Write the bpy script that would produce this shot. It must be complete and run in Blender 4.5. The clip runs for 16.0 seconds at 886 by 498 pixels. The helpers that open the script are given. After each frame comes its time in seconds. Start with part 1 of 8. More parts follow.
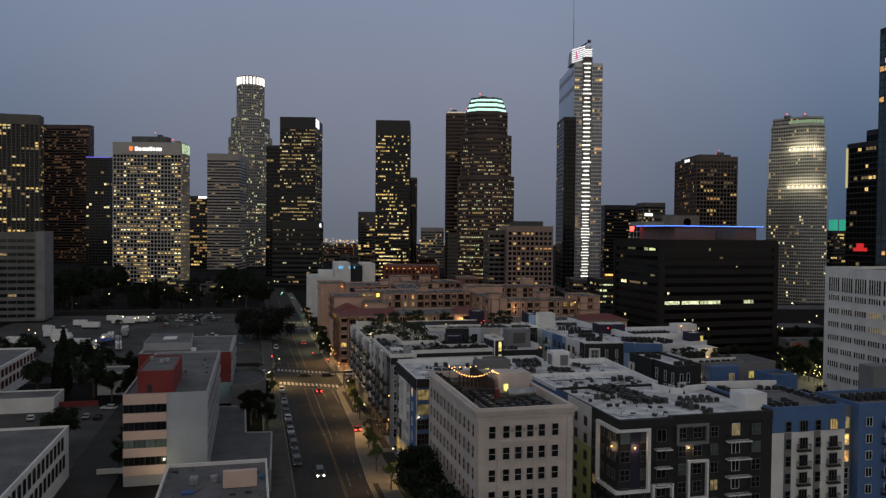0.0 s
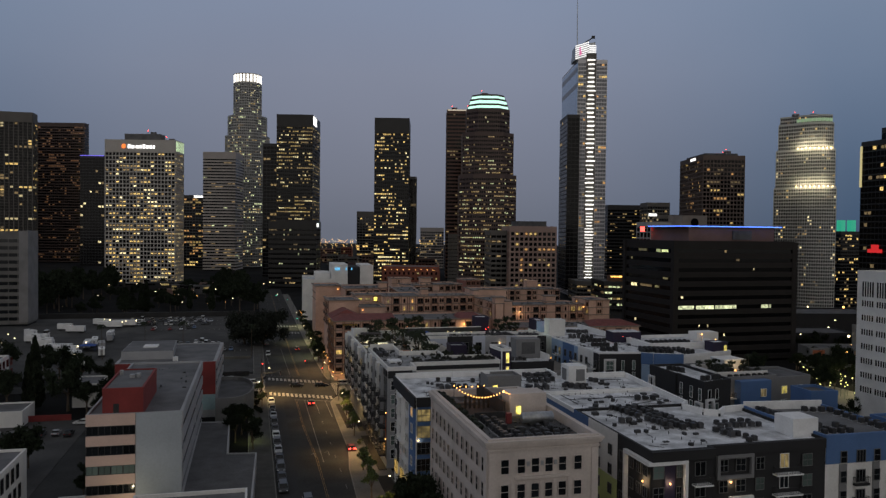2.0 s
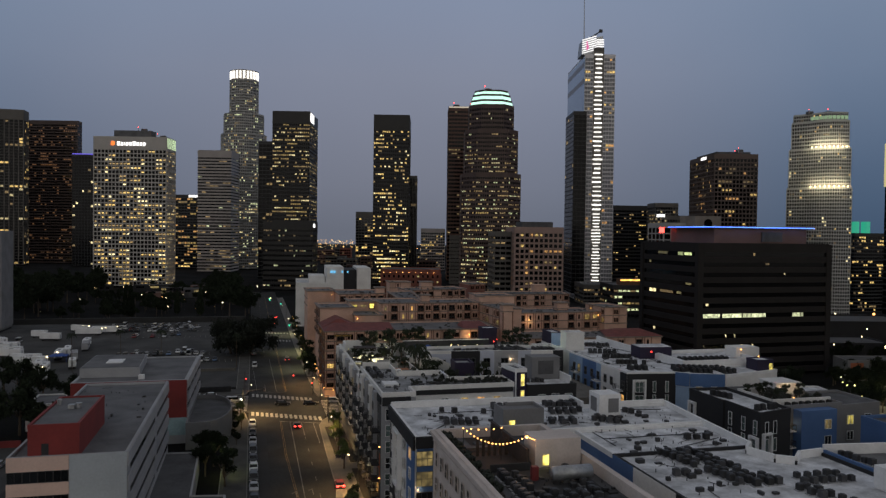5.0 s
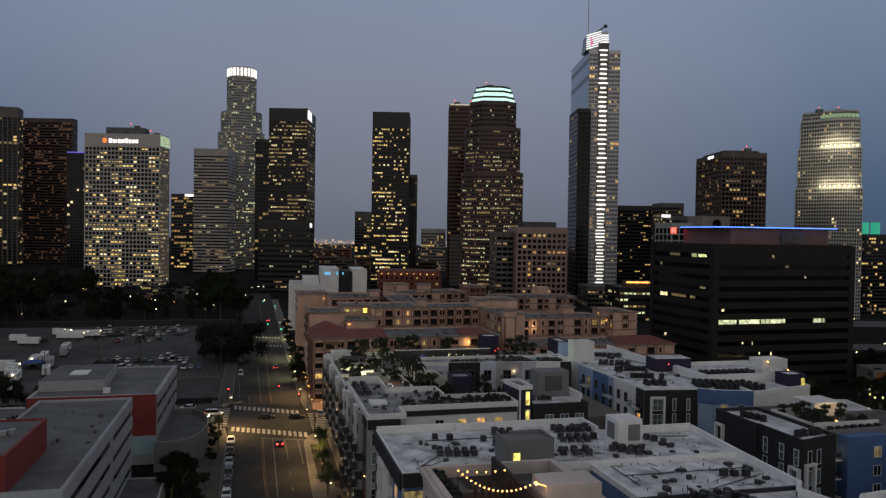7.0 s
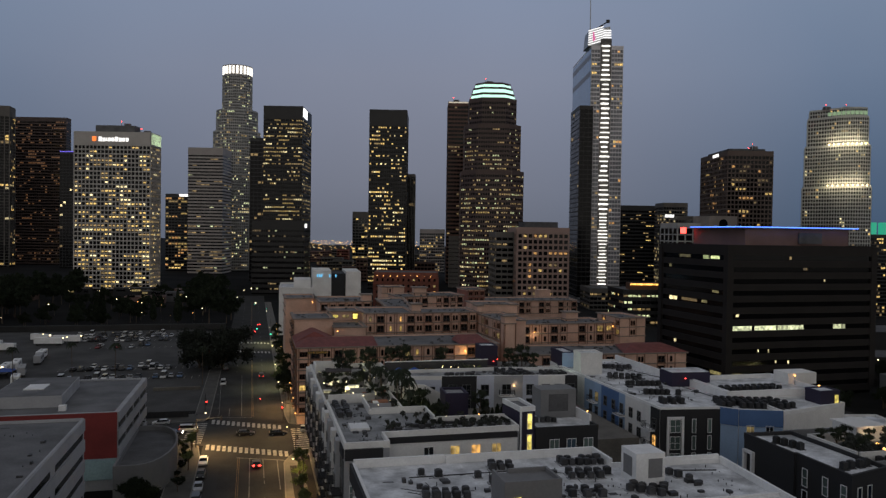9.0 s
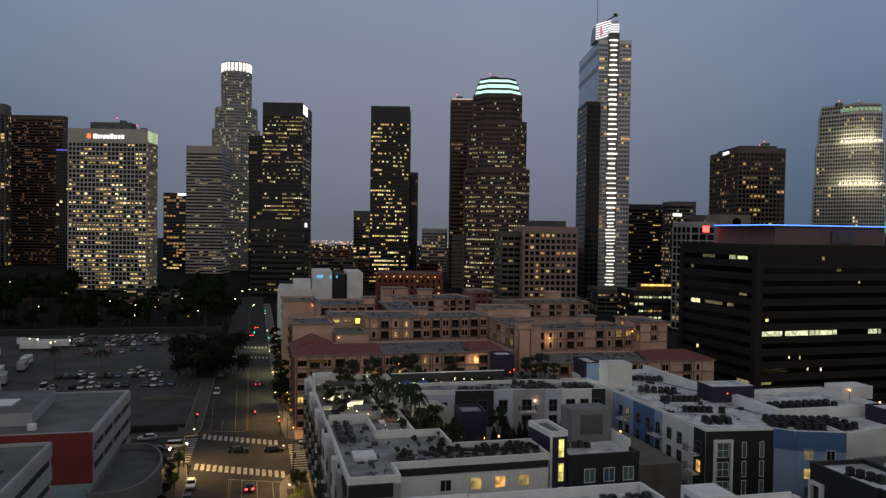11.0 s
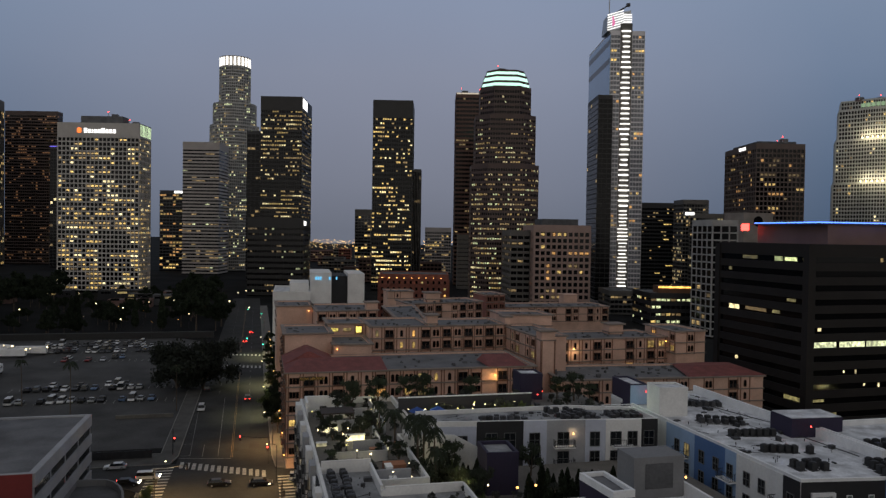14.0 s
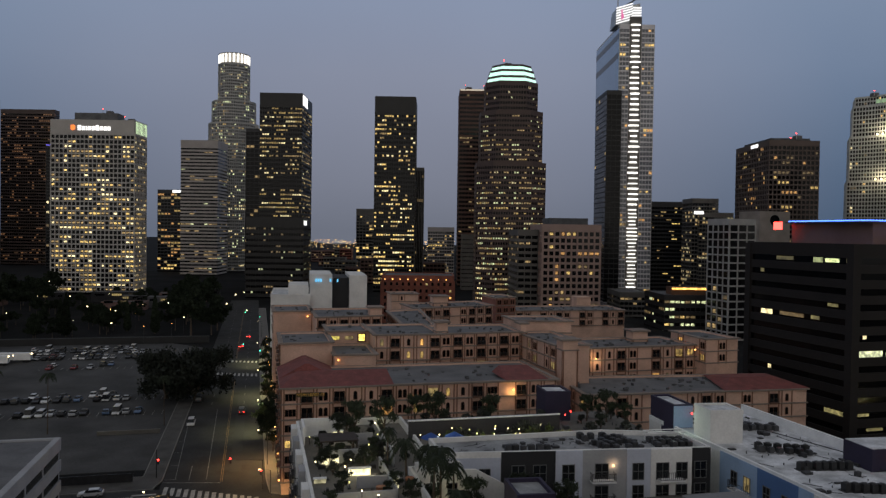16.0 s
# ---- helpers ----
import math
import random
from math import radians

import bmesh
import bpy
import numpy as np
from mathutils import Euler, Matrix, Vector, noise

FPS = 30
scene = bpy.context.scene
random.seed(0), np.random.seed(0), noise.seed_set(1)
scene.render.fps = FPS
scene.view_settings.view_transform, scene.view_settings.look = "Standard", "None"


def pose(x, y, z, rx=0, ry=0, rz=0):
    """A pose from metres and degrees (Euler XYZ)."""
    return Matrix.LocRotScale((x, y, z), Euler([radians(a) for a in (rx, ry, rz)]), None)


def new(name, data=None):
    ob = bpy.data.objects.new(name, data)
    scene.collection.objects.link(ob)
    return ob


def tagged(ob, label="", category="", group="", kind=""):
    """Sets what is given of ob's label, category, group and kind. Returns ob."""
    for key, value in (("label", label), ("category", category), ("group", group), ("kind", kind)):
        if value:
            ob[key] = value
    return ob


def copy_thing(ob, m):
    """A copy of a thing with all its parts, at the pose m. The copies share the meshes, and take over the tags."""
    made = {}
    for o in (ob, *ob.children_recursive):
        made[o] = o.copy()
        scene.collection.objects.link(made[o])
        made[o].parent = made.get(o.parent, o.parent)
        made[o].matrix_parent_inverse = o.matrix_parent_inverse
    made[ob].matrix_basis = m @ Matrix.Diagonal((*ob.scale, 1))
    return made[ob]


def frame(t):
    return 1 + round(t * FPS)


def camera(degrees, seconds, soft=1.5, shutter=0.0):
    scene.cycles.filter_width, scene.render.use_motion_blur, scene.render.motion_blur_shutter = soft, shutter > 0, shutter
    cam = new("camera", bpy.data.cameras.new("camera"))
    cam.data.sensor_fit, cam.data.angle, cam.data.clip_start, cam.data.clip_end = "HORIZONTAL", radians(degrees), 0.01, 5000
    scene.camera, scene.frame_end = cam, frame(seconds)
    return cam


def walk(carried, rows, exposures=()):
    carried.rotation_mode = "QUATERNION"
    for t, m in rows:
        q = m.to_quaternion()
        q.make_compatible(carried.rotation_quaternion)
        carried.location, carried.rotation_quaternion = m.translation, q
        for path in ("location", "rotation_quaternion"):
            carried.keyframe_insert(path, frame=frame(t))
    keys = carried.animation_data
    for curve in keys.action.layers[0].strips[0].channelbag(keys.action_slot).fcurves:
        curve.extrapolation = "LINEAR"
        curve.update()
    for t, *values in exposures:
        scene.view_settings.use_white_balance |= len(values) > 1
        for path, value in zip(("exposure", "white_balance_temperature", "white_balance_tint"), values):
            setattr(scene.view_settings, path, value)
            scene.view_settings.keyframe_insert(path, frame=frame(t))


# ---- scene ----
import mathutils.noise

cam = camera(60.5, 16.0, 1.35)
SKY = 1.0
GROUND = -2.1  # street level, below the datum of the roofs
METRES, EYE, TILT, LEAN, TURN = 140.0, 51.5, 0.0, 0.0, -14.1
ROWS = [
    (0.0, 0.0, 0.0, 0.0, 0.01, -1.32, -0.54),
    (0.5, -0.0015, 0.0308, 0.0001, -0.01, -1.33, -0.56),
    (1.0, -0.003, 0.062, 0.0002, -0.02, -1.32, -0.58),
    (1.5, -0.0041, 0.0935, 0.0003, -0.03, -1.32, -0.61),
    (2.0, -0.0052, 0.1253, 0.0003, -0.03, -1.31, -0.63),
    (2.5, -0.0061, 0.1572, 0.0003, -0.03, -1.29, -0.66),
    (3.0, -0.0072, 0.1889, 0.0004, -0.02, -1.28, -0.67),
    (3.5, -0.0082, 0.2208, 0.0003, -0.03, -1.27, -0.69),
    (4.0, -0.0093, 0.2528, 0.0001, -0.03, -1.25, -0.7),
    (6.5, -0.0069, 0.4132, -0.0015, 0.09, -1.21, -0.81),
    (7.0, -0.0026, 0.445, -0.0017, 0.12, -1.2, -0.85),
    (7.5, 0.0039, 0.4759, -0.0018, 0.16, -1.23, -0.96),
    (8.0, 0.0091, 0.507, -0.0019, 0.14, -1.17, -0.98),
    (8.5, 0.0105, 0.5371, -0.0021, 0.14, -1.17, -0.88),
    (9.0, 0.0089, 0.5665, -0.0019, 0.14, -1.16, -0.82),
    (11.5, -0.0133, 0.715, -0.0046, 0.21, -1.2, -0.78),
    (12.0, -0.0172, 0.7454, -0.005, 0.23, -1.22, -0.8),
    (12.5, -0.0208, 0.7765, -0.0056, 0.24, -1.21, -0.81),
    (13.0, -0.0239, 0.8079, -0.0062, 0.26, -1.23, -0.82),
    (13.5, -0.0267, 0.8395, -0.0068, 0.29, -1.23, -0.84),
    (14.0, -0.0295, 0.8709, -0.0071, 0.31, -1.23, -0.86),
    (14.5, -0.0331, 0.9023, -0.0075, 0.33, -1.24, -0.83),
    (15.0, -0.0375, 0.9329, -0.0077, 0.35, -1.25, -0.82),
    (15.5, -0.0422, 0.9637, -0.0081, 0.37, -1.24, -0.81),
    (16.0, -0.0472, 0.9944, -0.0083, 0.39, -1.24, -0.8),
]
walk(cam, [(t, pose(0, 0, EYE, TILT, LEAN, TURN) @ pose(METRES * x, METRES * y, METRES * z, 90 + pitch, roll, yaw)) for t, x, y, z, yaw, pitch, roll in ROWS],
     [(0, 0.04), (9, 0.04), (12, 0.1), (16, 0.17)])

# ---- sky and light ----
world = bpy.data.worlds.new("dusk_sky")
scene.world = world
world.use_nodes = True
wn, wl = world.node_tree.nodes, world.node_tree.links
wn.clear()
w_co = wn.new("ShaderNodeTexCoord")
w_sep = wn.new("ShaderNodeSeparateXYZ")
wl.new(w_co.outputs["Generated"], w_sep.inputs[0])


def w_math(op, a, b=None, c=None):
    n = wn.new("ShaderNodeMath")
    n.operation = op
    for k, v in enumerate((a, b, c)):
        if v is None:
            continue
        if isinstance(v, (int, float)):
            n.inputs[k].default_value = v
        else:
            wl.new(v, n.inputs[k])
    return n.outputs[0]


def w_ramp(fac, stops):
    n = wn.new("ShaderNodeValToRGB")
    el = n.color_ramp.elements
    while len(el) < len(stops):
        el.new(0.5)
    for e, (p, c) in zip(el, stops):
        e.position, e.color = p, (*c, 1)
    wl.new(fac, n.inputs[0])
    return n.outputs[0]


def w_mix(fac, a, b):
    n = wn.new("ShaderNodeMix")
    n.data_type = "RGBA"
    wl.new(fac, n.inputs[0])
    wl.new(a, n.inputs[6])
    wl.new(b, n.inputs[7])
    return n.outputs[2]


# towards the skyline (heading about 14 degrees right of +y) the cloud is paler and a little pink; to the sides bluer
ahead = w_math("ADD", w_math("MULTIPLY", w_sep.outputs[0], 0.17), w_math("MULTIPLY", w_sep.outputs[1], 0.985))
height = w_math("MAXIMUM", w_sep.outputs[2], 0.0)
mid_sky = w_ramp(height, [(0.0, (0.136, 0.15, 0.192)), (0.06, (0.172, 0.188, 0.243)), (0.2, (0.226, 0.249, 0.328)),
                          (0.32, (0.232, 0.276, 0.388)), (0.6, (0.2, 0.215, 0.25)), (1.0, (0.2, 0.205, 0.22))])
side_sky = w_ramp(height, [(0.0, (0.052, 0.088, 0.15)), (0.08, (0.082, 0.124, 0.198)), (0.2, (0.148, 0.198, 0.292)),
                           (0.32, (0.194, 0.25, 0.358)), (0.6, (0.2, 0.215, 0.25)), (1.0, (0.2, 0.205, 0.22))])
back_sky = w_ramp(height, [(0.0, (0.56, 0.53, 0.49)), (0.3, (0.48, 0.46, 0.44)), (0.7, (0.26, 0.26, 0.265)), (1.0, (0.2, 0.205, 0.22))])
near_mid = w_ramp(ahead, [(0.84, (0, 0, 0)), (0.995, (1, 1, 1))])
rear = w_ramp(w_math("MULTIPLY_ADD", ahead, -0.5, 0.5), [(0.45, (0, 0, 0)), (0.9, (1, 1, 1))])
sky = w_mix(rear, w_mix(near_mid, side_sky, mid_sky), back_sky)
cloud = wn.new("ShaderNodeTexNoise")
cloud.inputs["Scale"].default_value, cloud.inputs["Detail"].default_value = 2.2, 4
cloud_soft = w_ramp(cloud.outputs[0], [(0.2, (0.93, 0.93, 0.93)), (0.8, (1.07, 1.06, 1.05))])
w_mul = wn.new("ShaderNodeMix")
w_mul.data_type, w_mul.blend_type = "RGBA", "MULTIPLY"
w_mul.inputs[0].default_value = 1.0
wl.new(sky, w_mul.inputs[6])
wl.new(cloud_soft, w_mul.inputs[7])
w_bg = wn.new("ShaderNodeBackground")
w_bg.inputs[1].default_value = SKY
wl.new(w_mul.outputs[2], w_bg.inputs[0])
w_out = wn.new("ShaderNodeOutputWorld")
wl.new(w_bg.outputs[0], w_out.inputs[0])


def lamp(x, y, z, watts, colour, radius=0.3, down=False):
    """A lamp; down: in a shielded head that throws its light to the ground."""
    d = bpy.data.lights.new("lamp", "SPOT" if down else "POINT")
    d.energy, d.color, d.shadow_soft_size = watts, colour, radius
    if down:
        d.spot_size, d.spot_blend = radians(150), 0.5
    ob = new("lamp_light", d)
    ob.location = (x, y, z)
    return ob


# ---- materials ----
MATS = {}


def paint(name, colour, rough=0.8, metal=0.0, stain=0.22, size=6.0, grain=0.10, bump=0.15, vary=0.0):
    """A matt or metal surface with stains some metres wide and fine grain; vary: how far objects differ in brightness."""
    if name in MATS:
        return MATS[name]
    m = bpy.data.materials.new(name)
    m.use_nodes = True
    n, l = m.node_tree.nodes, m.node_tree.links
    b = n["Principled BSDF"]
    b.inputs["Roughness"].default_value, b.inputs["Metallic"].default_value = rough, metal
    geo = n.new("ShaderNodeNewGeometry")
    big, fine = n.new("ShaderNodeTexNoise"), n.new("ShaderNodeTexNoise")
    for tex, sc, de in ((big, 1.0 / size, 5), (fine, 3.0, 3)):
        tex.inputs["Scale"].default_value, tex.inputs["Detail"].default_value = sc, de
        l.new(geo.outputs["Position"], tex.inputs["Vector"])
    r1 = n.new("ShaderNodeMapRange")
    r1.inputs[1].default_value, r1.inputs[2].default_value = 0.3, 0.7
    r1.inputs[3].default_value, r1.inputs[4].default_value = 1 - stain, 1 + stain * 0.5
    l.new(big.outputs[0], r1.inputs[0])
    r2 = n.new("ShaderNodeMapRange")
    r2.inputs[1].default_value, r2.inputs[2].default_value = 0.3, 0.7
    r2.inputs[3].default_value, r2.inputs[4].default_value = 1 - grain, 1 + grain
    l.new(fine.outputs[0], r2.inputs[0])
    mul = n.new("ShaderNodeMath")
    mul.operation = "MULTIPLY"
    l.new(r1.outputs[0], mul.inputs[0])
    l.new(r2.outputs[0], mul.inputs[1])
    last = mul.outputs[0]
    if vary:
        info = n.new("ShaderNodeObjectInfo")
        r3 = n.new("ShaderNodeMapRange")
        r3.inputs[3].default_value, r3.inputs[4].default_value = 1 - vary, 1 + vary
        l.new(info.outputs["Random"], r3.inputs[0])
        m2 = n.new("ShaderNodeMath")
        m2.operation = "MULTIPLY"
        l.new(last, m2.inputs[0])
        l.new(r3.outputs[0], m2.inputs[1])
        last = m2.outputs[0]
    sc = n.new("ShaderNodeVectorMath")
    sc.operation = "SCALE"
    sc.inputs[0].default_value = colour
    l.new(last, sc.inputs["Scale"])
    l.new(sc.outputs[0], b.inputs["Base Color"])
    if bump:
        bp = n.new("ShaderNodeBump")
        bp.inputs["Strength"].default_value, bp.inputs["Distance"].default_value = bump, 0.05
        l.new(fine.outputs[0], bp.inputs["Height"])
        l.new(bp.outputs[0], b.inputs["Normal"])
    MATS[name] = m
    return m


def glow(name, colour, strength, vary=0.6, island=False):
    """What gives off light: lit rooms, bulbs, signs."""
    if name in MATS:
        return MATS[name]
    m = bpy.data.materials.new(name)
    m.use_nodes = True
    n, l = m.node_tree.nodes, m.node_tree.links
    b = n["Principled BSDF"]
    b.inputs["Base Color"].default_value = (0.1, 0.1, 0.1, 1)
    b.inputs["Emission Color"].default_value = (*colour, 1)
    if vary:
        if island:
            src = n.new("ShaderNodeNewGeometry").outputs["Random Per Island"]
        else:
            src = n.new("ShaderNodeObjectInfo").outputs["Random"]
        r = n.new("ShaderNodeMapRange")
        r.inputs[3].default_value, r.inputs[4].default_value = strength * (1 - vary), strength * (1 + vary)
        l.new(src, r.inputs[0])
        l.new(r.outputs[0], b.inputs["Emission Strength"])
    else:
        b.inputs["Emission Strength"].default_value = strength
    m.cycles.emission_sampling = "NONE"
    MATS[name] = m
    return m


def room(name, colour, strength):
    """A lit room behind a pane: uneven, brighter under its ceiling lamps."""
    if name in MATS:
        return MATS[name]
    m = glow(name, colour, strength, 0.65)
    n, l = m.node_tree.nodes, m.node_tree.links
    b = n["Principled BSDF"]
    old = b.inputs["Emission Strength"].links[0].from_socket
    geo = n.new("ShaderNodeNewGeometry")
    tex = n.new("ShaderNodeTexNoise")
    tex.inputs["Scale"].default_value, tex.inputs["Detail"].default_value = 1.1, 2
    l.new(geo.outputs["Position"], tex.inputs["Vector"])
    r = n.new("ShaderNodeMapRange")
    r.inputs[1].default_value, r.inputs[2].default_value = 0.35, 0.65
    r.inputs[3].default_value, r.inputs[4].default_value = 0.35, 1.5
    l.new(tex.outputs[0], r.inputs[0])
    mul = n.new("ShaderNodeMath")
    mul.operation = "MULTIPLY"
    l.new(old, mul.inputs[0])
    l.new(r.outputs[0], mul.inputs[1])
    l.new(mul.outputs[0], b.inputs["Emission Strength"])
    return m


def mirror_glass(name, colour):
    m = paint(name, colour, 0.06, 0.9, 0.08, 20.0, 0.02, 0.0)
    return m


def pane(name, colour=(0.012, 0.014, 0.017), rough=0.12):
    if name in MATS:
        return MATS[name]
    m = paint(name, colour, rough, 0.0, 0.3, 9.0, 0.05, 0.0, vary=0.4)
    m.node_tree.nodes["Principled BSDF"].inputs["Specular IOR Level"].default_value = 0.5
    return m


asphalt = paint("asphalt", (0.042, 0.042, 0.041), 0.85, 0, 0.35, 7.0, 0.2, 0.3)
lot_asphalt = paint("old_asphalt", (0.075, 0.074, 0.073), 0.9, 0, 0.4, 12.0, 0.2, 0.3)
concrete = paint("pavement_concrete", (0.15, 0.14, 0.125), 0.9, 0, 0.25, 3.0, 0.12, 0.2)
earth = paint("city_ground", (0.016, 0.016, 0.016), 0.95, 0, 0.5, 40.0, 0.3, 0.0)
white_line = paint("road_paint", (0.42, 0.41, 0.38), 0.7, 0, 0.35, 1.2, 0.2, 0.1)
worn_line = paint("worn_road_paint", (0.2, 0.2, 0.19), 0.8, 0, 0.6, 1.2, 0.3, 0.1)
yellow_line = paint("yellow_road_paint", (0.2, 0.12, 0.035), 0.7, 0, 0.5, 1.2, 0.2, 0.1)
roof_white = paint("white_roof_membrane", (0.66, 0.67, 0.69), 0.75, 0, 0.5, 2.6, 0.1, 0.1)
roof_grey = paint("grey_roof_membrane", (0.14, 0.14, 0.145), 0.85, 0, 0.35, 5.0, 0.12, 0.1)
roof_mid = paint("worn_grey_roof", (0.3, 0.305, 0.31), 0.85, 0, 0.45, 3.0, 0.12, 0.1)
stucco_lilac = paint("pale_lilac_render", (0.52, 0.55, 0.64), 0.8, 0, 0.12, 5.0, 0.05)
soil = paint("planting_soil", (0.02, 0.017, 0.012), 0.95, 0, 0.4, 1.0, 0.3, 0.3)
roof_dark = paint("dark_roof_felt", (0.1, 0.1, 0.105), 0.9, 0, 0.35, 4.0, 0.15, 0.1)
stucco_white = paint("white_stucco", (0.76, 0.75, 0.73), 0.85, 0, 0.14, 5.0, 0.06)
stucco_cream = paint("cream_stucco", (0.6, 0.53, 0.49), 0.85, 0, 0.16, 4.0, 0.06)
stucco_grey = paint("grey_stucco", (0.2, 0.2, 0.205), 0.85, 0, 0.14, 5.0, 0.06)
stucco_pale = paint("pale_grey_stucco", (0.36, 0.365, 0.38), 0.85, 0, 0.14, 5.0, 0.06)
stucco_char = paint("charcoal_stucco", (0.021, 0.021, 0.023), 0.8, 0, 0.2, 5.0, 0.08)
stucco_purple = paint("dark_purple_stucco", (0.024, 0.018, 0.046), 0.8, 0, 0.2, 5.0, 0.08)
stucco_blue = paint("blue_panel", (0.08, 0.16, 0.34), 0.7, 0, 0.14, 5.0, 0.05)
stucco_sky = paint("pale_blue_panel", (0.3, 0.42, 0.6), 0.7, 0, 0.14, 5.0, 0.05)
stucco_lime = paint("lime_panel", (0.56, 0.64, 0.27), 0.75, 0, 0.14, 5.0, 0.05)
stucco_pink = paint("pink_panel", (0.66, 0.48, 0.41), 0.8, 0, 0.1, 4.0, 0.05)
stucco_bluegrey = paint("blue_grey_render", (0.4, 0.44, 0.48), 0.8, 0, 0.12, 7.0, 0.05)
stucco_red = paint("red_render", (0.22, 0.032, 0.03), 0.8, 0, 0.2, 5.0, 0.06)
stucco_peach = paint("peach_stucco", (0.66, 0.43, 0.33), 0.85, 0, 0.2, 5.0, 0.08)
stucco_rust = paint("rust_trim", (0.22, 0.11, 0.07), 0.85, 0, 0.2, 5.0, 0.08)
tile_red = paint("red_roof_tile", (0.19, 0.05, 0.042), 0.8, 0, 0.3, 2.0, 0.25, 0.4)
brick_red = paint("red_brickwork", (0.23, 0.08, 0.055), 0.9, 0, 0.25, 3.0, 0.2, 0.3)
office_brown = paint("dark_brown_cladding", (0.024, 0.021, 0.02), 0.75, 0, 0.18, 8.0, 0.06)
office_plinth = paint("reddish_plant_screen", (0.17, 0.1, 0.085), 0.8, 0, 0.18, 8.0, 0.06)
metal_dark = paint("dark_metal", (0.05, 0.05, 0.053), 0.5, 0.6, 0.2, 1.0, 0.1)
metal_grey = paint("galvanised_metal", (0.42, 0.43, 0.44), 0.45, 0.7, 0.25, 0.8, 0.1)
unit_grey = paint("condenser_casing", (0.055, 0.055, 0.058), 0.6, 0.2, 0.3, 0.8, 0.2, vary=0.5)
trim_white = paint("white_trim", (0.8, 0.8, 0.8), 0.7, 0, 0.1, 2.0, 0.05)
wood_deck = paint("wooden_deck", (0.042, 0.03, 0.024), 0.8, 0, 0.25, 1.5, 0.2)
bark = paint("bark", (0.1, 0.075, 0.055), 0.95, 0, 0.3, 0.6, 0.3, 0.5)
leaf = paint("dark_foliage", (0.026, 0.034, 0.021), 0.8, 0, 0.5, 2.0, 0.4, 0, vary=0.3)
leaf_grey = paint("grey_green_foliage", (0.05, 0.056, 0.045), 0.8, 0, 0.5, 1.0, 0.4, 0, vary=0.5)
leaf_mid = paint("garden_foliage", (0.03, 0.042, 0.02), 0.8, 0, 0.5, 1.2, 0.4, 0, vary=0.4)
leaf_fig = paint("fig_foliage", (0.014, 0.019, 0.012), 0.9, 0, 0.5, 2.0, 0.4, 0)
# darker copy of concrete, with the lack of lamplight put into its colour
dim_concrete = paint("dim_pavement_concrete", (0.075, 0.072, 0.066), 0.9, 0, 0.35, 3.0, 0.15, 0.2)
# paler copy of the dark foliage: lamplight put into the leaf colour
leaf_lamplit = paint("lamplit_foliage", (0.09, 0.12, 0.035), 0.75, 0, 0.4, 1.5, 0.4, 0, vary=0.3)
palm_leaf = paint("palm_foliage", (0.026, 0.035, 0.02), 0.7, 0, 0.4, 1.5, 0.4, 0)
frame_grey = paint("grey_window_frame", (0.14, 0.14, 0.14), 0.6, 0, 0.1, 2.0, 0.05)
rubber = paint("rubber", (0.02, 0.02, 0.02), 0.9)
glass = pane("window_glass")
glass_brown = pane("bronze_glass", (0.016, 0.012, 0.01), 0.1)
glass_blue = pane("blue_glass", (0.05, 0.08, 0.11), 0.06)
# paler panes: reflected sky put into the grey-green colour
glass_pale = pane("sky_grey_green_glass", (0.12, 0.16, 0.15), 0.15)
glass_black = pane("black_glass", (0.006, 0.006, 0.007), 0.12)
lit_warm = room("lit_room_warm", (1.0, 0.64, 0.17), 0.58)
lit_amber = room("lit_room_amber", (1.0, 0.5, 0.12), 0.6)
lit_white = room("lit_room_white", (1.0, 0.84, 0.42), 0.8)
lit_yellow = room("lit_room_yellow", (1.0, 0.8, 0.16), 1.1)
lit_dim = room("lit_room_dim", (0.8, 0.58, 0.2), 0.22)
lit_green = room("lit_room_fluorescent", (0.8, 0.9, 0.4), 0.7)
t_warm = room("tower_room_warm", (1.0, 0.66, 0.2), 0.66)
t_white = room("tower_room_white", (1.0, 0.82, 0.42), 0.9)
t_dim = room("tower_room_dim", (1.0, 0.66, 0.26), 0.24)
t_amber = room("tower_room_amber", (1.0, 0.5, 0.15), 0.52)
t_pale = room("tower_room_pale", (1.0, 0.84, 0.32), 0.14)
t_green = room("tower_room_fluorescent", (0.88, 0.95, 0.5), 0.6)
bulb_warm = glow("warm_bulb", (1.0, 0.44, 0.11), 4.5, 0)
bulb_white = glow("white_lamp_head", (1.0, 0.78, 0.42), 5.0, 0)
red_light = glow("red_lamp", (1.0, 0.04, 0.03), 7.0, 0)
green_light = glow("green_lamp", (0.05, 1.0, 0.55), 5.0, 0)
head_light = glow("headlamp", (1.0, 0.93, 0.75), 8.0, 0)
sign_white = glow("white_sign", (1.0, 0.98, 0.95), 1.5, 0)
sign_orange = glow("orange_sign", (1.0, 0.2, 0.03), 1.4, 0)


for dull in (asphalt, lot_asphalt, earth, leaf, palm_leaf, office_brown, glass_black):
    dull.node_tree.nodes["Principled BSDF"].inputs["Specular IOR Level"].default_value = 0.06 if dull in (earth, leaf) else 0.2


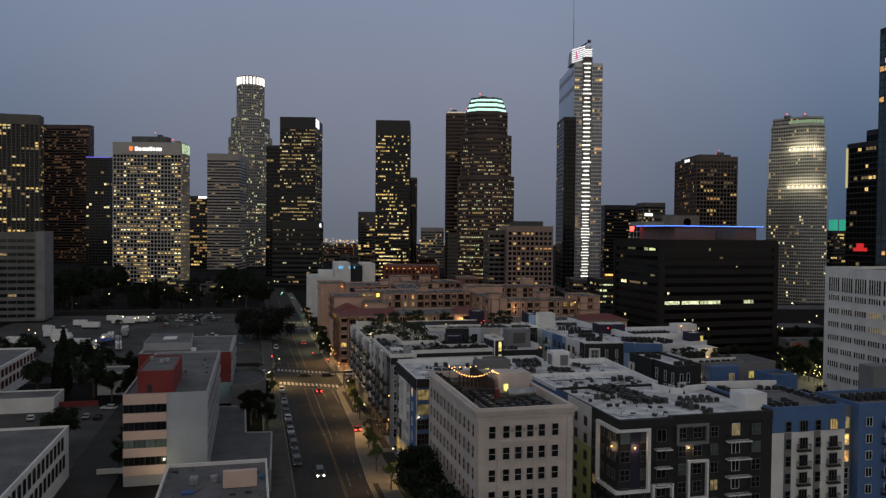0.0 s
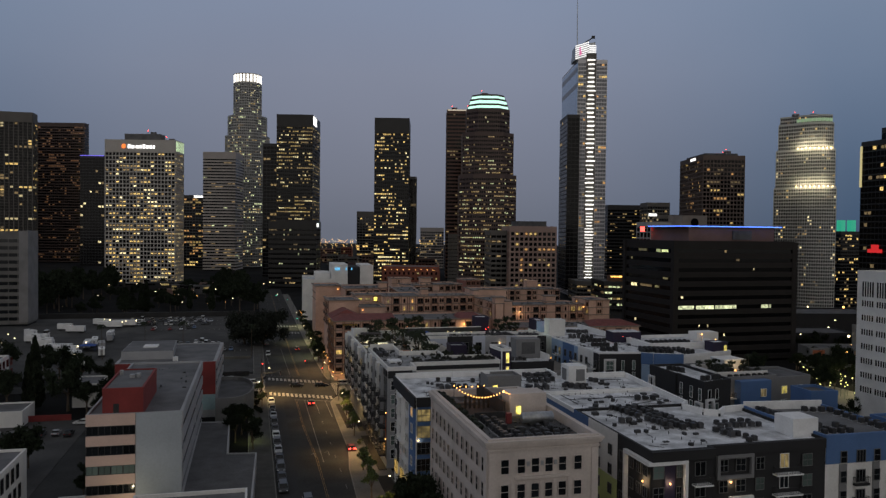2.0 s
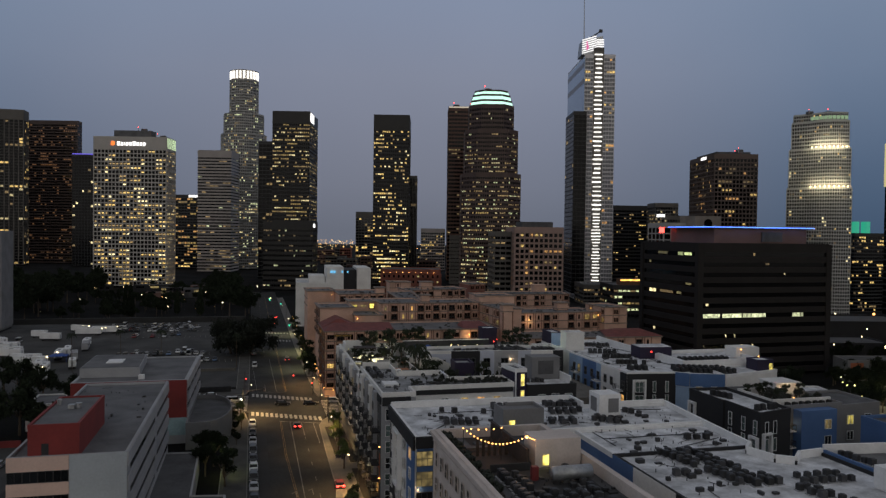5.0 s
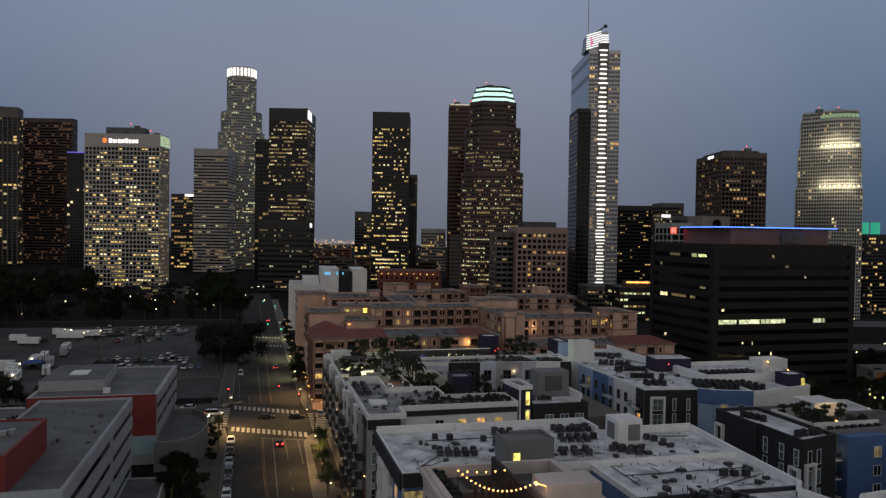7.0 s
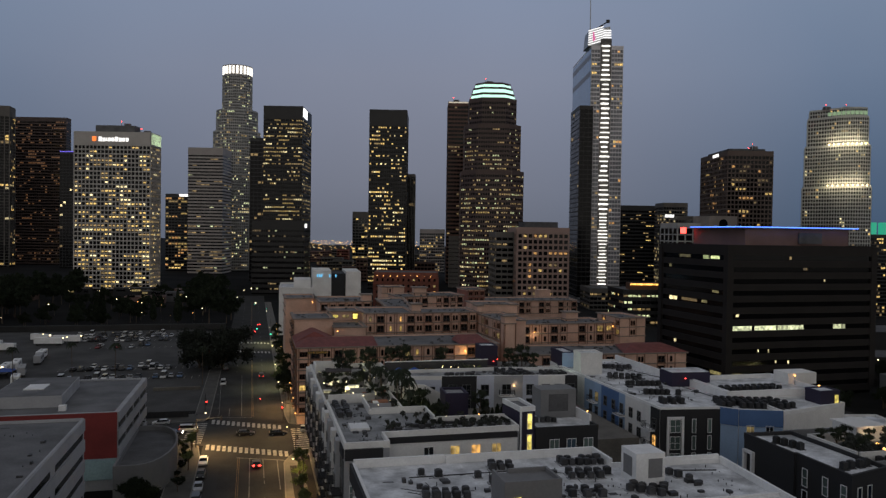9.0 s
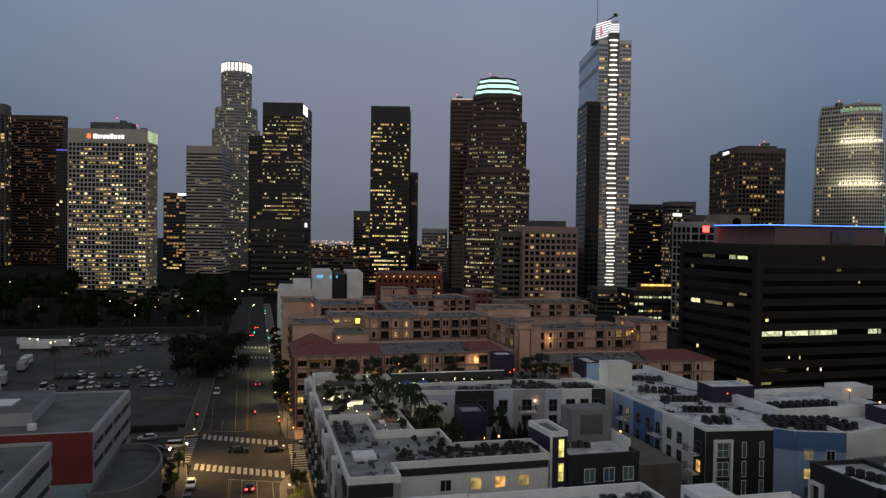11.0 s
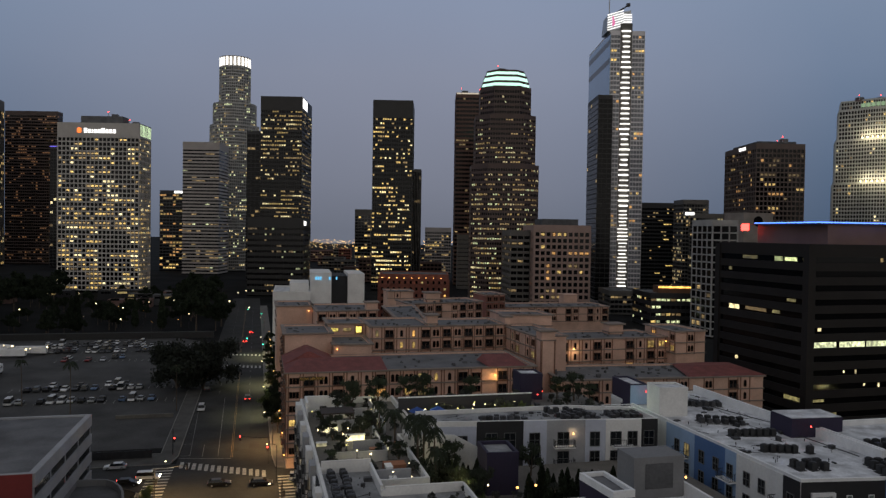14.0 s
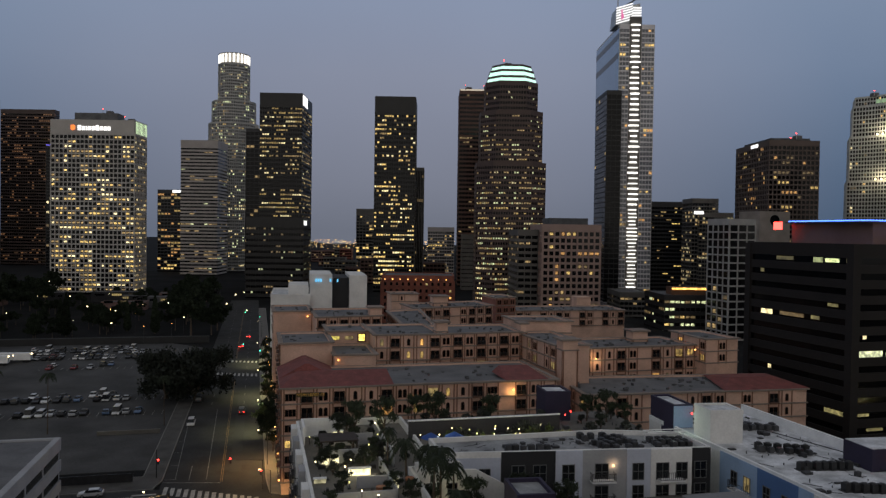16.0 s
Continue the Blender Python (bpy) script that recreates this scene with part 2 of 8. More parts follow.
# ---- building tools ----
class Geo:
    """Collects boxes, prisms and tubes for one mesh."""

    def __init__(self):
        self.v, self.f, self.m = [], [], []

    def add(self, verts, faces, m=None, slot=0):
        k = len(self.v)
        if m is not None:
            verts = [m @ Vector(p) for p in verts]
        self.v += [tuple(p) for p in verts]
        self.f += [tuple(i + k for i in f) for f in faces]
        self.m += [slot] * len(faces)
        return self

    def box(self, x0, y0, z0, x1, y1, z1, m=None, slot=0):
        return self.add([(x0, y0, z0), (x1, y0, z0), (x1, y1, z0), (x0, y1, z0), (x0, y0, z1), (x1, y0, z1), (x1, y1, z1), (x0, y1, z1)],
                        [(3, 2, 1, 0), (4, 5, 6, 7), (0, 1, 5, 4), (1, 2, 6, 5), (2, 3, 7, 6), (3, 0, 4, 7)], m, slot)

    def prism(self, poly, z0, z1, slot=0, top=None):
        n = len(poly)
        top = top or poly
        return self.add([(x, y, z0) for x, y in poly] + [(x, y, z1) for x, y in top],
                        [tuple(reversed(range(n))), tuple(range(n, 2 * n))] + [(i, (i + 1) % n, n + (i + 1) % n, n + i) for i in range(n)], None, slot)

    def tube(self, p, q, r, r2=None, n=8, slot=0):
        p, q = Vector(p), Vector(q)
        r2 = r if r2 is None else r2
        t = (q - p).to_track_quat("Z", "Y").to_matrix()
        ring = [Vector((math.cos(2 * math.pi * i / n), math.sin(2 * math.pi * i / n), 0)) for i in range(n)]
        return self.add([p + t @ (c * r) for c in ring] + [q + t @ (c * r2) for c in ring],
                        [tuple(reversed(range(n))), tuple(range(n, 2 * n))] + [(i, (i + 1) % n, n + (i + 1) % n, n + i) for i in range(n)], None, slot)

    def ball(self, c, r, n=8, squash=1.0, slot=0):
        v, f = [], []
        rings = max(3, n // 2)
        for j in range(rings + 1):
            a = math.pi * j / rings
            for i in range(n):
                b = 2 * math.pi * i / n
                v.append((c[0] + r * math.sin(a) * math.cos(b), c[1] + r * math.sin(a) * math.sin(b), c[2] + r * squash * math.cos(a)))
        for j in range(rings):
            for i in range(n):
                f.append((j * n + i, (j + 1) * n + i, (j + 1) * n + (i + 1) % n, j * n + (i + 1) % n))
        return self.add(v, f, None, slot)

    def mesh(self, name, *mats, smooth=False):
        me = bpy.data.meshes.new(name)
        me.from_pydata(self.v, [], self.f)
        for m in mats:
            me.materials.append(m)
        if len(mats) > 1:
            me.polygons.foreach_set("material_index", self.m)
        if smooth:
            me.polygons.foreach_set("use_smooth", [True] * len(me.polygons))
        me.update()
        return me


def child(ob, parent):
    if parent is not None:
        ob.parent = parent
        ob.matrix_parent_inverse = WORLD_OF[parent.name].inverted() if parent.name in WORLD_OF else Matrix()
    return ob


WORLD_OF = {}


def thing(name, label, category, at=(0, 0, 0), group="", kind=""):
    """An Empty at the base of a thing."""
    ob = new(name)
    ob.empty_display_size = 0.5
    ob.location = at
    WORLD_OF[ob.name] = Matrix.Translation(at)
    return tagged(ob, label, category, group, kind)


def part(name, geo, material, parent, label="", smooth=False):
    mats = material if isinstance(material, (list, tuple)) else (material,)
    me = geo.mesh(name, *mats, smooth=smooth) if isinstance(geo, Geo) else geo
    ob = child(new(name, me), parent)
    return tagged(ob, label)


def piece(name, me, m, parent):
    """A part that shares its mesh, at the pose m in the world."""
    ob = child(new(name, me), parent)
    ob.matrix_basis = m
    return ob


def single(name, geo, material, label, category, group="", kind="", smooth=False):
    mats = material if isinstance(material, (list, tuple)) else (material,)
    return tagged(new(name, geo.mesh(name, *mats, smooth=smooth)), label, category, group, kind)


def wall_frame(p0, p1):
    """Along a wall: x runs from p0 to p1, -y points out of it, z up."""
    a = math.atan2(p1[1] - p0[1], p1[0] - p0[0])
    return Matrix.Translation((p0[0], p0[1], 0)) @ Matrix.Rotation(a, 4, "Z"), math.hypot(p1[0] - p0[0], p1[1] - p0[1])


UNIT = {}


def unit_pane(material):
    """A thin pane one metre wide and high."""
    key = material.name
    if key not in UNIT:
        UNIT[key] = Geo().box(-0.5, -0.05, -0.5, 0.5, 0.05, 0.5).mesh("pane_" + key, material)
    return UNIT[key]


def rect(c, w, d, turn, side):
    """A footprint from its near corner: side 'R' has the corner at the right end of the front, 'L' at the left end."""
    a = radians(turn)
    u, v = Vector((math.cos(a), math.sin(a))), Vector((-math.sin(a), math.cos(a)))
    c = Vector(c)
    p0 = c - u * w if side == "R" else c
    return [tuple(p0), tuple(p0 + u * w), tuple(p0 + u * w + v * d), tuple(p0 + v * d)]


def inset(poly, k):
    cx, cy = sum(p[0] for p in poly) / len(poly), sum(p[1] for p in poly) / len(poly)
    return [(cx + (x - cx) * k, cy + (y - cy) * k) for x, y in poly]


def ring(c, r, n, turn=0.0, squash=1.0):
    return [(c[0] + r * math.cos(2 * math.pi * (i + turn) / n), c[1] + squash * r * math.sin(2 * math.pi * (i + turn) / n)) for i in range(n)]


def tower(name, label, tiers, floor, bay, wall, core, pier=(0.5, 0.3), span=(0.8, 0.2), lit=0.2, lights=None, cap=2.0, seed=1, most=110, roof=None, skip_top=0, dark_sides=(), high=0.85, run=0.5, low=0.0):
    """A tall office block: glass core, piers, spandrels, a parapet, and lit rooms. run: how far whole floors share their light; low: more light in the lower floors."""
    rng = random.Random(seed)
    lights = lights or [t_warm, t_warm, t_white, t_dim, t_dim]
    poly0 = tiers[0][0]
    base = (sum(p[0] for p in poly0) / len(poly0), sum(p[1] for p in poly0) / len(poly0), tiers[0][1] or GROUND)
    top = thing(name, label, "skyscraper", base)
    made, most = 0, int(most * 0.33)
    spare = {}
    for poly, z0, z1 in tiers:
        body, piers = Geo(), Geo()
        spans = piers
        body.prism(poly, z0 or GROUND, z1 - 0.5)
        rows = max(1, round((z1 - cap - z0) / floor))
        fh = (z1 - cap - z0) / rows
        for k in range(len(poly)):
            p0, p1 = poly[k], poly[(k + 1) % len(poly)]
            m, length = wall_frame(p0, p1)
            n = max(1, round(length / bay))
            bw = length / n
            out = m.to_3x3() @ Vector((0, -1, 0))
            facing = out.dot(Vector((60 - p0[0], 80 - p0[1], 0))) > 0
            if pier[0] > 0:
                for i in range(n + 1):
                    piers.box(i * bw - pier[0] / 2, -pier[1], z0, i * bw + pier[0] / 2, 0.1, z1 - cap, m)
            if span[0] > 0:
                for j in range(rows + 1):
                    spans.box(0, -span[1], z0 + j * fh - span[0] / 2, length, 0.1, z0 + j * fh + span[0] / 2, m)
            spans.box(-0.05, -max(pier[1], span[1]) - 0.03, z1 - cap, length + 0.05, 0.35, z1 + 0.012 * (k % 2), m)
            if not facing or k in dark_sides:
                continue
            for j in range(rows - skip_top):
                share = lit * max(0.05, 1 + low * (0.5 - (z0 + j * fh) / tiers[-1][2]) * 2) * (1 - run + run * rng.choice((0.1, 0.3, 0.5, 0.8, 1.2, 2.0, 3.2)))
                on, mat = False, rng.choice(lights)
                for i in range(n):
                    patch = 1 + 1.5 * mathutils.noise.noise(Vector((i * bw / 11 + 17 * k, j * fh / 13, seed)))
                    if not on or rng.random() > 0.55 * run:
                        on = rng.random() < share * max(0.12, patch)
                        mat = rng.choice(lights)
                    if not on:
                        continue
                    w, h = (bw - pier[0] - 0.1) * rng.choice((0.7, 0.9, 1.0)), (fh - span[0] - 0.1) * high * rng.uniform(0.75, 1.0)
                    at = m @ Matrix.Translation(((i + 0.5) * bw, -0.04, z0 + (j + 0.5) * fh))
                    if made < most:
                        piece("lit_window", unit_pane(mat), at @ Matrix.Diagonal((w, 1, h, 1)), top)
                        made += 1
                    else:
                        spare.setdefault(mat.name, Geo()).box(-w / 2, -0.05, -h / 2, w / 2, 0.05, h / 2, at)
        part("glass_core", body, core, top)
        part("facade_grid", piers, wall, top)["kind"] = "stuff"
        part("roof", Geo().prism(inset(poly, 0.97), z1 - 1.2, z1 - 0.45), roof or roof_dark, top)
    for key, g in spare.items():
        part("lit_glazing", g, bpy.data.materials[key], top)["kind"] = "stuff"
    return top


WINDOWS = {}


def window_mesh(w, h, frame_mat, pane_mat, bars=1, cross=0, mull=0.03):
    """A framed window in one piece: outer frame, mullions and recessed panes."""
    key = (w, h, frame_mat.name, pane_mat.name, bars, cross, mull)
    if key not in WINDOWS:
        t = 0.08
        xs, zs = [-w / 2, -w / 2 + t], [-h / 2, -h / 2 + t]
        for k in range(bars):
            x = -w / 2 + w * (k + 1) / (bars + 1)
            xs += [x - mull, x + mull]
        for k in range(cross):
            z = -h / 2 + h * (k + 1) / (cross + 1)
            zs += [z - 0.03, z + 0.03]
        xs, zs = xs + [w / 2 - t, w / 2], zs + [h / 2 - t, h / 2]
        nx, nz = len(xs), len(zs)
        v = [(x, -0.1, z) for z in zs for x in xs]
        f, slots = [], []
        for j in range(nz - 1):
            for i in range(nx - 1):
                q = [j * nx + i, j * nx + i + 1, (j + 1) * nx + i + 1, (j + 1) * nx + i]
                if i % 2 and j % 2:
                    k = len(v)
                    v += [(v[c][0], -0.04, v[c][2]) for c in q]
                    f += [(q[c], q[(c + 1) % 4], k + (c + 1) % 4, k + c) for c in range(4)] + [(k, k + 1, k + 2, k + 3)]
                    slots += [0, 0, 0, 0, 1]
                else:
                    f.append(tuple(q))
                    slots.append(0)
        edge = list(range(nx)) + [j * nx + nx - 1 for j in range(1, nz)] + [(nz - 1) * nx + i for i in range(nx - 2, -1, -1)] + [j * nx for j in range(nz - 2, 0, -1)]
        k, n = len(v), len(edge)
        v += [(v[c][0], 0.0, v[c][2]) for c in edge]
        f += [(edge[(c + 1) % n], edge[c], k + c, k + (c + 1) % n) for c in range(n)]
        slots += [0] * n
        g = Geo()
        g.v, g.f, g.m = v, f, slots
        WINDOWS[key] = g.mesh("window", frame_mat, pane_mat)
    return WINDOWS[key]


def arch_mesh(w, h, frame_mat, pane_mat):
    """A round-headed window in one piece: rim and recessed pane."""
    key = ("arch", w, h, frame_mat.name, pane_mat.name)
    if key not in WINDOWS:
        g = Geo()
        for r, y in ((w / 2, 0.0), (w / 2, -0.07), (w / 2 - 0.09, -0.07), (w / 2 - 0.09, -0.03)):
            low = -h / 2 + (w / 2 - r)
            g.v += [(-r, y, low), (r, y, low)] + [(r * math.cos(radians(a)), y, h / 2 - w / 2 + r * math.sin(radians(a))) for a in range(0, 181, 30)]
        n = len(g.v) // 4
        for k in range(3):
            g.f += [(k * n + i, k * n + (i + 1) % n, (k + 1) * n + (i + 1) % n, (k + 1) * n + i) for i in range(n)]
        g.f.append(tuple(range(3 * n, 4 * n)))
        g.m = [0] * (3 * n) + [1]
        WINDOWS[key] = g.mesh("window", frame_mat, pane_mat)
    return WINDOWS[key]


def offset(poly, d):
    """The outline moved inwards by d (outwards if negative), corners mitred."""
    out, n = [], len(poly)
    for i in range(n):
        a, b, c = Vector(poly[i - 1]), Vector(poly[i]), Vector(poly[(i + 1) % n])
        e, f = (b - a).normalized(), (c - b).normalized()
        n1, n2 = Vector((-e.y, e.x)), Vector((-f.y, f.x))
        out.append(tuple(b + (n1 + n2) * d / max(0.3, 1 + n1.dot(n2))))
    return out


def ring_wall(g, poly, out, thick, z0, z1):
    """A closed band that follows an outline, out metres proud and thick metres deep."""
    n = len(poly)
    o, i = offset(poly, -out), offset(poly, thick)
    v = [(*p, z0) for p in o] + [(*p, z1) for p in o] + [(*p, z1) for p in i] + [(*p, z0) for p in i]
    f = []
    for k in range(4):
        f += [(k * n + c, k * n + (c + 1) % n, (k + 1) % 4 * n + (c + 1) % n, (k + 1) % 4 * n + c) for c in range(n)]
    return g.add(v, f)


def lattice(path, z, tall, gap=0.28, t=0.05):
    """A railing in one piece along a bent path: bottom rail, balusters and top rail, with real gaps."""
    cols = []
    for k in range(len(path) - 1):
        a, b = Vector(path[k]), Vector(path[k + 1])
        n = max(1, int((b - a).length / gap))
        for i in range(n):
            for s in (-0.02, 0.02):
                cols.append(a.lerp(b, i / n) + (b - a).normalized() * (s if (i or k) else s + 0.02))
    e = (Vector(path[-1]) - Vector(path[-2])).normalized()
    cols += [Vector(path[-1]) - e * 0.04, Vector(path[-1])]
    rows = [z, z + 0.06, z + tall - 0.07, z + tall]
    n = len(cols)
    g = Geo()
    mid = sum(cols, Vector((0, 0))) / n
    for side in (0, 1):
        g.v += [(*(c if not side else c + (mid - c).normalized() * t), h) for h in rows for c in cols]
    k = 4 * n
    solid = lambda i, j: 0 <= i < n - 1 and 0 <= j < 3 and (j != 1 or i % 2 == 0)
    for j in range(3):
        for i in range(n - 1):
            if not solid(i, j):
                continue
            q = (j * n + i, j * n + i + 1, (j + 1) * n + i + 1, (j + 1) * n + i)
            g.f += [q, tuple(c + k for c in reversed(q))]
            for (di, dj), (a, b) in zip(((0, -1), (1, 0), (0, 1), (-1, 0)), ((0, 1), (1, 2), (2, 3), (3, 0))):
                if not solid(i + di, j + dj):
                    g.f.append((q[b], q[a], q[a] + k, q[b] + k))
    g.m = [0] * len(g.f)
    return g


class Block:
    """A low building: walls, roof, parapet, and what is fixed to its faces. The footprint runs counter-clockwise."""

    def __init__(self, name, label, category, poly, z0, z1, wall, roof, parapet=0.9, cap=None, thick=0.35):
        self.poly, self.z0, self.z1, self.roof_z = poly, z0, z1, z1 - parapet
        cx, cy = sum(p[0] for p in poly) / len(poly), sum(p[1] for p in poly) / len(poly)
        self.ob = thing(name, label, category, (cx, cy, z0 or GROUND))
        part("wall", Geo().prism(poly, z0 or GROUND, z1 - parapet - 0.02), wall, self.ob)
        part("roof", Geo().prism(inset(poly, 0.999), z1 - parapet - 0.02, z1 - parapet + 0.03), roof, self.ob)
        if parapet > 0:
            part("parapet", ring_wall(Geo(), poly, 0.04, thick, z1 - parapet - 0.3, z1), cap or wall, self.ob)

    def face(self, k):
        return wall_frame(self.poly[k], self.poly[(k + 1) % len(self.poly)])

    def panel(self, k, u0, u1, z0, z1, mat, out=0.12, name="wall_panel"):
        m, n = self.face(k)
        return part(name, Geo().box(u0, -out, z0, u1, -0.045, z1, m), mat, self.ob)

    def win(self, k, u, z, w, h, frame_mat=None, pane_mat=None, bars=1, cross=0, out=0.12):
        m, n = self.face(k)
        me = window_mesh(w, h, frame_mat or frame_grey, pane_mat or glass, bars, cross)
        return piece("window", me, m @ Matrix.Translation((u, -out, z)), self.ob)

    def surround(self, k, u0, u1, z0, z1, t, out, mat, name="window_surround"):
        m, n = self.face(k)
        g = Geo().box(u0, -out, z0, u1, -0.04, z0 + t, m).box(u0, -out, z1 - t, u1, -0.04, z1, m)
        g.box(u0, -out, z0 + t, u0 + t, -0.04, z1 - t, m).box(u1 - t, -out, z0 + t, u1, -0.04, z1 - t, m)
        return part(name, g, mat, self.ob)

    def balcony(self, k, u, z, w, d, slab=None, rail=None):
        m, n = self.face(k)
        b = part("balcony", Geo().box(u - w / 2, -d, z - 0.25, u + w / 2, -0.05, z, m), slab or trim_white, self.ob)
        pts = [m @ Vector(p) for p in ((u - w / 2 + 0.02, -0.06, 0), (u - w / 2 + 0.02, -d + 0.02, 0), (u + w / 2 - 0.02, -d + 0.02, 0), (u + w / 2 - 0.02, -0.06, 0))]
        part("railing", lattice([p.to_2d() for p in pts], z, 1.08), rail or metal_dark, b)
        return b

    def sconce(self, k, u, z, watts=0):
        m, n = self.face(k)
        p = m @ Vector((u, -0.3, z))
        part("wall_lamp", Geo().ball(p, 0.15, 8), bulb_warm, self.ob)
        if watts:
            lamp(p.x, p.y, p.z, watts, (1, 0.72, 0.42), 0.22)


def pick_pane(rng, share, dark=None):
    if rng.random() < share:
        return rng.choice((lit_warm, lit_warm, lit_amber, lit_dim, lit_dim))
    return dark or glass

# ---- ground, streets ----
sheet = Geo()
east = [(-5000, -0.12), (235, -0.12), (330, -12.0), (460, -30.0), (5000, -30.0)]
for (x0, z0), (x1, z1) in zip(east, east[1:]):
    sheet.add([(x0, -1500, z0), (x1, -1500, z1), (x1, 5200, z1), (x0, 5200, z0)], [(0, 1, 2, 3)])


def ground_z(x):
    """The ground falls away east of the offices."""
    return float(np.interp(x, [e[0] for e in east], [e[1] for e in east]))


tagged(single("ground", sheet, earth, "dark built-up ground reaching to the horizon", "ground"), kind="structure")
road = thing("road", "wide asphalt avenue with worn lane lines, running to downtown", "road", (18, 250, 0), kind="structure")
KERB_EAST = [(24.0, 162), (25.1, 187), (26.7, 201), (27.0, 226), (27.6, 254)]
part("carriageway", Geo().prism([(8.7, -300), (24.0, -300)] + KERB_EAST + [(29.3, 259.5), (30.2, 264), (30.2, 290), (29.6, 300), (28.7, 395), (28.7, 720), (8.9, 720), (8.7, 262)], -0.12, 0.0), asphalt, road)
cross_street = thing("cross_street", "asphalt side street crossing the avenue at the signals", "road", (-50, 275, 0), kind="structure")
part("carriageway", Geo().prism([(-220, 286), (-6, 286), (1.5, 281), (8.8, 271.5), (8.8, 297.2), (-220, 297.2)], -0.12, -0.01), asphalt, cross_street)
part("carriageway", Geo().prism([(30.2, 264.2), (200, 264.2), (200, 285), (33, 289), (30.2, 290.5)], -0.12, -0.01), asphalt, cross_street)
alley = single("alley", Geo().box(-39, -300, -0.12, -28, 285, -0.015), asphalt, "narrow dark asphalt alley beside the office block", "road", kind="structure")


def slant_bars(parent, a, b, n, w, d, mat):
    """The bars of a crossing, from a to b, each d long across the line."""
    a, b = Vector(a), Vector(b)
    me = Geo().box(-w / 2, -d / 2, 0.0, w / 2, d / 2, 0.012).mesh("crossing_bar", mat)
    for i in range(n):
        p = a.lerp(b, (i + 0.5) / n)
        piece("crossing_bar", me, Matrix.Translation((p.x, p.y, 0.004)), parent)


slant_bars(road, (9.2, 270.9), (29.2, 261.0), 15, 0.8, 4.6, white_line)
slant_bars(road, (9.3, 296.4), (28.4, 286.4), 14, 0.8, 4.6, white_line)
slant_bars(road, (10.0, 424), (28.2, 418), 12, 0.7, 5.0, white_line)
slant_bars(road, (9.8, 452), (28.2, 446), 12, 0.7, 4.0, white_line)
side_bar = Geo().box(-2.3, -0.36, 0, 2.3, 0.36, 0.012).mesh("crossing_bar", white_line)
for i in range(11):
    piece("crossing_bar", side_bar, Matrix.Translation((5.8 + 0.04 * i, 275.0 + 1.95 * i, 0.004)), cross_street)
    piece("crossing_bar", side_bar, Matrix.Translation((32.9, 265.2 + 1.9 * i, 0.004)), cross_street)


def stripe(g, x0, y0, x1, y1, w=0.16):
    """A painted line on the road from one point to another."""
    d = Vector((x1 - x0, y1 - y0)).normalized()
    nx, ny = -d.y * w / 2, d.x * w / 2
    return g.prism([(x0 - nx, y0 - ny), (x1 - nx, y1 - ny), (x1 + nx, y1 + ny), (x0 + nx, y0 + ny)], 0.004, 0.012)


lines = Geo()
for y in (40, 60, 80, 100, 120, 140, 158):
    stripe(lines, 20.2, y, 20.2, y + 9)
stripe(lines, 20.0, 193, 20.0, 259, 0.2)
for y in range(130, 244, 11):
    stripe(lines, 23.1, y, 23.1, y + 2.6, 0.12)
stripe(lines, 23.1, 244, 23.0, 258, 0.18)
stripe(lines, 26.3, 236, 26.2, 256.4, 0.18)
stripe(lines, 16.9, 260.3, 29.2, 255.7, 0.4)
for x, y in ((18.5, 199.5), (21.8, 200.5)):
    stripe(lines, x, y - 2.2, x, y + 1.2, 0.14)
    stripe(lines, x - 0.9, y + 0.2, x, y + 1.4, 0.2)
stripe(lines, 17.5, 302, 16.6, 366)
stripe(lines, 14.0, 302, 13.9, 312)
stripe(lines, 11.2, 303, 9.8, 352, 0.12)
for y in (303.2, 313, 323, 333, 343):
    stripe(lines, 9.1, y, 11.1 - (y - 303) * 0.028, y, 0.12)
stripe(lines, 8.9, 301.4, 20.4, 299.2, 0.3)
for y in range(372, 660, 12):
    stripe(lines, 14.6, y, 14.6, y + 4, 0.13)
    stripe(lines, 24.0, y, 24.0, y + 4, 0.13)
part("lane_lines", lines, worn_line, road)
dbl = Geo()
for k in (0.0, 0.36):
    stripe(dbl, 18.5 + k, 60, 18.5 + k, 195, 0.13)
    stripe(dbl, 18.5 + k, 195, 17.35 + k, 228, 0.13)
    stripe(dbl, 17.35 + k, 228, 17.3 + k, 259.6, 0.13)
    stripe(dbl, 20.4 + k, 300, 19.9 + k, 412, 0.13)
    stripe(dbl, 19.4 + k, 456, 19.2 + k, 660, 0.13)
part("centre_lines", dbl, yellow_line, road)
patch = Geo().box(17.9, 226, 0.002, 19.8, 258.6, 0.007).box(22.0, 306, 0.002, 24.5, 384, 0.007).box(10.0, 168, 0.002, 13.4, 262, 0.006)
part("asphalt_patch", patch, paint("fresh_asphalt", (0.026, 0.026, 0.027), 0.9), road)


def pavement(name, poly, label, mat=None):
    g = Geo().prism(poly, -0.12, 0.15)
    ob = single(name, g, mat or concrete, label, "pavement", kind="structure")
    kerb = Geo()
    for k in range(len(poly)):
        m, n = wall_frame(poly[k], poly[(k + 1) % len(poly)])
        kerb.box(0, -0.03, -0.1, n, 0.18, 0.156, m)
    part("kerb", kerb, paint("kerb_stone", (0.2, 0.195, 0.18), 0.9), ob)
    return ob


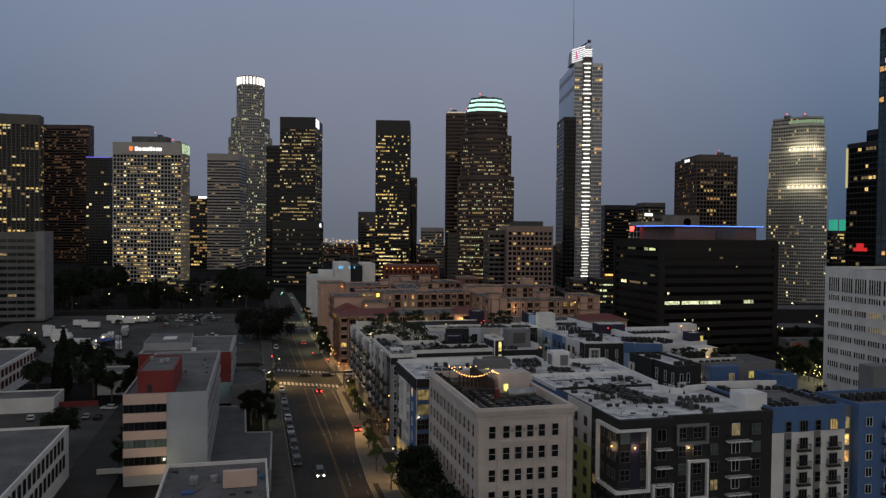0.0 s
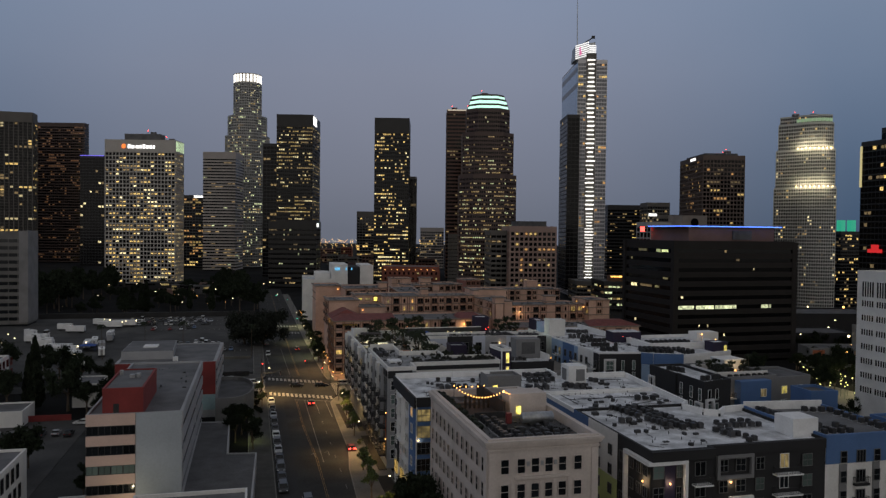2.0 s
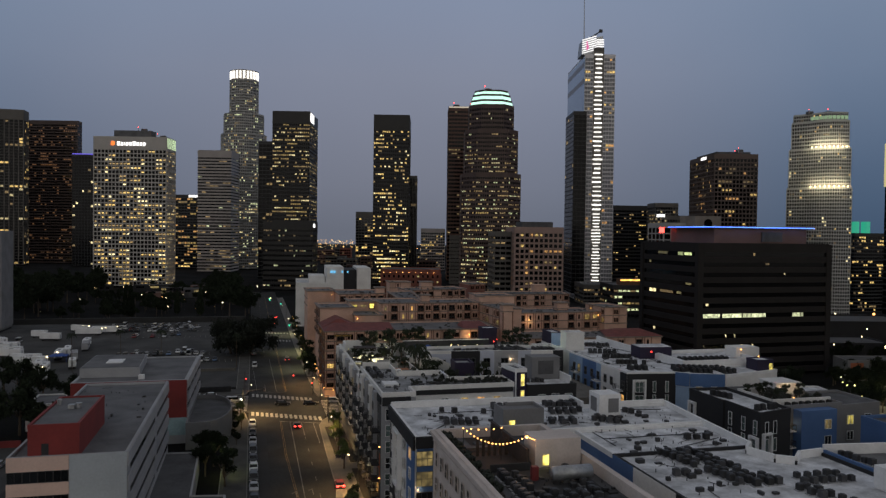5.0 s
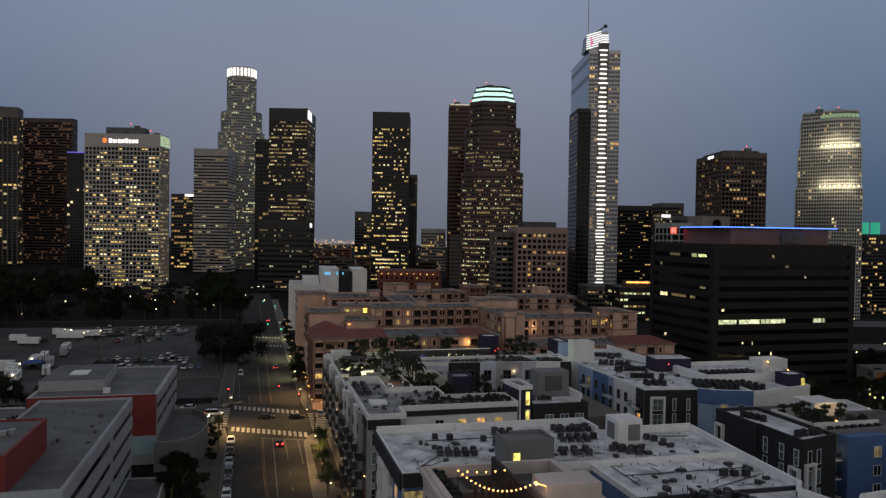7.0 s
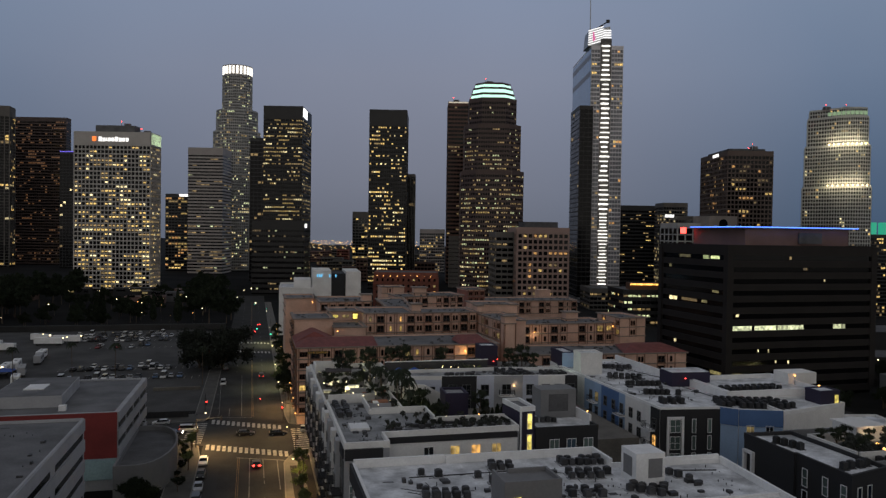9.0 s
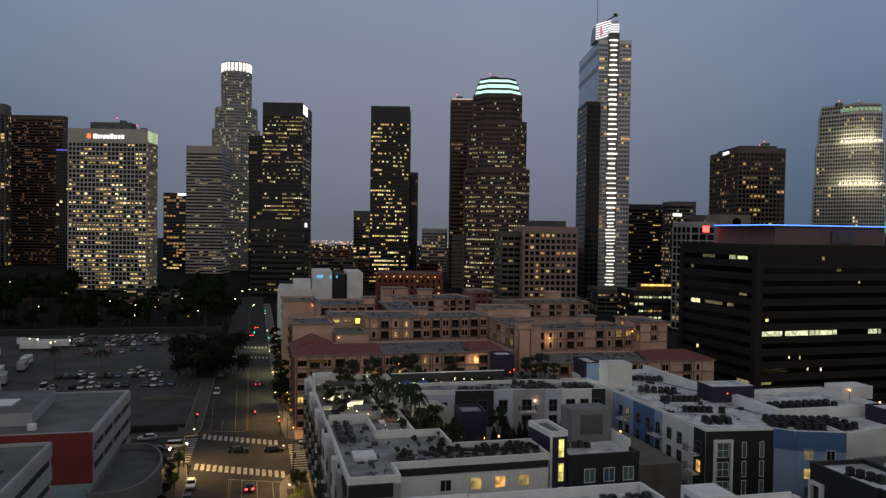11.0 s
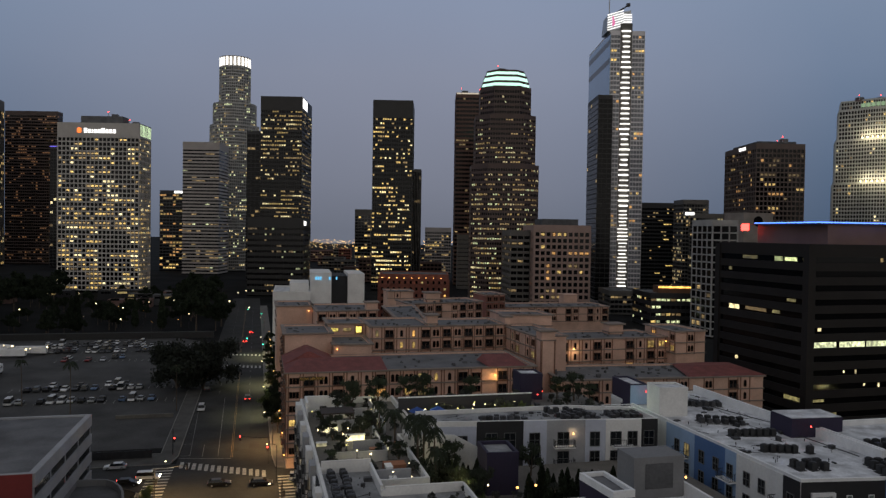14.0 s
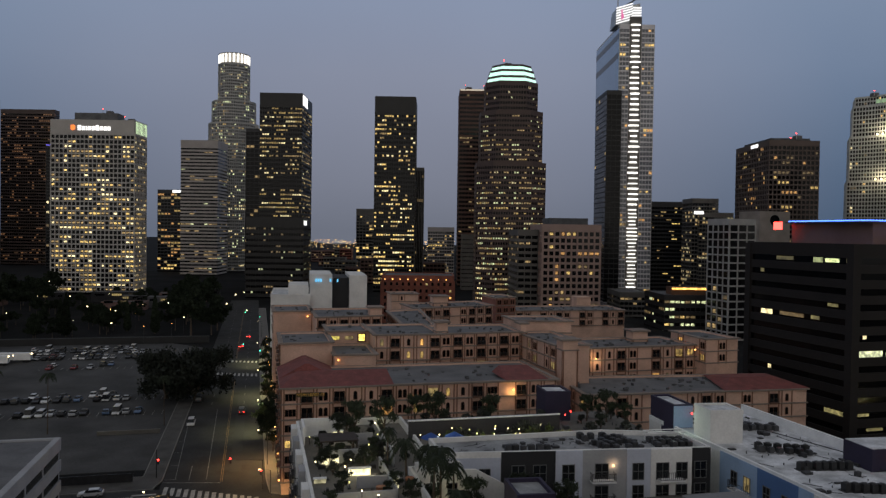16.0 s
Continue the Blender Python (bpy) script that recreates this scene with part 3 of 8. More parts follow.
pavement("pavement_east", [(24.0, -300), (34.2, -300), (34.2, 264.1), (31.4, 263.8), (29.3, 259.5)] + KERB_EAST[::-1], "pale concrete pavement with planting strips by the apartments")
for x0, y0, x1, y1 in ((29.6, 108, 33.2, 160), (30.2, 164, 33.2, 180), (31.4, 184, 33.3, 213), (31.8, 218, 33.6, 258), (28.9, 222, 30.3, 251), (24.9, 128, 26.0, 158)):
    single("planting_bed", Geo().box(x0, y0, 0.1, x1, y1, 0.22), soil, "dark planted bed between pavement and facade", "planting bed", "planting beds", "structure")
pavement("pavement_west", [(3.0, -300), (8.7, -300), (8.7, 262), (7.6, 272), (3.0, 279)], "dim concrete pavement with trees and shrubs", dim_concrete)
pavement("pavement_corner", [(8.7, 303), (8.9, 420), (4.5, 420), (4.5, 306), (-60, 306), (-60, 297.3), (7.4, 297.4)], "concrete pavement round the parking lot corner", dim_concrete)
pavement("pavement_far", [(30.3, 291), (33.2, 289.3), (33.2, 660), (28.7, 660), (28.7, 395), (29.6, 300)], "lamp-lit pavement along the peach apartments")
parking_lot = single("parking_lot", Geo().prism([(-130, 311), (4.4, 311), (4.4, 488), (-10, 503), (-130, 503)], -0.12, 0.0), lot_asphalt, "cracked asphalt surface parking lot", "parking lot", kind="structure")
stall = Geo()
for y in (363, 383, 439, 462, 481):
    for i in range(22):
        stall.box(-50 + i * 2.45, y, 0.004, -49.9 + i * 2.45, y + 5, 0.01)
part("stall_lines", stall, white_line, parking_lot)

# ---- the far city ----
rng_far = random.Random(11)
far_lights = Geo()
far_white = Geo()
for i in range(520):
    d = rng_far.uniform(2300, 4700)
    a = radians(rng_far.uniform(-4, 16))
    s = d / 2600 * rng_far.uniform(0.5, 1.3)
    g = far_lights if rng_far.random() < 0.75 else far_white
    g.box(d * math.sin(a) - s, d * math.cos(a), 1, d * math.sin(a) + s, d * math.cos(a) + 1, 1 + s * 1.3)
tagged(single("distant_street_lights", far_lights, glow("far_sodium_lights", (1.0, 0.55, 0.15), 2.4, 0.7, True), "many small amber city lights on the horizon", "city lights"), kind="stuff")
tagged(single("distant_white_lights", far_white, glow("far_white_lights", (1.0, 0.85, 0.5), 1.5, 0.7, True), "many small pale city lights on the horizon", "city lights"), kind="stuff")

lit_amber_dim = room("lit_room_faint_amber", (1.0, 0.42, 0.14), 0.09)
fin_grey = paint("grey_concrete_fins", (0.13, 0.12, 0.11), 0.8, 0, 0.15, 10)
tower("skyscraper", "dark office tower with pale vertical concrete fins", [(rect((-299, 1209), 90, 24, 0, "R"), 0, 214)], 4.1, 6.0, fin_grey, glass_black, (1.1, 0.7), (0.5, 0.1), 0.12, cap=14, seed=3)
tower("skyscraper", "brown glass office tower with a small white sign", [(rect((-244, 1277), 73, 14, -13, "R"), 0, 211)], 4.2, 3.0,
      paint("brown_mullions", (0.075, 0.05, 0.043), 0.6), glass_brown, (0.25, 0.1), (1.9, 0.12), 0.12, [lit_amber_dim, lit_amber_dim, lit_amber_dim, lit_amber_dim], 5, seed=4)
dark_mullion = paint("slate_mullions", (0.03, 0.032, 0.036), 0.6)
slim = tower("skyscraper", "slim blue-black glass tower with violet roof light", [(rect((-200, 1184), 34, 40, -13, "R"), 0, 154)], 4.2, 4.0, dark_mullion, glass_black, (0.3, 0.2), (0.5, 0.1), 0.04, [t_white, t_dim], 3, seed=5, most=21)

stone_grid = paint("pale_concrete_grid", (0.47, 0.44, 0.41), 0.8, 0, 0.12, 10)
union = tower("skyscraper", "pale concrete office tower with a square window grid", [(rect((-66.7, 773.9), 65, 24, -13, "R"), 0, 134.7)], 3.72, 3.2, stone_grid, glass_black,
              (0.62, 0.6), (1.05, 0.55), 0.4, [t_warm, t_dim, t_warm, t_white, t_dim], 11.5, seed=6, most=182, high=0.66, run=0.35, low=0.5)
part("plant_room", Geo().prism(inset(rect((-66.7, 773.9), 65, 24, -13, "R"), 0.52), 134, 141), roof_grey, union)
um, ul = wall_frame(*rect((-66.7, 773.9), 65, 24, -13, "R")[:2])
sg = Geo()
for i in range(4):
    sg.box(15.5 + i * 0.9, -0.9, 126.2 + abs(1.5 - i) * 0.4, 16.2 + i * 0.9, -0.65, 130.8 - 0.3 * abs(1.5 - i), um)
part("sign_emblem", sg, sign_orange, union, "glowing orange emblem of upright strokes")
sb = Geo()
for i, w in enumerate((2.6, 2.3, 0.7, 2.3, 2.3, 2.6, 2.2, 2.2, 2.2)):
    x = 21 + sum((2.6, 2.3, 0.7, 2.3, 2.3, 2.6, 2.2, 2.2, 2.2)[:i]) + i * 0.75
    sb.box(x, -0.9, 126.5, x + w, -0.65, 130.3 if i in (0, 5) else 129.5, um)
part("sign_letters", sb, sign_white, union, "glowing white bars of a roof sign")
um2, ul2 = wall_frame(*rect((-66.7, 773.9), 65, 24, -13, "R")[1:3])
gg = Geo()
for i in range(9):
    gg.box(1.2 + i * ul2 / 9, -0.8, 124.5, 1.75 + i * ul2 / 9, -0.6, 134, um2)
part("light_fins", gg, glow("pale_green_light", (0.72, 0.95, 0.55), 1.2, 0), union, "pale green uplit fins")

midrise = tower("skyscraper", "dark mid-rise office block", [(rect((-60, 1113), 32, 40, -13, "R"), 0, 98)], 4.0, 4.0, metal_dark, glass_black, (0.3, 0.1), (1.0, 0.1), 0.25, [t_amber, t_dim, t_warm], 4, seed=7, most=42)
mr_m, mr_n = wall_frame(*rect((-60, 1113), 32, 40, -13, "R")[:2])
part("roof_sign", Geo().box(mr_n - 14, -0.7, 94.5, mr_n - 2, -0.3, 97.5, mr_m), sign_white, midrise, "glowing white sign panel")
band = paint("pale_granite_bands", (0.4, 0.36, 0.34), 0.7, 0, 0.12, 10)
tower("skyscraper", "grey granite tower with continuous window bands", [(rect((-16.9, 1034.5), 41.7, 40, -13, "R"), 0, 151)], 3.9, 5.0, band, glass_black, (0, 0), (2.1, 0.2), 0.11, [t_dim, t_dim, t_green], 8, seed=8, low=0.9)
slim_m, slim_n = wall_frame(*rect((-200, 1184), 34, 40, -13, "R")[:2])
part("roof_light_line", Geo().box(0, -0.6, 153.4, slim_n, -0.2, 154.6, slim_m), glow("violet_light", (0.2, 0.15, 1.0), 0.8, 0), slim, "thin violet light line")
# round-crowned tower with setbacks
crown_c = (-3, 1145)
usb = tower("skyscraper", "tall round stone tower with a glowing white crown", [(ring(crown_c, 38, 16, 0.5), 0, 126), (ring(crown_c, 31, 16, 0.5), 126, 184), (ring(crown_c, 27, 16, 0), 184, 212), (ring(crown_c, 19.5, 16, 0.5), 212, 259)],
            3.9, 2.5, paint("warm_grey_granite", (0.36, 0.355, 0.34), 0.7, 0, 0.12, 10), glass, (1.0, 0.4), (1.5, 0.35), 0.19, [t_green, t_dim, t_green, t_warm, t_white], 1.5, seed=9, most=105, run=0.55)
part("crown", Geo().prism(ring(crown_c, 18.5, 24), 259, 271), stone_grid, usb)
crown_panel = Geo().box(-1.3, -0.3, 260, 1.3, 0.3, 270.5).mesh("crown_panel", glow("crown_light", (1.0, 0.95, 0.86), 1.7, 0.25))
for i in range(24):
    a = 2 * math.pi * i / 24
    piece("crown_panel", crown_panel, Matrix.Translation((crown_c[0] + 19.2 * math.cos(a), crown_c[1] + 19.2 * math.sin(a), 0)) @ Matrix.Rotation(a + math.pi / 2, 4, "Z"), usb)
part("crown_rim", Geo().prism(ring(crown_c, 19.6, 24), 270.6, 271.8), stone_grid, usb)
dark_mul = paint("black_mullions", (0.018, 0.017, 0.017), 0.5)
cn = tower("skyscraper", "black office slab with amber and white lit floors", [(rect((65.2, 828.6), 37.5, 55, -13, "R"), 0, 173)], 3.85, 2.1, dark_mul, glass_black, (0.35, 0.2), (1.6, 0.15), 0.32, [t_warm, t_warm, t_dim, t_white], 12, seed=10, most=98, high=0.72, run=0.75)
cm, cl = wall_frame(*rect((65.2, 828.6), 37.5, 55, -13, "R")[1:3])
part("roof_sign", Geo().box(2, -0.6, 163, 26, -0.4, 172, cm), sign_white, cn, "glowing white sign")
tower("skyscraper", "dark slab behind the black office tower", [(rect((40, 905), 25, 30, -13, "R"), 0, 150)], 4.2, 4, metal_dark, glass_black, (0.3, 0.1), (0.8, 0.1), 0.06, [t_dim], 3, seed=30, most=14)
blk = tower("office_tower", "low black glass office block with a white roof sign", [(rect((61.7, 731.6), 44, 29, -13, "R"), 0, 59.8)], 4.4, 1.9, dark_mul, glass_black, (0.25, 0.15), (2.6, 0.1), 0.1, [t_dim, t_green, t_dim], 6, seed=12, most=42)
bm_, bl_ = wall_frame(*rect((61.7, 731.6), 44, 29, -13, "R")[1:3])
part("roof_sign", Geo().box(1, -0.5, 54.5, 12, -0.35, 58, bm_), sign_white, blk, "glowing white sign")
tower("skyscraper", "black office slab with yellow lit floors", [(rect((159.7, 784.5), 35.1, 52, -13, "R"), 0, 167.6)], 3.85, 2.1, dark_mul, glass_black, (0.35, 0.2), (1.6, 0.15), 0.32, [t_warm, t_warm, t_dim, t_white], 15, seed=13, most=112, high=0.75, run=0.4, low=0.55)
tower("skyscraper", "dark ribbed tower behind the black slab", [(rect((165, 886), 24, 30, -13, "L"), 0, 115)], 4, 1.6, fin_grey, glass_black, (0.5, 0.3), (0, 0), 0.03, [t_dim], 3, seed=14, most=14)
tower("office_tower", "small grey office tower", [(rect((172, 1090), 24, 26, -13, "R"), 0, 79)], 4, 4, fin_grey, glass, (0.4, 0.2), (0.9, 0.2), 0.22, [t_warm, t_dim], 8, seed=15, most=28)
tower("office_tower", "pale office block with ribbon windows", [(rect((236.6, 1074), 33, 26, -13, "L"), 0, 57)], 4, 3, band, glass, (0.5, 0.2), (1.2, 0.2), 0.2, [t_dim, t_warm], 5, seed=16, most=28)
tower("office_tower", "low pale block on the skyline", [(rect((225, 1200), 24, 26, -13, "L"), 0, 44)], 4, 3, band, glass, (0.5, 0.2), (1.2, 0.2), 0.2, [t_dim], 3, seed=46, most=8)
rt6 = tower("skyscraper", "slender dark tower with red-brown bands and pale edges", [(rect((217.3, 852.6), 42, 45, -13, "L"), 0, 190)], 4.1, 3.2, paint("red_brown_panels", (0.12, 0.06, 0.045), 0.7), glass_black, (0.2, 0.1), (1.9, 0.2), 0.08, [t_dim, t_dim, t_green], 4, seed=17, most=56)
r6m, r6n = wall_frame(*rect((217.3, 852.6), 42, 45, -13, "L")[:2])
part("roof_light_line", Geo().box(0.3, -0.5, 188.4, r6n - 0.3, -0.2, 189.8, r6m), glow("pale_roof_line", (1.0, 0.86, 0.66), 0.45, 0.2), rt6, "pale lit roof edge")
tower("office_tower", "narrow pale stone block", [(rect((207, 800), 13, 22, -13, "L"), 0, 49)], 4, 4, fin_grey, glass, (0, 0), (3.2, 0.2), 0.02, [t_dim], 3, seed=18, most=8)
# stepped brown tower with a pale green crown
t7c = (214, 690)
brown_gran = paint("brown_granite", (0.095, 0.062, 0.053), 0.65, 0, 0.15, 10)


def octagon(c, r, cut, turn):
    pts = []
    for x, y in ((-1, -cut), (-cut, -1), (cut, -1), (1, -cut), (1, cut), (cut, 1), (-cut, 1), (-1, cut)):
        a = radians(turn)
        pts.append((c[0] + r * (x * math.cos(a) - y * math.sin(a)), c[1] + r * (x * math.sin(a) + y * math.cos(a))))
    return pts


t7 = tower("skyscraper", "stepped brown granite tower with a lit green-white crown",
           [(octagon(t7c, 25.5, 0.55, -13), 0, 103), (octagon(t7c, 22.8, 0.55, -13), 103, 141), (octagon(t7c, 19.2, 0.5, -13), 141, 163)],
           3.7, 1.9, brown_gran, glass_black, (0.5, 0.35), (1.8, 0.4), 0.3, [t_warm, t_dim, t_white, t_green, t_dim], 2.5, seed=19, most=140, high=0.8, run=0.6, low=0.85)
for k, (r, z0, z1) in enumerate(((18.4, 162.6, 166.6), (17.0, 167.6, 171.4), (15.2, 172.3, 175.4))):
    part("crown_step", Geo().prism(octagon(t7c, r - 0.6, 0.5, -13), z0 - 1.4, z1 + 0.8), brown_gran, t7)
    part("crown_light", Geo().prism(octagon(t7c, r, 0.5, -13), z0, z1, top=octagon(t7c, r - 0.8, 0.5, -13)), glow("crown_green_light", (0.58, 1.0, 0.8), 1.2, 0), t7, "glowing pale green band")
pink_con = paint("pink_concrete", (0.36, 0.25, 0.215), 0.8, 0, 0.12, 8)
pk = tower("office_tower", "pinkish concrete block with deep square windows", [(rect((199.1, 578.9), 36, 40, -10, "L"), 0, 56.5)], 3.9, 3.6, pink_con, glass_black, (1.0, 0.7), (1.5, 0.7), 0.12, [t_amber, t_warm, t_dim], 4, seed=20, most=42)
part("plant_room", Geo().prism(inset(rect((199.1, 578.9), 36, 40, -10, "L"), 0.66), 56, 60.5), roof_dark, pk)
tower("office_tower", "grey annexe of the pink block", [(rect((187, 590), 12.5, 38, -10, "L"), 0, 53)], 3.9, 3.6, fin_grey, glass_black, (0.5, 0.2), (1.8, 0.3), 0.08, [t_dim], 3, seed=47, most=14)
# tallest tower, with a lit sail at its top and a spine of light
wg_poly = rect((302.9, 688), 27.4, 84, -13, "L")
pale_mul = paint("silver_mullions", (0.6, 0.58, 0.6), 0.4, 0.2, 0.1, 10)
glass_tower = pane("silver_blue_glass", (0.28, 0.29, 0.32), 0.1)
wg = tower("skyscraper", "tallest glass tower with a lit spine and sail top", [(wg_poly, -10, 216)], 3.7, 2.6, pale_mul, glass_tower, (0.3, 0.2), (1.1, 0.25), 0.09, [t_warm, t_amber, t_dim, t_dim], 3, seed=21, most=112, dark_sides=(3,), run=0.4)
wm, wlen = wall_frame(wg_poly[0], wg_poly[1])
bar_light = glow("spine_light", (1.0, 0.97, 0.9), 1.5, 0.35)
spine_rng = random.Random(3)
bar_mesh = Geo().prism([(-4.3, -0.5), (-4.3, -1.2), (-2.2, -2.0), (2.2, -2.0), (4.3, -1.2), (4.3, -0.5)], 0, 1.05).mesh("light_bar", bar_light)
for j in range(58):
    z = 6 + (j * 2.9 if j < 22 else 63.8 + (j - 22) * 4.15)
    piece("light_bar", bar_mesh, wm @ Matrix.Translation((12.2 + spine_rng.uniform(-0.3, 0.3), 0, z)) @ Matrix.Diagonal((spine_rng.uniform(0.6, 1.0), 1, 0.75 if j < 22 else spine_rng.uniform(0.9, 1.25), 1)), wg)
part("spine_fin", Geo().box(7.6, -0.48, 2, 17.2, 0.2, 222, wm), fin_grey, wg)
sm, sn = wall_frame(wg_poly[3], wg_poly[0])
part("curtain_wall", Geo().box(0.5, -0.5, 20, sn - 0.4, -0.28, 214, sm), mirror_glass("sky_mirror_glass", (0.2, 0.3, 0.4)), wg, "sky-reflecting blue glass side")
for z in (190, 205):
    part("louvre_band", Geo().box(0.5, -0.6, z, sn - 2, -0.45, z + 4.5, sm), glass_black, wg)
sail = Geo()
sail.add([(-3, 2, 216), (17, 2, 216), (17, 22, 216), (-3, 22, 216), (-2, 3, 229.5), (16.5, 3, 233.5), (16.5, 20, 233.5), (-2, 20, 229.5)],
         [(3, 2, 1, 0), (4, 5, 6, 7), (0, 1, 5, 4), (1, 2, 6, 5), (2, 3, 7, 6), (3, 0, 4, 7)], wm)
part("sail", sail, metal_grey, wg)
sail_glow = glow("sail_light", (1.0, 0.98, 0.97), 1.1, 0.15, True)
for j in range(7):
    z = 217.2 + j * 2.0
    part("sail_light", Geo().box(10.5, 1.4, z, 17.2, 2.2, z + 0.9, wm), sail_glow, wg, "glowing white stripe")
    stripe = Geo()
    stripe.add([(-2.6, 1.5, z - 0.6), (10.3, 1.5, z + 3.4), (10.3, 1.5, z + 4.2), (-2.6, 1.5, z + 0.2), (-2.6, 2.3, z - 0.6), (10.3, 2.3, z + 3.4), (10.3, 2.3, z + 4.2), (-2.6, 2.3, z + 0.2)],
                [(0, 1, 2, 3), (7, 6, 5, 4), (0, 4, 5, 1), (1, 5, 6, 2), (2, 6, 7, 3), (3, 7, 4, 0)], wm)
    part("sail_light", stripe, sail_glow, wg, "slanting glowing white stripe")
emb = Geo().box(1.2, 1.1, 220, 2.3, 1.5, 228, wm).box(2.3, 1.1, 221, 3.2, 1.5, 224.5, wm)
part("sail_emblem", emb, glow("emblem_light", (0.75, 0.12, 0.35), 0.9, 0), wg, "reddish glowing emblem")
part("crane_arm", Geo().tube(wm @ Vector((5, 8, 232)), wm @ Vector((16, 8, 239.5)), 0.9, 0.5, 6).box(14, 7, 238, 17, 9, 240.5, wm), metal_dark, wg)
part("spire", Geo().tube(wm @ Vector((1, 12, 228)), wm @ Vector((0.5, 12, 300)), 0.5, 0.15, 8), metal_grey, wg)
tower("skyscraper", "black tower beside the tallest tower", [(rect((291, 684), 11.5, 40, -13, "L"), 0, 163)], 4, 4, dark_mul, glass_black, (0.3, 0.1), (0.8, 0.1), 0.008, [t_dim, t_dim], 3, seed=22, most=21)
tower("office_tower", "grey podium building by the tallest tower", [(rect((283, 640), 22, 40, -13, "L"), -8, 9)], 4, 3, fin_grey, glass, (0.3, 0.1), (1.4, 0.2), 0.1, [t_dim], 3, seed=48, most=11)
tower("office_tower", "dark flat-roofed office block with lit floors", [(rect((431.5, 881.7), 52, 40, -13, "L"), -30, 87)], 4.1, 3, metal_dark, glass_black, (0.2, 0.1), (1.7, 0.15), 0.1, [t_warm, t_dim, t_dim], 5, seed=23, most=49, high=0.5)
step = tower("office_tower", "grey tower with stepped roof plant", [(rect((449, 815.5), 26, 30, -13, "L"), -32, 88), (rect((455, 812), 34, 30, -13, "L"), -32, 74)], 4, 3, fin_grey, glass, (0.4, 0.2), (1.2, 0.2), 0.2, [t_white, t_dim], 4, seed=24, most=28)
part("roof_sign", Geo().box(446, 806, 72, 456, 807, 75), sign_white, step, "glowing white sign panel")
ma = tower("skyscraper", "brown concrete tower with deep windows", [(rect((425.4, 667.8), 40, 66, -13, "L"), -30, 128)], 3.9, 3.3, paint("brown_concrete", (0.135, 0.1, 0.085), 0.8, 0, 0.12, 10), glass_black, (0.7, 0.5), (1.2, 0.5), 0.11, [t_warm, t_amber, t_dim, t_dim], 4, seed=25, most=112)
part("plant_room", Geo().prism(inset(rect((425.4, 667.8), 40, 66, -13, "L"), 0.8), 127, 130.6), roof_dark, ma)
mm, ml = wall_frame(rect((425.4, 667.8), 40, 66, -13, "L")[3], rect((425.4, 667.8), 40, 66, -13, "L")[0])
part("roof_sign", Geo().box(ml - 34, -0.8, 124.6, ml - 20, -0.6, 127.2, mm), sign_white, ma, "glowing white bars of a sign")


# bow-fronted white tower, floodlit in two tiers
def bow(c, w, d, bulge, turn, n=9):
    a = radians(turn)
    pts = []
    for i in range(n + 1):
        s = -1 + 2 * i / n
        pts.append((s * w * 0.34 + w * 0.16, -bulge * (1 - s * s)))
    pts += [(w / 2, 4), (w / 2, d), (-w / 2, d), (-w / 2, 6)]
    return [(c[0] + x * math.cos(a) - y * math.sin(a), c[1] + x * math.sin(a) + y * math.cos(a)) for x, y in pts]


rc, rturn = (557, 688), -38
cream_grid = paint("cream_steel_grid", (0.5, 0.5, 0.48), 0.6, 0, 0.1, 10)
rt = tower("skyscraper", "white bow-fronted tower, floodlit in two tiers", [(bow(rc, 58, 40, 7, rturn), -32, 101), (bow(rc, 55, 38, 7, rturn), 101, 140), (bow(rc, 51, 34, 7, rturn), 140, 167), (bow(rc, 48, 32, 7, rturn), 167, 175)],
           3.5, 2.4, cream_grid, glass_black, (0.7, 0.35), (1.2, 0.35), 0.06, [t_warm, t_dim, t_white], 1.0, seed=26, most=98, run=0.3)
for z, w, top in ((101, 55, 22), (140, 51, 14)):
    pts = bow(rc, w, 40, 7, rturn)
    bulbs = Geo()
    for i in range(10):
        p0, p1 = Vector(pts[i]), Vector(pts[i + 1])
        q = (p0 + p1) / 2
        out = Vector((math.sin(radians(rturn)), -math.cos(radians(rturn))))
        bulbs.ball((q.x + out.x * 1.2, q.y + out.y * 1.2, z + 1.0), 0.9, 6)
    part("floodlights", bulbs, bulb_white, rt, "row of bright floodlights")
    for i in (1, 4, 7):
        q = Vector(pts[i]) + out * 7.0
        lamp(q.x, q.y, z + 3.0, 3800, (1.0, 0.9, 0.58), 1.0)
mint_glow = glow("mint_top_light", (0.5, 0.75, 0.42), 0.4, 0)
gp = bow(rc, 49, 32, 7.6, rturn)
for i in range(9):
    q0, q1 = Vector(gp[i]), Vector(gp[i + 1])
    m, n = wall_frame(q0, q1)
    part("top_light", Geo().box(0.5, -0.3, 168, n - 0.5, 0, 171.5, m), mint_glow, rt, "soft green lit top storey")
grn = tower("skyscraper", "dark tower with two glowing green drums", [(rect((667, 760), 40, 35, 0, "L"), -32, 57)], 4, 3, dark_mul, glass_black, (0.2, 0.1), (1.2, 0.1), 0.15, [t_dim, t_warm], 3, seed=27, most=28)
for k in (0, 1):
    part("green_drum", Geo().tube((674 + 11 * k, 768 - 4 * k, 57), (674 + 11 * k, 768 - 4 * k, 70), 4.6, 4.6, 16), glow("green_drum_light", (0.02, 0.4, 0.24), 0.8, 0), grn, "glowing green drum")
rd_poly = [(409, 405), (500, 405), (500, 454), (409, 454)]
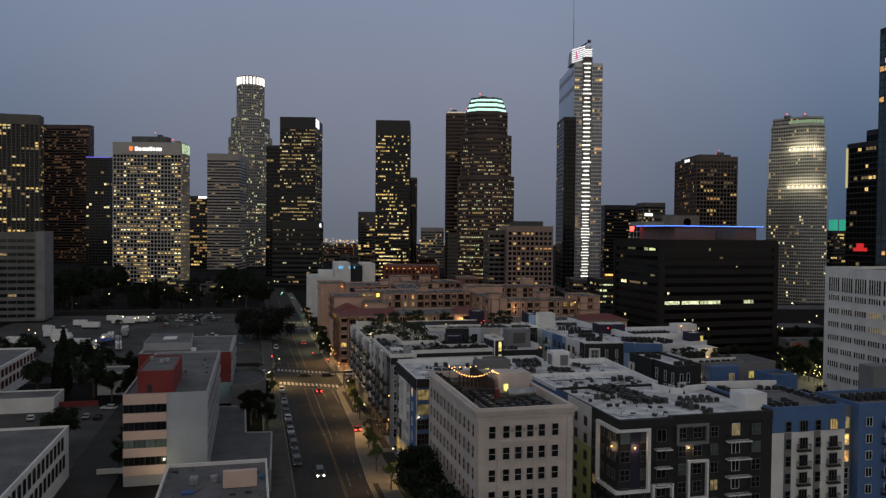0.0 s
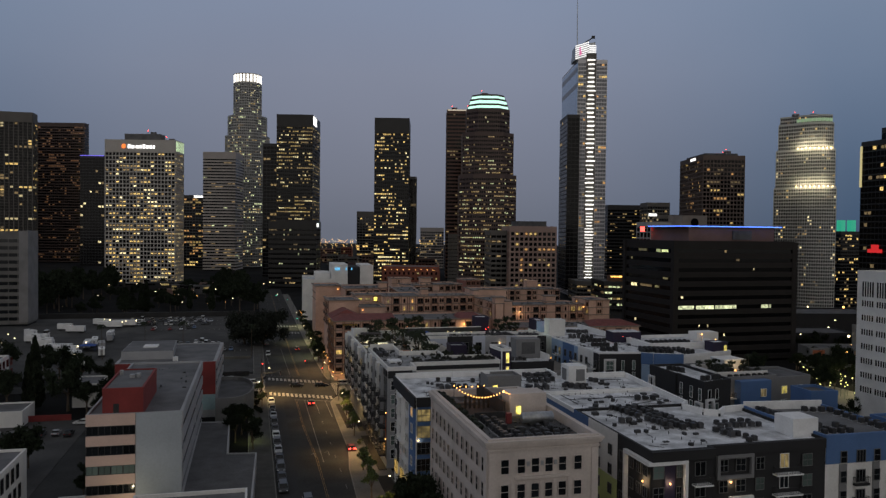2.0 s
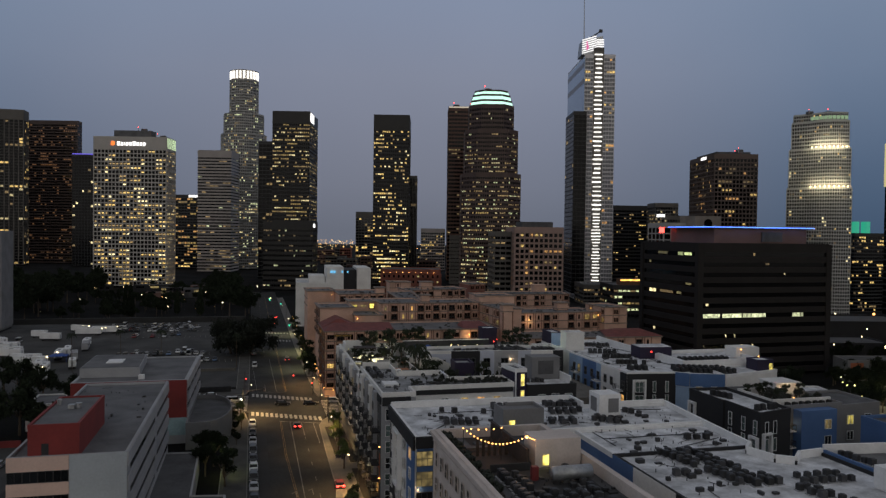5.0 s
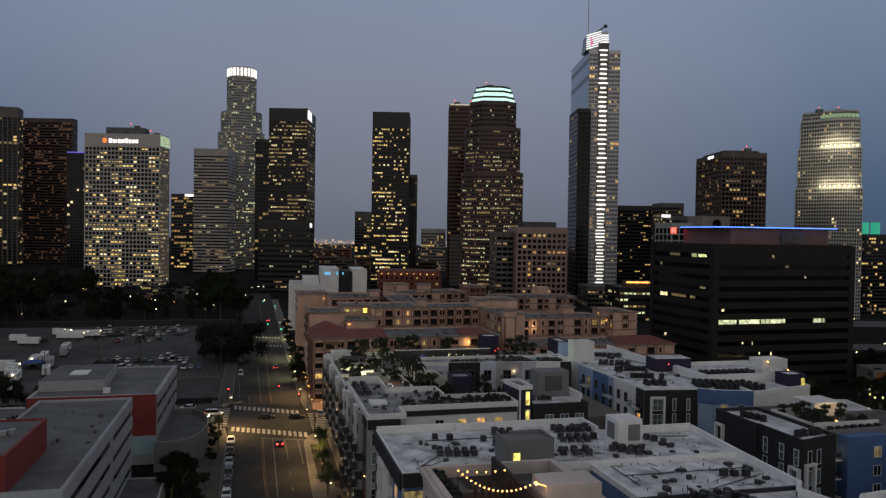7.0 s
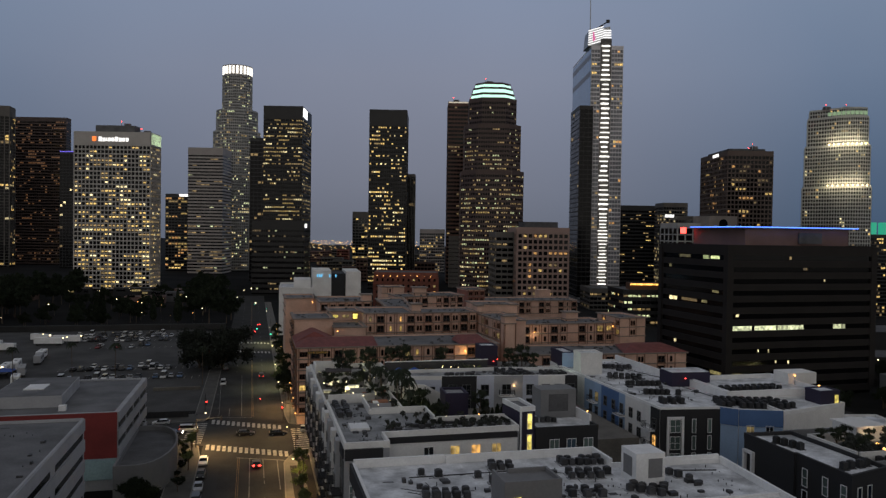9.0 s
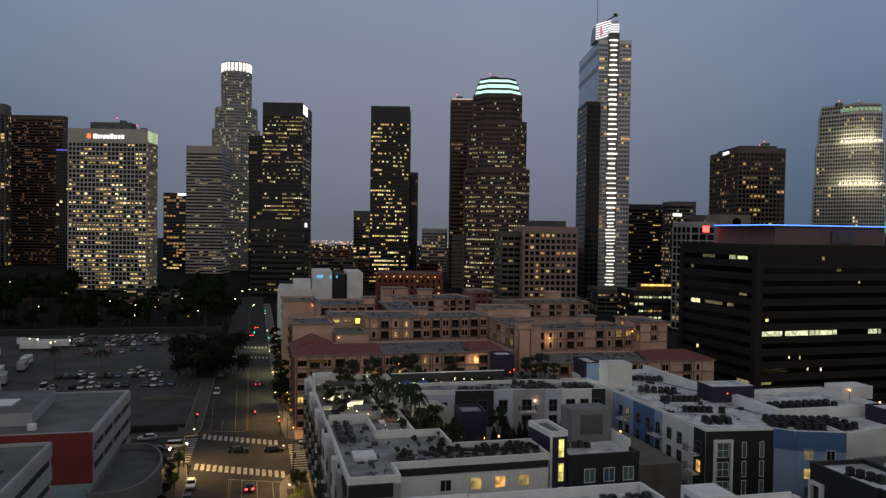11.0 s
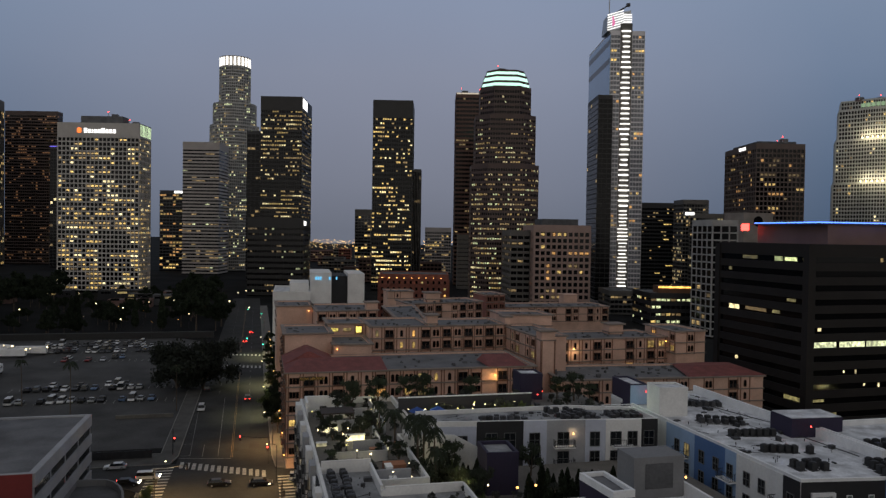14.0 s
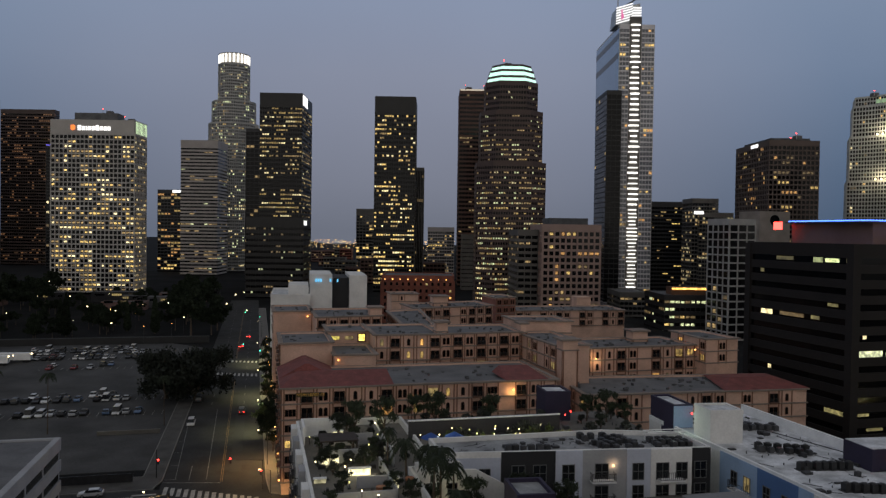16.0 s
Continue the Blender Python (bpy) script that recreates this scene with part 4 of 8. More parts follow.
rd = tower("skyscraper", "black glass tower with a red emblem and lit edge", [(rd_poly, -30, 116), ([(412, 406), (500, 406), (500, 440), (412, 440)], 116, 124)], 4, 3.2, dark_mul, glass_black, (0.2, 0.1), (0.9, 0.1), 0.06, [t_warm, t_dim], 3, seed=28, most=42)
part("red_emblem", Geo().box(408.2, 434, 40.5, 408.8, 446, 43).box(408.2, 437, 43, 408.8, 443, 46), glow("red_emblem_light", (1.0, 0.02, 0.02), 0.55, 0), rd, "glowing red emblem")
part("edge_light", Geo().box(408.2, 453, 85, 408.9, 454.4, 113), glow("edge_light", (1.0, 0.85, 0.4), 0.5, 0), rd, "pale lit corner strip")
tower("skyscraper", "tall blue glass tower", [([(320, 290), (400, 290), (400, 334), (320, 334)], -28, 160)], 4, 3.4, metal_dark, glass_blue, (0.2, 0.1), (0.6, 0.1), 0.06, [t_amber], 3, seed=29, most=11)
lo = tower("office_tower", "low grey office block with lit window bands", [(rect((-114, 470), 60, 18, 0, "R"), 0, 49)], 4.0, 4.5, paint("pale_grey_concrete", (0.15, 0.145, 0.14), 0.8), glass, (0.3, 0.1), (2.0, 0.3), 0.16, [t_amber, t_dim, t_dim], 3, seed=31, most=49)
part("end_wall", Geo().box(-118, 469.2, 0, -113.4, 489, 49.5), paint("end_wall_concrete", (0.22, 0.215, 0.22), 0.8), lo)
tower("office_tower", "mid-rise block with white grid frames", [([(276, 500), (292, 500), (292, 520), (276, 520)], -6, 60)], 4.2, 4.6, paint("white_frames", (0.4, 0.39, 0.38), 0.7), glass_black, (0.7, 0.4), (0.8, 0.4), 0.06, [t_dim, t_dim], 3, seed=32, most=42)
hall = tower("office_tower", "low dark hall with amber-lit roof line", [([(258, 535), (300, 526), (306, 560), (264, 569)], -8, 16)], 4.5, 3, metal_dark, glass_black, (0.3, 0.2), (2.4, 0.3), 0.3, [t_green, t_dim, t_warm], 2, seed=33, most=24)
hm, hn = wall_frame((258, 535), (300, 526))
part("amber_parapet", Geo().box(6, 6, 15.5, 28, 16, 19.9, hm), paint("hall_brown", (0.14, 0.07, 0.04), 0.8), hall)
for i in range(10):
    part("amber_lamp", Geo().box(6.2 + i * 2.18, 5.6, 18.6, 8.1 + i * 2.18, 5.95, 19.7, hm), glow("amber_band_light", (1.0, 0.5, 0.1), 2.6, 0.5), hall, "glowing amber wall lamp")
cb = Block("courthouse_block", "beige block with a round dark opening", "building", rect((332, 551), 22, 21, 0, "L"), -14, 66.5, paint("beige_render", (0.3, 0.26, 0.23), 0.85), roof_dark)
part("round_opening", Geo().tube((342.8, 550.95, 60.9), (342.8, 550.6, 60.9), 3.4, 3.4, 20), glass_black, cb.ob, "round dark opening")
for i in range(14):
    d = rng_far.uniform(850, 1500)
    a = radians(rng_far.uniform(4, 12.5))
    tower("low_rise_building", "low dark building far down the avenue", [(rect((d * math.sin(a), d * math.cos(a)), rng_far.uniform(18, 40), 20, -13, "L"), 0, rng_far.uniform(9, 24))], 4, 4, rng_far.choice((brick_red, fin_grey, office_plinth)), glass_black, (0.8, 0.2), (1.8, 0.2), 0.12, [t_dim, t_warm], 1.5, seed=60 + i, most=6)
# low brick and white blocks behind the peach apartments
br = tower("brick_building", "red brick block with small lamps along its cornice", [(rect((96, 560), 40, 30, -13, "L"), 0, 26)], 3.8, 3.4, brick_red, glass_black, (2.0, 0.4), (2.0, 0.4), 0.12, [lit_dim, lit_amber], 3, seed=34, most=21)
bl2 = Geo()
for i in range(9):
    q = Vector((97 + i * 4.2, 557.6 - i * 0.95, 23.8))
    bl2.ball(q, 0.26, 6)
part("cornice_lamps", bl2, bulb_warm, br, "row of small warm lamps")
wt = Block("white_hall", "white rendered hall with stepped roofs and a blue-lit sign", "building", rect((50.2, 474), 17, 40, -3, "R"), 0, 22.4, stucco_white, roof_white)
part("upper_block", Geo().prism(rect((50.2, 486), 9, 24, -3, "R"), 20, 25.6), stucco_white, wt.ob)
part("upper_block", Geo().prism(rect((60, 476.5), 9.6, 34, -3, "R"), 0, 31), stucco_white, wt.ob)
part("upper_block", Geo().prism(rect((75.4, 475.6), 7.8, 34, -3, "R"), 0, 30.6), stucco_white, wt.ob)
part("dark_recess", Geo().prism(rect((67.5, 477.6), 7.4, 30, -3, "R"), 0, 29.4), stucco_char, wt.ob)
tm, tl = wall_frame(*rect((75.4, 476.6), 30, 30, -3, "R")[:2])
for i in (0, 1, 2, 6, 9):
    part("sign_stroke", Geo().box(7.2 + i * 1.05, -1.5, 27.7, 7.8 + i * 1.05, -1.3, 29.1, tm), glow("blue_sign_light", (0.15, 0.6, 1.0), 1.0, 0), wt.ob, "glowing pale blue sign stroke")
# warning lights and plant on the tower roofs
for ob, x, y, z in ((union, -92, 786, 141), (union, -75, 780, 134.7), (usb, -3, 1145, 271.8), (t7, 205, 680, 176), (t7, 222, 694, 176), (wg, 322, 690, 216), (ma, 448, 665, 130.6), (ma, 462, 690, 130.6), (rt, 545, 690, 175), (rt, 562, 684, 175), (rt6, 222, 850, 190), (rt6, 240, 848, 190)):
    part("roof_mast", Geo().tube((x, y, z - 1), (x, y, z + 3.2), 0.3, 0.15, 6), metal_grey, ob)
    part("warning_light", Geo().ball((x, y, z + 3.4), 0.45, 6), red_light, ob, "small red warning light")
    part("roof_plant", Geo().box(x + 2, y + 2, z - 1, x + 7, y + 7, z + 2.2), roof_grey, ob)
# dark wooded blocks with a few low roofs between the parking lot and the towers
rl = random.Random(77)
for i in range(16):
    x, y = rl.uniform(-260, 0), rl.uniform(655, 730)
    w, d = rl.uniform(14, 34), rl.uniform(10, 18)
    low_block = Block("low_building", "low dark flat-roofed building among trees", "building", [(x, y), (x + w, y), (x + w, y + d), (x, y + d)], 0, rl.uniform(2.5, 6), rl.choice((office_plinth, stucco_char, roof_dark)), roof_dark, 0.4)
    for k in range(3):
        low_block.win(0, w * (k + 0.5) / 3, 3.2, w / 5, 1.6, metal_dark, lit_dim if rl.random() < 0.3 else glass_black, 2, 0)

# ---- near buildings ----
rng = random.Random(5)
# old white building with a roof deck
white = Block("old_office_building", "cream plastered six-storey building with a moulded cornice", "building", [(35, 115.5), (51.4, 115.5), (51.4, 149), (35, 149)], 0, 23.2, stucco_cream, roof_dark, 1.5, stucco_cream, 0.6)
cor = Geo()
for out, z0, z1 in ((0.6, 22.55, 22.95), (0.38, 22.1, 22.548), (0.2, 21.5, 21.75)):
    ring_wall(cor, white.poly, out, 0.1, z0, z1)
part("cornice", cor, stucco_cream, white.ob)
for z in (19.35, 15.85, 12.33, 8.82, 5.3, 1.8):
    for u in (2.4, 4.78, 6.84, 8.85, 10.87, 13.2):
        white.win(0, u, z, 1.25, 2.1, stucco_cream, pick_pane(rng, 0.0), 0, 1)
    for i in range(12):
        white.win(3, 1.9 + i * 2.7, z, 1.15, 2.1, stucco_cream, pick_pane(rng, 0.0), 0, 1)
for u in (3.6, 5.8, 7.85, 9.86, 12.05):
    white.panel(0, u - 0.3, u + 0.3, 0, 17.4, stucco_cream, 0.14, "pilaster")
white.panel(0, 3.8, 11.9, 17.5, 17.9, stucco_cream, 0.32, "sill_course")
for u in (5.8, 7.85, 9.86):
    white.panel(0, u - 0.2, u + 0.2, 19.3, 19.9, stucco_pale, 0.2, "medallion")
for k, a, b in ((0, 0.1, 1.1), (0, 15.3, 16.3), (3, 0.2, 1.0), (3, 32.3, 33.4)):
    white.panel(k, a, b, 0, 21.4, stucco_cream, 0.18, "corner_pier")
part("penthouse", Geo().box(44.4, 133.4, 21.7, 50.6, 137.6, 25.3), stucco_cream, white.ob)
black_felt = paint("black_felt", (0.03, 0.03, 0.031), 0.9)
part("roof_felt", Geo().box(38.4, 117.6, 21.73, 49.4, 132.5, 21.76), black_felt, white.ob)
part("curb_beam", Geo().box(39.4, 117.2, 21.76, 48.6, 117.6, 22.15), stucco_pale, white.ob)
hedge = Geo()
hr = random.Random(77)
for i in range(190):
    hedge.ball((hr.uniform(35.9, 36.9), hr.uniform(123.6, 148.0), hr.uniform(21.9, 23.0)), hr.uniform(0.28, 0.5), 5)
part("hedge", hedge, leaf_fig, white.ob, "dark clipped hedge along the parapet")
part("planter", Geo().box(35.7, 123.4, 21.7, 37.0, 148.2, 22.2), wood_deck, white.ob)
part("red_cabinet", Geo().box(42.2, 128.6, 21.76, 43.0, 129.3, 23.4), paint("red_cabinet_paint", (0.2, 0.03, 0.03), 0.5), white.ob)
part("deck", Geo().box(36.2, 133, 21.72, 43.4, 148, 21.95), wood_deck, white.ob)
part("deck_wall", Geo().box(38.2, 132.6, 21.7, 43.4, 132.9, 22.7), black_felt, white.ob)
part("side_wall", Geo().box(43.0, 133, 21.7, 43.4, 147.8, 24.3), wood_deck, white.ob)
for i in range(7):
    part("screen_slat", Geo().box(38.2 + i * 0.8, 138.9, 21.95, 38.6 + i * 0.8, 139.0, 24.2), wood_deck, white.ob)
part("deck_sofa", Geo().box(37.5, 141, 21.95, 42.0, 142, 22.5).box(37.5, 142, 21.95, 38.4, 146, 22.5).box(39.4, 143.2, 21.95, 41.0, 144.6, 22.3), roof_dark, white.ob)
part("duct", Geo().tube((44.2, 127.4, 22.9), (49.2, 127.4, 22.9), 0.85, 0.85, 14).box(45.6, 127.0, 21.7, 46.4, 127.8, 22.9), metal_grey, white.ob, "shiny sheet-metal duct", True)
part("lit_door", Geo().box(45.4, 133.3, 22.0, 46.2, 133.38, 23.3), lit_yellow, white.ob)

# charcoal apartment wing in front
ch = Block("apartment_building", "charcoal apartment block with white framed bays", "apartment building", [(59, 114.4), (69.2, 114.4), (69.2, 115.3), (89.3, 115.3), (89.3, 135.8), (84.9, 135.2), (82.4, 132.8), (80.4, 134.2), (79.2, 138.6), (81.4, 141), (59, 141)], 0, 20.5, stucco_char, roof_white, 0.5, stucco_char)
FL = [17.6 - 3.1 * i for i in range(6)]
ch.panel(0, 0, 10.2, 19.0, 20.45, stucco_char, 0.6, "fascia")
ch.panel(2, 0.1, 20.0, 19.0, 20.45, stucco_char, 0.3, "fascia")
ch.panel(0, 2.2, 3.9, 8.8, 18.5, stucco_purple, 0.16)
for u0, u1, z0, z1 in ((-0.7, 5.7, 18.5, 19.0), (-0.7, 5.7, 8.2, 8.7), (5.2, 5.7, 8.7, 18.5)):
    ch.panel(0, u0, u1, z0, z1, trim_white, 0.7, "window_surround")
for u0, u1, z0, z1 in ((19.6, 26.58, 18.5, 19.0), (19.6, 26.58, 8.2, 8.7), (19.6, 20.1, 8.7, 18.5)):
    ch.panel(10, u0, u1, z0, z1, trim_white, 0.7, "window_surround")
ch.surround(0, 6.2, 10.1, 0, 9.4, 0.4, 0.7, trim_white)
ch.surround(2, 3.2, 7.2, 5.9, 12.7, 0.4, 0.6, trim_white)
ch.surround(2, 1.0, 7.2, 15.4, 19.0, 0.5, 0.5, stucco_grey)
for j, z in enumerate(FL):
    for k, u, w in ((0, 1.2, 1.8), (0, 4.5, 0.9), (2, 2.2, 1.5), (2, 5.1, 1.7), (2, 8.4, 1.5), (2, 16.7, 1.8)):
        ch.win(k, u, z - 0.2, w, 1.9, frame_grey, pick_pane(rng, 0.05, glass_pale if rng.random() < 0.4 else glass), 1, 1, 0.18)
    ch.win(2, 12.7, z - 0.1, 1.6, 2.2, trim_white, pick_pane(rng, 0.15), 1, 0, 0.06)
    ch.win(0, 8.0, z - 0.1, 1.8, 2.1, frame_grey, pick_pane(rng, 0.1), 1, 0, 0.06)
    ch.balcony(2, 13.0, z - 1.9, 4.6, 1.2)
    if j:
        ch.balcony(0, 8.1, z + 0.9, 2.9, 1.2)
for k, u, z in ((0, 3.0, 15.7), (10, 24.9, 15.7), (2, 3.4, 14.9)):
    ch.sconce(k, u, z, 150)
ch.panel(10, 0.2, 6.2, 0, 20.45, stucco_blue, 0.14)
ch.panel(10, 6.2, 16.6, 13.2, 20.45, stucco_white, 0.14)
ch.panel(10, 6.2, 16.6, 0, 13.2, stucco_lime, 0.14)
for z in FL:
    for u in (7.4, 10.2, 14.4, 18.2, 21.4, 23.6, 25.5):
        ch.win(10, u, z - 0.2, 1.3, 1.7, frame_grey, pick_pane(rng, 0.08), 1, 0, 0.18)

part("lift_house", Geo().box(85.6, 118.0, 19.9, 90.2, 122.4, 22.9), trim_white, ch.ob)
mid = Block("apartment_building", "pale apartment wing with a wide white roof", "apartment building", [(59.4, 141.05), (81.6, 141.05), (82.6, 154.95), (59.4, 154.95)], 0, 20.3, stucco_blue, roof_white, 0.45, trim_white)
bw = Block("apartment_building", "blue and white apartment block with small balconies", "apartment building", [(89.3, 115.3), (104.6, 115.3), (104.6, 134.2), (89.35, 135.8)], 0, 20.9, stucco_white, roof_grey, 0.8, stucco_blue)
bw.panel(0, 0, 15.3, 16.4, 20.85, stucco_blue, 0.16)
bw.panel(0, 2.5, 3.9, 0, 16.3, stucco_grey, 0.15)
bw.panel(0, 8.7, 10.0, 0, 16.3, stucco_grey, 0.15)
for z in FL:
    for u in (3.2, 9.4):
        bw.win(0, u, z - 0.2, 1.2, 1.9, frame_grey, pick_pane(rng, 0.12), 0, 1, 0.2)
    for u in (6.4, 12.7):
        bw.win(0, u, z - 0.2, 1.7, 2.0, frame_grey, lit_warm if (z > 17 and u > 12) else pick_pane(rng, 0.05), 2, 0, 0.2)
        if z < 17:
            bw.balcony(0, u, z - 1.4, 2.6, 0.8, metal_dark)
gr = Block("apartment_building", "grey recessed bay of the apartment block", "apartment building", [(104.65, 117), (107.55, 117), (107.55, 126), (104.65, 126)], 0, 20.0, stucco_grey, roof_grey, 0.6)
for z in FL:
    gr.win(0, 1.3, z - 0.6, 2.0, 2.1, trim_white, lit_warm if z == FL[1] else pick_pane(rng, 0.35), 1, 1)
bl = Block("apartment_building", "bright blue apartment block with balconies", "apartment building", [(107.6, 115.3), (140, 115.3), (140, 126), (107.6, 126)], 0, 20.8, stucco_blue, roof_grey, 0.5)
part("upper_storey", Geo().box(121, 126.05, GROUND, 140, 130, 25.2), stucco_grey, bl.ob, "dark grey set-back upper storey")
for z in FL:
    for i, u in enumerate((2.2, 6.4, 10.4, 14.4, 18.4)):
        bl.win(0, u, z - 0.2, 1.4, 1.7, trim_white, pick_pane(rng, 0.08), 1, 0)
        if i % 2:
            bl.balcony(0, u, z - 1.2, 2.6, 1.0, metal_dark)

# street block with a white roof
st = Block("apartment_building", "white-roofed apartment block with charcoal fascia on the avenue", "apartment building", [(33.5, 155), (82.6, 155), (83.9, 169.3), (68, 170.2), (68, 176.8), (33.5, 176.8)], 0, 20.6, stucco_white, roof_white, 0.65, trim_white)
st.panel(0, 0, 9.2, 18.8, 20.55, stucco_char, 0.5, "fascia")
st.panel(5, 0, 21.8, 18.4, 20.55, stucco_char, 0.4, "fascia")
st.panel(5, 1.0, 6.0, 3.5, 18.6, stucco_char, 0.15)
st.panel(5, 15.8, 21.6, 3.5, 18.6, stucco_blue, 0.15)
st.panel(0, 0.2, 9.0, 3.5, 19.0, stucco_blue, 0.15)
st.surround(5, 6.6, 11.4, 9, 18.4, 0.5, 0.8, trim_white)
for z in FL[:5]:
    for u in (1.4, 4.6):
        st.win(0, u, z - 0.4, 2.6, 2.3, frame_grey, lit_dim if z > 13 else pick_pane(rng, 0.3), 2, 1, 0.2)
    for u in (3.4, 7.8, 10.2, 13.6, 18.8):
        st.win(5, u, z - 0.4, 1.5, 1.8, trim_white, pick_pane(rng, 0.15), 1, 0, 0.2)
st.sconce(0, 0.4, 12.5, 70)
for u in (1.6, 4.8):
    st.win(0, u, 2.0, 2.6, 2.8, metal_dark, lit_amber, 2, 1, 0.2)
for u in (3.0, 9.0, 14.6):
    st.win(5, u, 2.0, 2.8, 2.8, metal_dark, lit_warm if u < 10 else lit_dim, 2, 1, 0.2)
part("stair_box", Geo().box(47.6, 155.6, 19.9, 54.4, 160.4, 23.4), stucco_grey, st.ob)
part("stair_box_parapet", Geo().box(47.6, 155.6, 23.4, 54.4, 155.9, 23.9).box(47.6, 155.9, 23.4, 47.9, 160.4, 23.9).box(54.1, 155.9, 23.4, 54.4, 160.4, 23.9).box(49.5, 160.1, 23.4, 54.1, 160.4, 23.9), stucco_grey, st.ob)
part("lit_door", Geo().box(48.6, 155.5, 20.2, 49.5, 155.58, 22.1), lit_yellow, st.ob)
for x0, y0, x1, y1 in ((33.6, 176.3, 46.0, 176.74), (46.1, 176.0, 67.9, 176.4), (67.5, 170.3, 67.94, 175.9), (72.4, 169.3, 83.6, 169.7)):
    part("rear_parapet", Geo().box(x0, y0, 19.9, x1, y1, 21.1), trim_white, st.ob)
part("rear_parapet", Geo().box(0.05, -0.06, 19.8, 13.9, 0.36, 20.9, mid.face(1)[0]), trim_white, mid.ob)
for k in (4, 5, 6, 7, 8):
    pw, pn = ch.face(k)
    part("rear_parapet", Geo().box(0.02, -0.06, 19.8, pn - 0.02, 0.38, 21.1, pw), trim_white, ch.ob)
part("rear_parapet", Geo().box(0.1, -0.06, 20.0, 15.2, 0.36, 21.6, bw.face(2)[0]), trim_white, bw.ob)
part("rear_parapet", Geo().box(0.1, -0.06, 19.9, 14.3, 0.36, 20.9, st.face(1)[0]), trim_white, st.ob)
part("lift_house", Geo().box(67.2, 162.4, 19.9, 71.2, 166.4, 24.0), trim_white, st.ob)
part("louvre", Geo().box(68.9, 162.3, 20.9, 70.8, 162.38, 23.3), stucco_grey, st.ob)
part("louvre", Geo().box(67.1, 163.4, 20.9, 67.18, 165.6, 23.3), stucco_grey, st.ob)

# block with the planted roof and balconies on the avenue
pl = Block("apartment_building", "grey and white apartment block with planted roof terrace", "apartment building",
           [(33.4, 185.4), (40.0, 185.4), (40.0, 190.4), (61.8, 190.6), (61.8, 197.4), (49.8, 197.4), (49.8, 205), (40.2, 205), (40.2, 214.5), (33.4, 214.5)], 0, 20.9, stucco_pale, roof_mid, 0.7, stucco_white)
pl.panel(2, 0.4, 21.5, 19.1, 20.0, stucco_char, 0.3, "fascia")
pl.panel(2, 0.4, 21.5, 0, 19.0, stucco_white, 0.14)
pl.panel(0, 0.1, 5.6, 18.4, 20.0, stucco_char, 0.5, "fascia")
pl.panel(9, 0.2, 28.9, 0, 18.2, paint("slate_render", (0.09, 0.09, 0.095), 0.85), 0.1)
for z in FL:
    for i, u in enumerate((7.0, 11.2, 14.6, 18.0)):
        pl.win(2, u, z - 0.1, 1.6, 1.6, trim_white, (lit_amber if i == 2 else lit_warm) if (z > 17 and i > 0) else pick_pane(rng, 0.12), 1, 0, 0.2)
    for u in (1.7, 4.2):
        pl.win(0, u, z - 0.9, 1.9, 2.2, trim_white, glass_pale if rng.random() < 0.6 else glass, 1, 1)
    for u in (3, 9, 15, 21, 26.6):
        if z < 17:
            pl.balcony(9, u, z - 1.3, 3.4, 1.6, stucco_char)
        pl.win(9, u, z - 0.2, 2.2, 2.0, frame_grey, pick_pane(rng, 0.04), 1, 0)
    for u in (6, 12, 18, 24):
        pl.win(9, u, z - 0.2, 1.3, 1.6, frame_grey, pick_pane(rng, 0.04), 1, 0, 0.86)
for i, u in enumerate((6.0, 12.0, 18.0, 23.9)):
    pl.panel(9, u - 1.1, u + 1.1, 3.4, 20.2, (stucco_white, stucco_pale)[i % 2], 0.8, "bay")
pl.panel(9, 0, 4.8, 18.3, 20.0, stucco_char, 0.25, "fascia")
pl.panel(9, 20, 29.0, 18.6, 20.0, stucco_char, 0.25, "fascia")
pl.panel(9, 23.5, 28.5, 3.5, 9, paint("orange_panel", (0.4, 0.12, 0.05), 0.8), 0.16)
for u, z in ((6.1, 12.6), (13.5, 12.6), (18.4, 15.5), (18.4, 6.5), (28.8, 10.5), (28.8, 4.5), (24, 6)):
    pl.sconce(9, u, z, 30)
for u in (4.0, 13.0, 20.0, 26.4):
    pl.win(9, u, 1.9, 2.6, 2.8, metal_dark, lit_amber if u in (4.0, 26.4) else lit_dim, 2, 1, 0.14)
purple = Block("stair_tower", "dark purple stair tower with tall yellow-lit windows", "building", [(62.6, 192.5), (65.3, 192.7), (65.0, 199.4), (61.9, 199.3)], 0, 23.3, stucco_purple, roof_grey, 0.5, trim_white)
purple.panel(0, 0.0, 0.3, 11, 23.2, trim_white, 0.2, "white_fin")
for z in (20.9, 17.5, 14.1):
    purple.win(0, 1.7, z, 0.9, 2.6, trim_white, lit_yellow, 0, 1)
blk2 = Block("apartment_building", "charcoal apartment wing beside the purple stair tower", "apartment building", [(65.4, 192.4), (76.4, 192.4), (76.4, 207), (65.4, 207)], 0, 19.8, stucco_char, roof_white, 0.6, stucco_char)
for z in FL:
    for u, mat in ((3.2, glass_pale), (6.2, None), (9.2, glass_pale)):
        blk2.win(0, u, z - 0.8, 1.7, 2.0, trim_white, mat or glass_blue, 1, 0)
part("rear_parapet", Geo().box(76.0, 195, 19.2, 76.36, 206.8, 20.9), trim_white, blk2.ob)
part("plant_box", Geo().box(69.3, 200.4, 19.2, 75.9, 204.7, 24.2), stucco_grey, blk2.ob)
part("louvre", Geo().box(70.8, 200.3, 20.4, 74.4, 200.38, 23.4), roof_dark, blk2.ob)
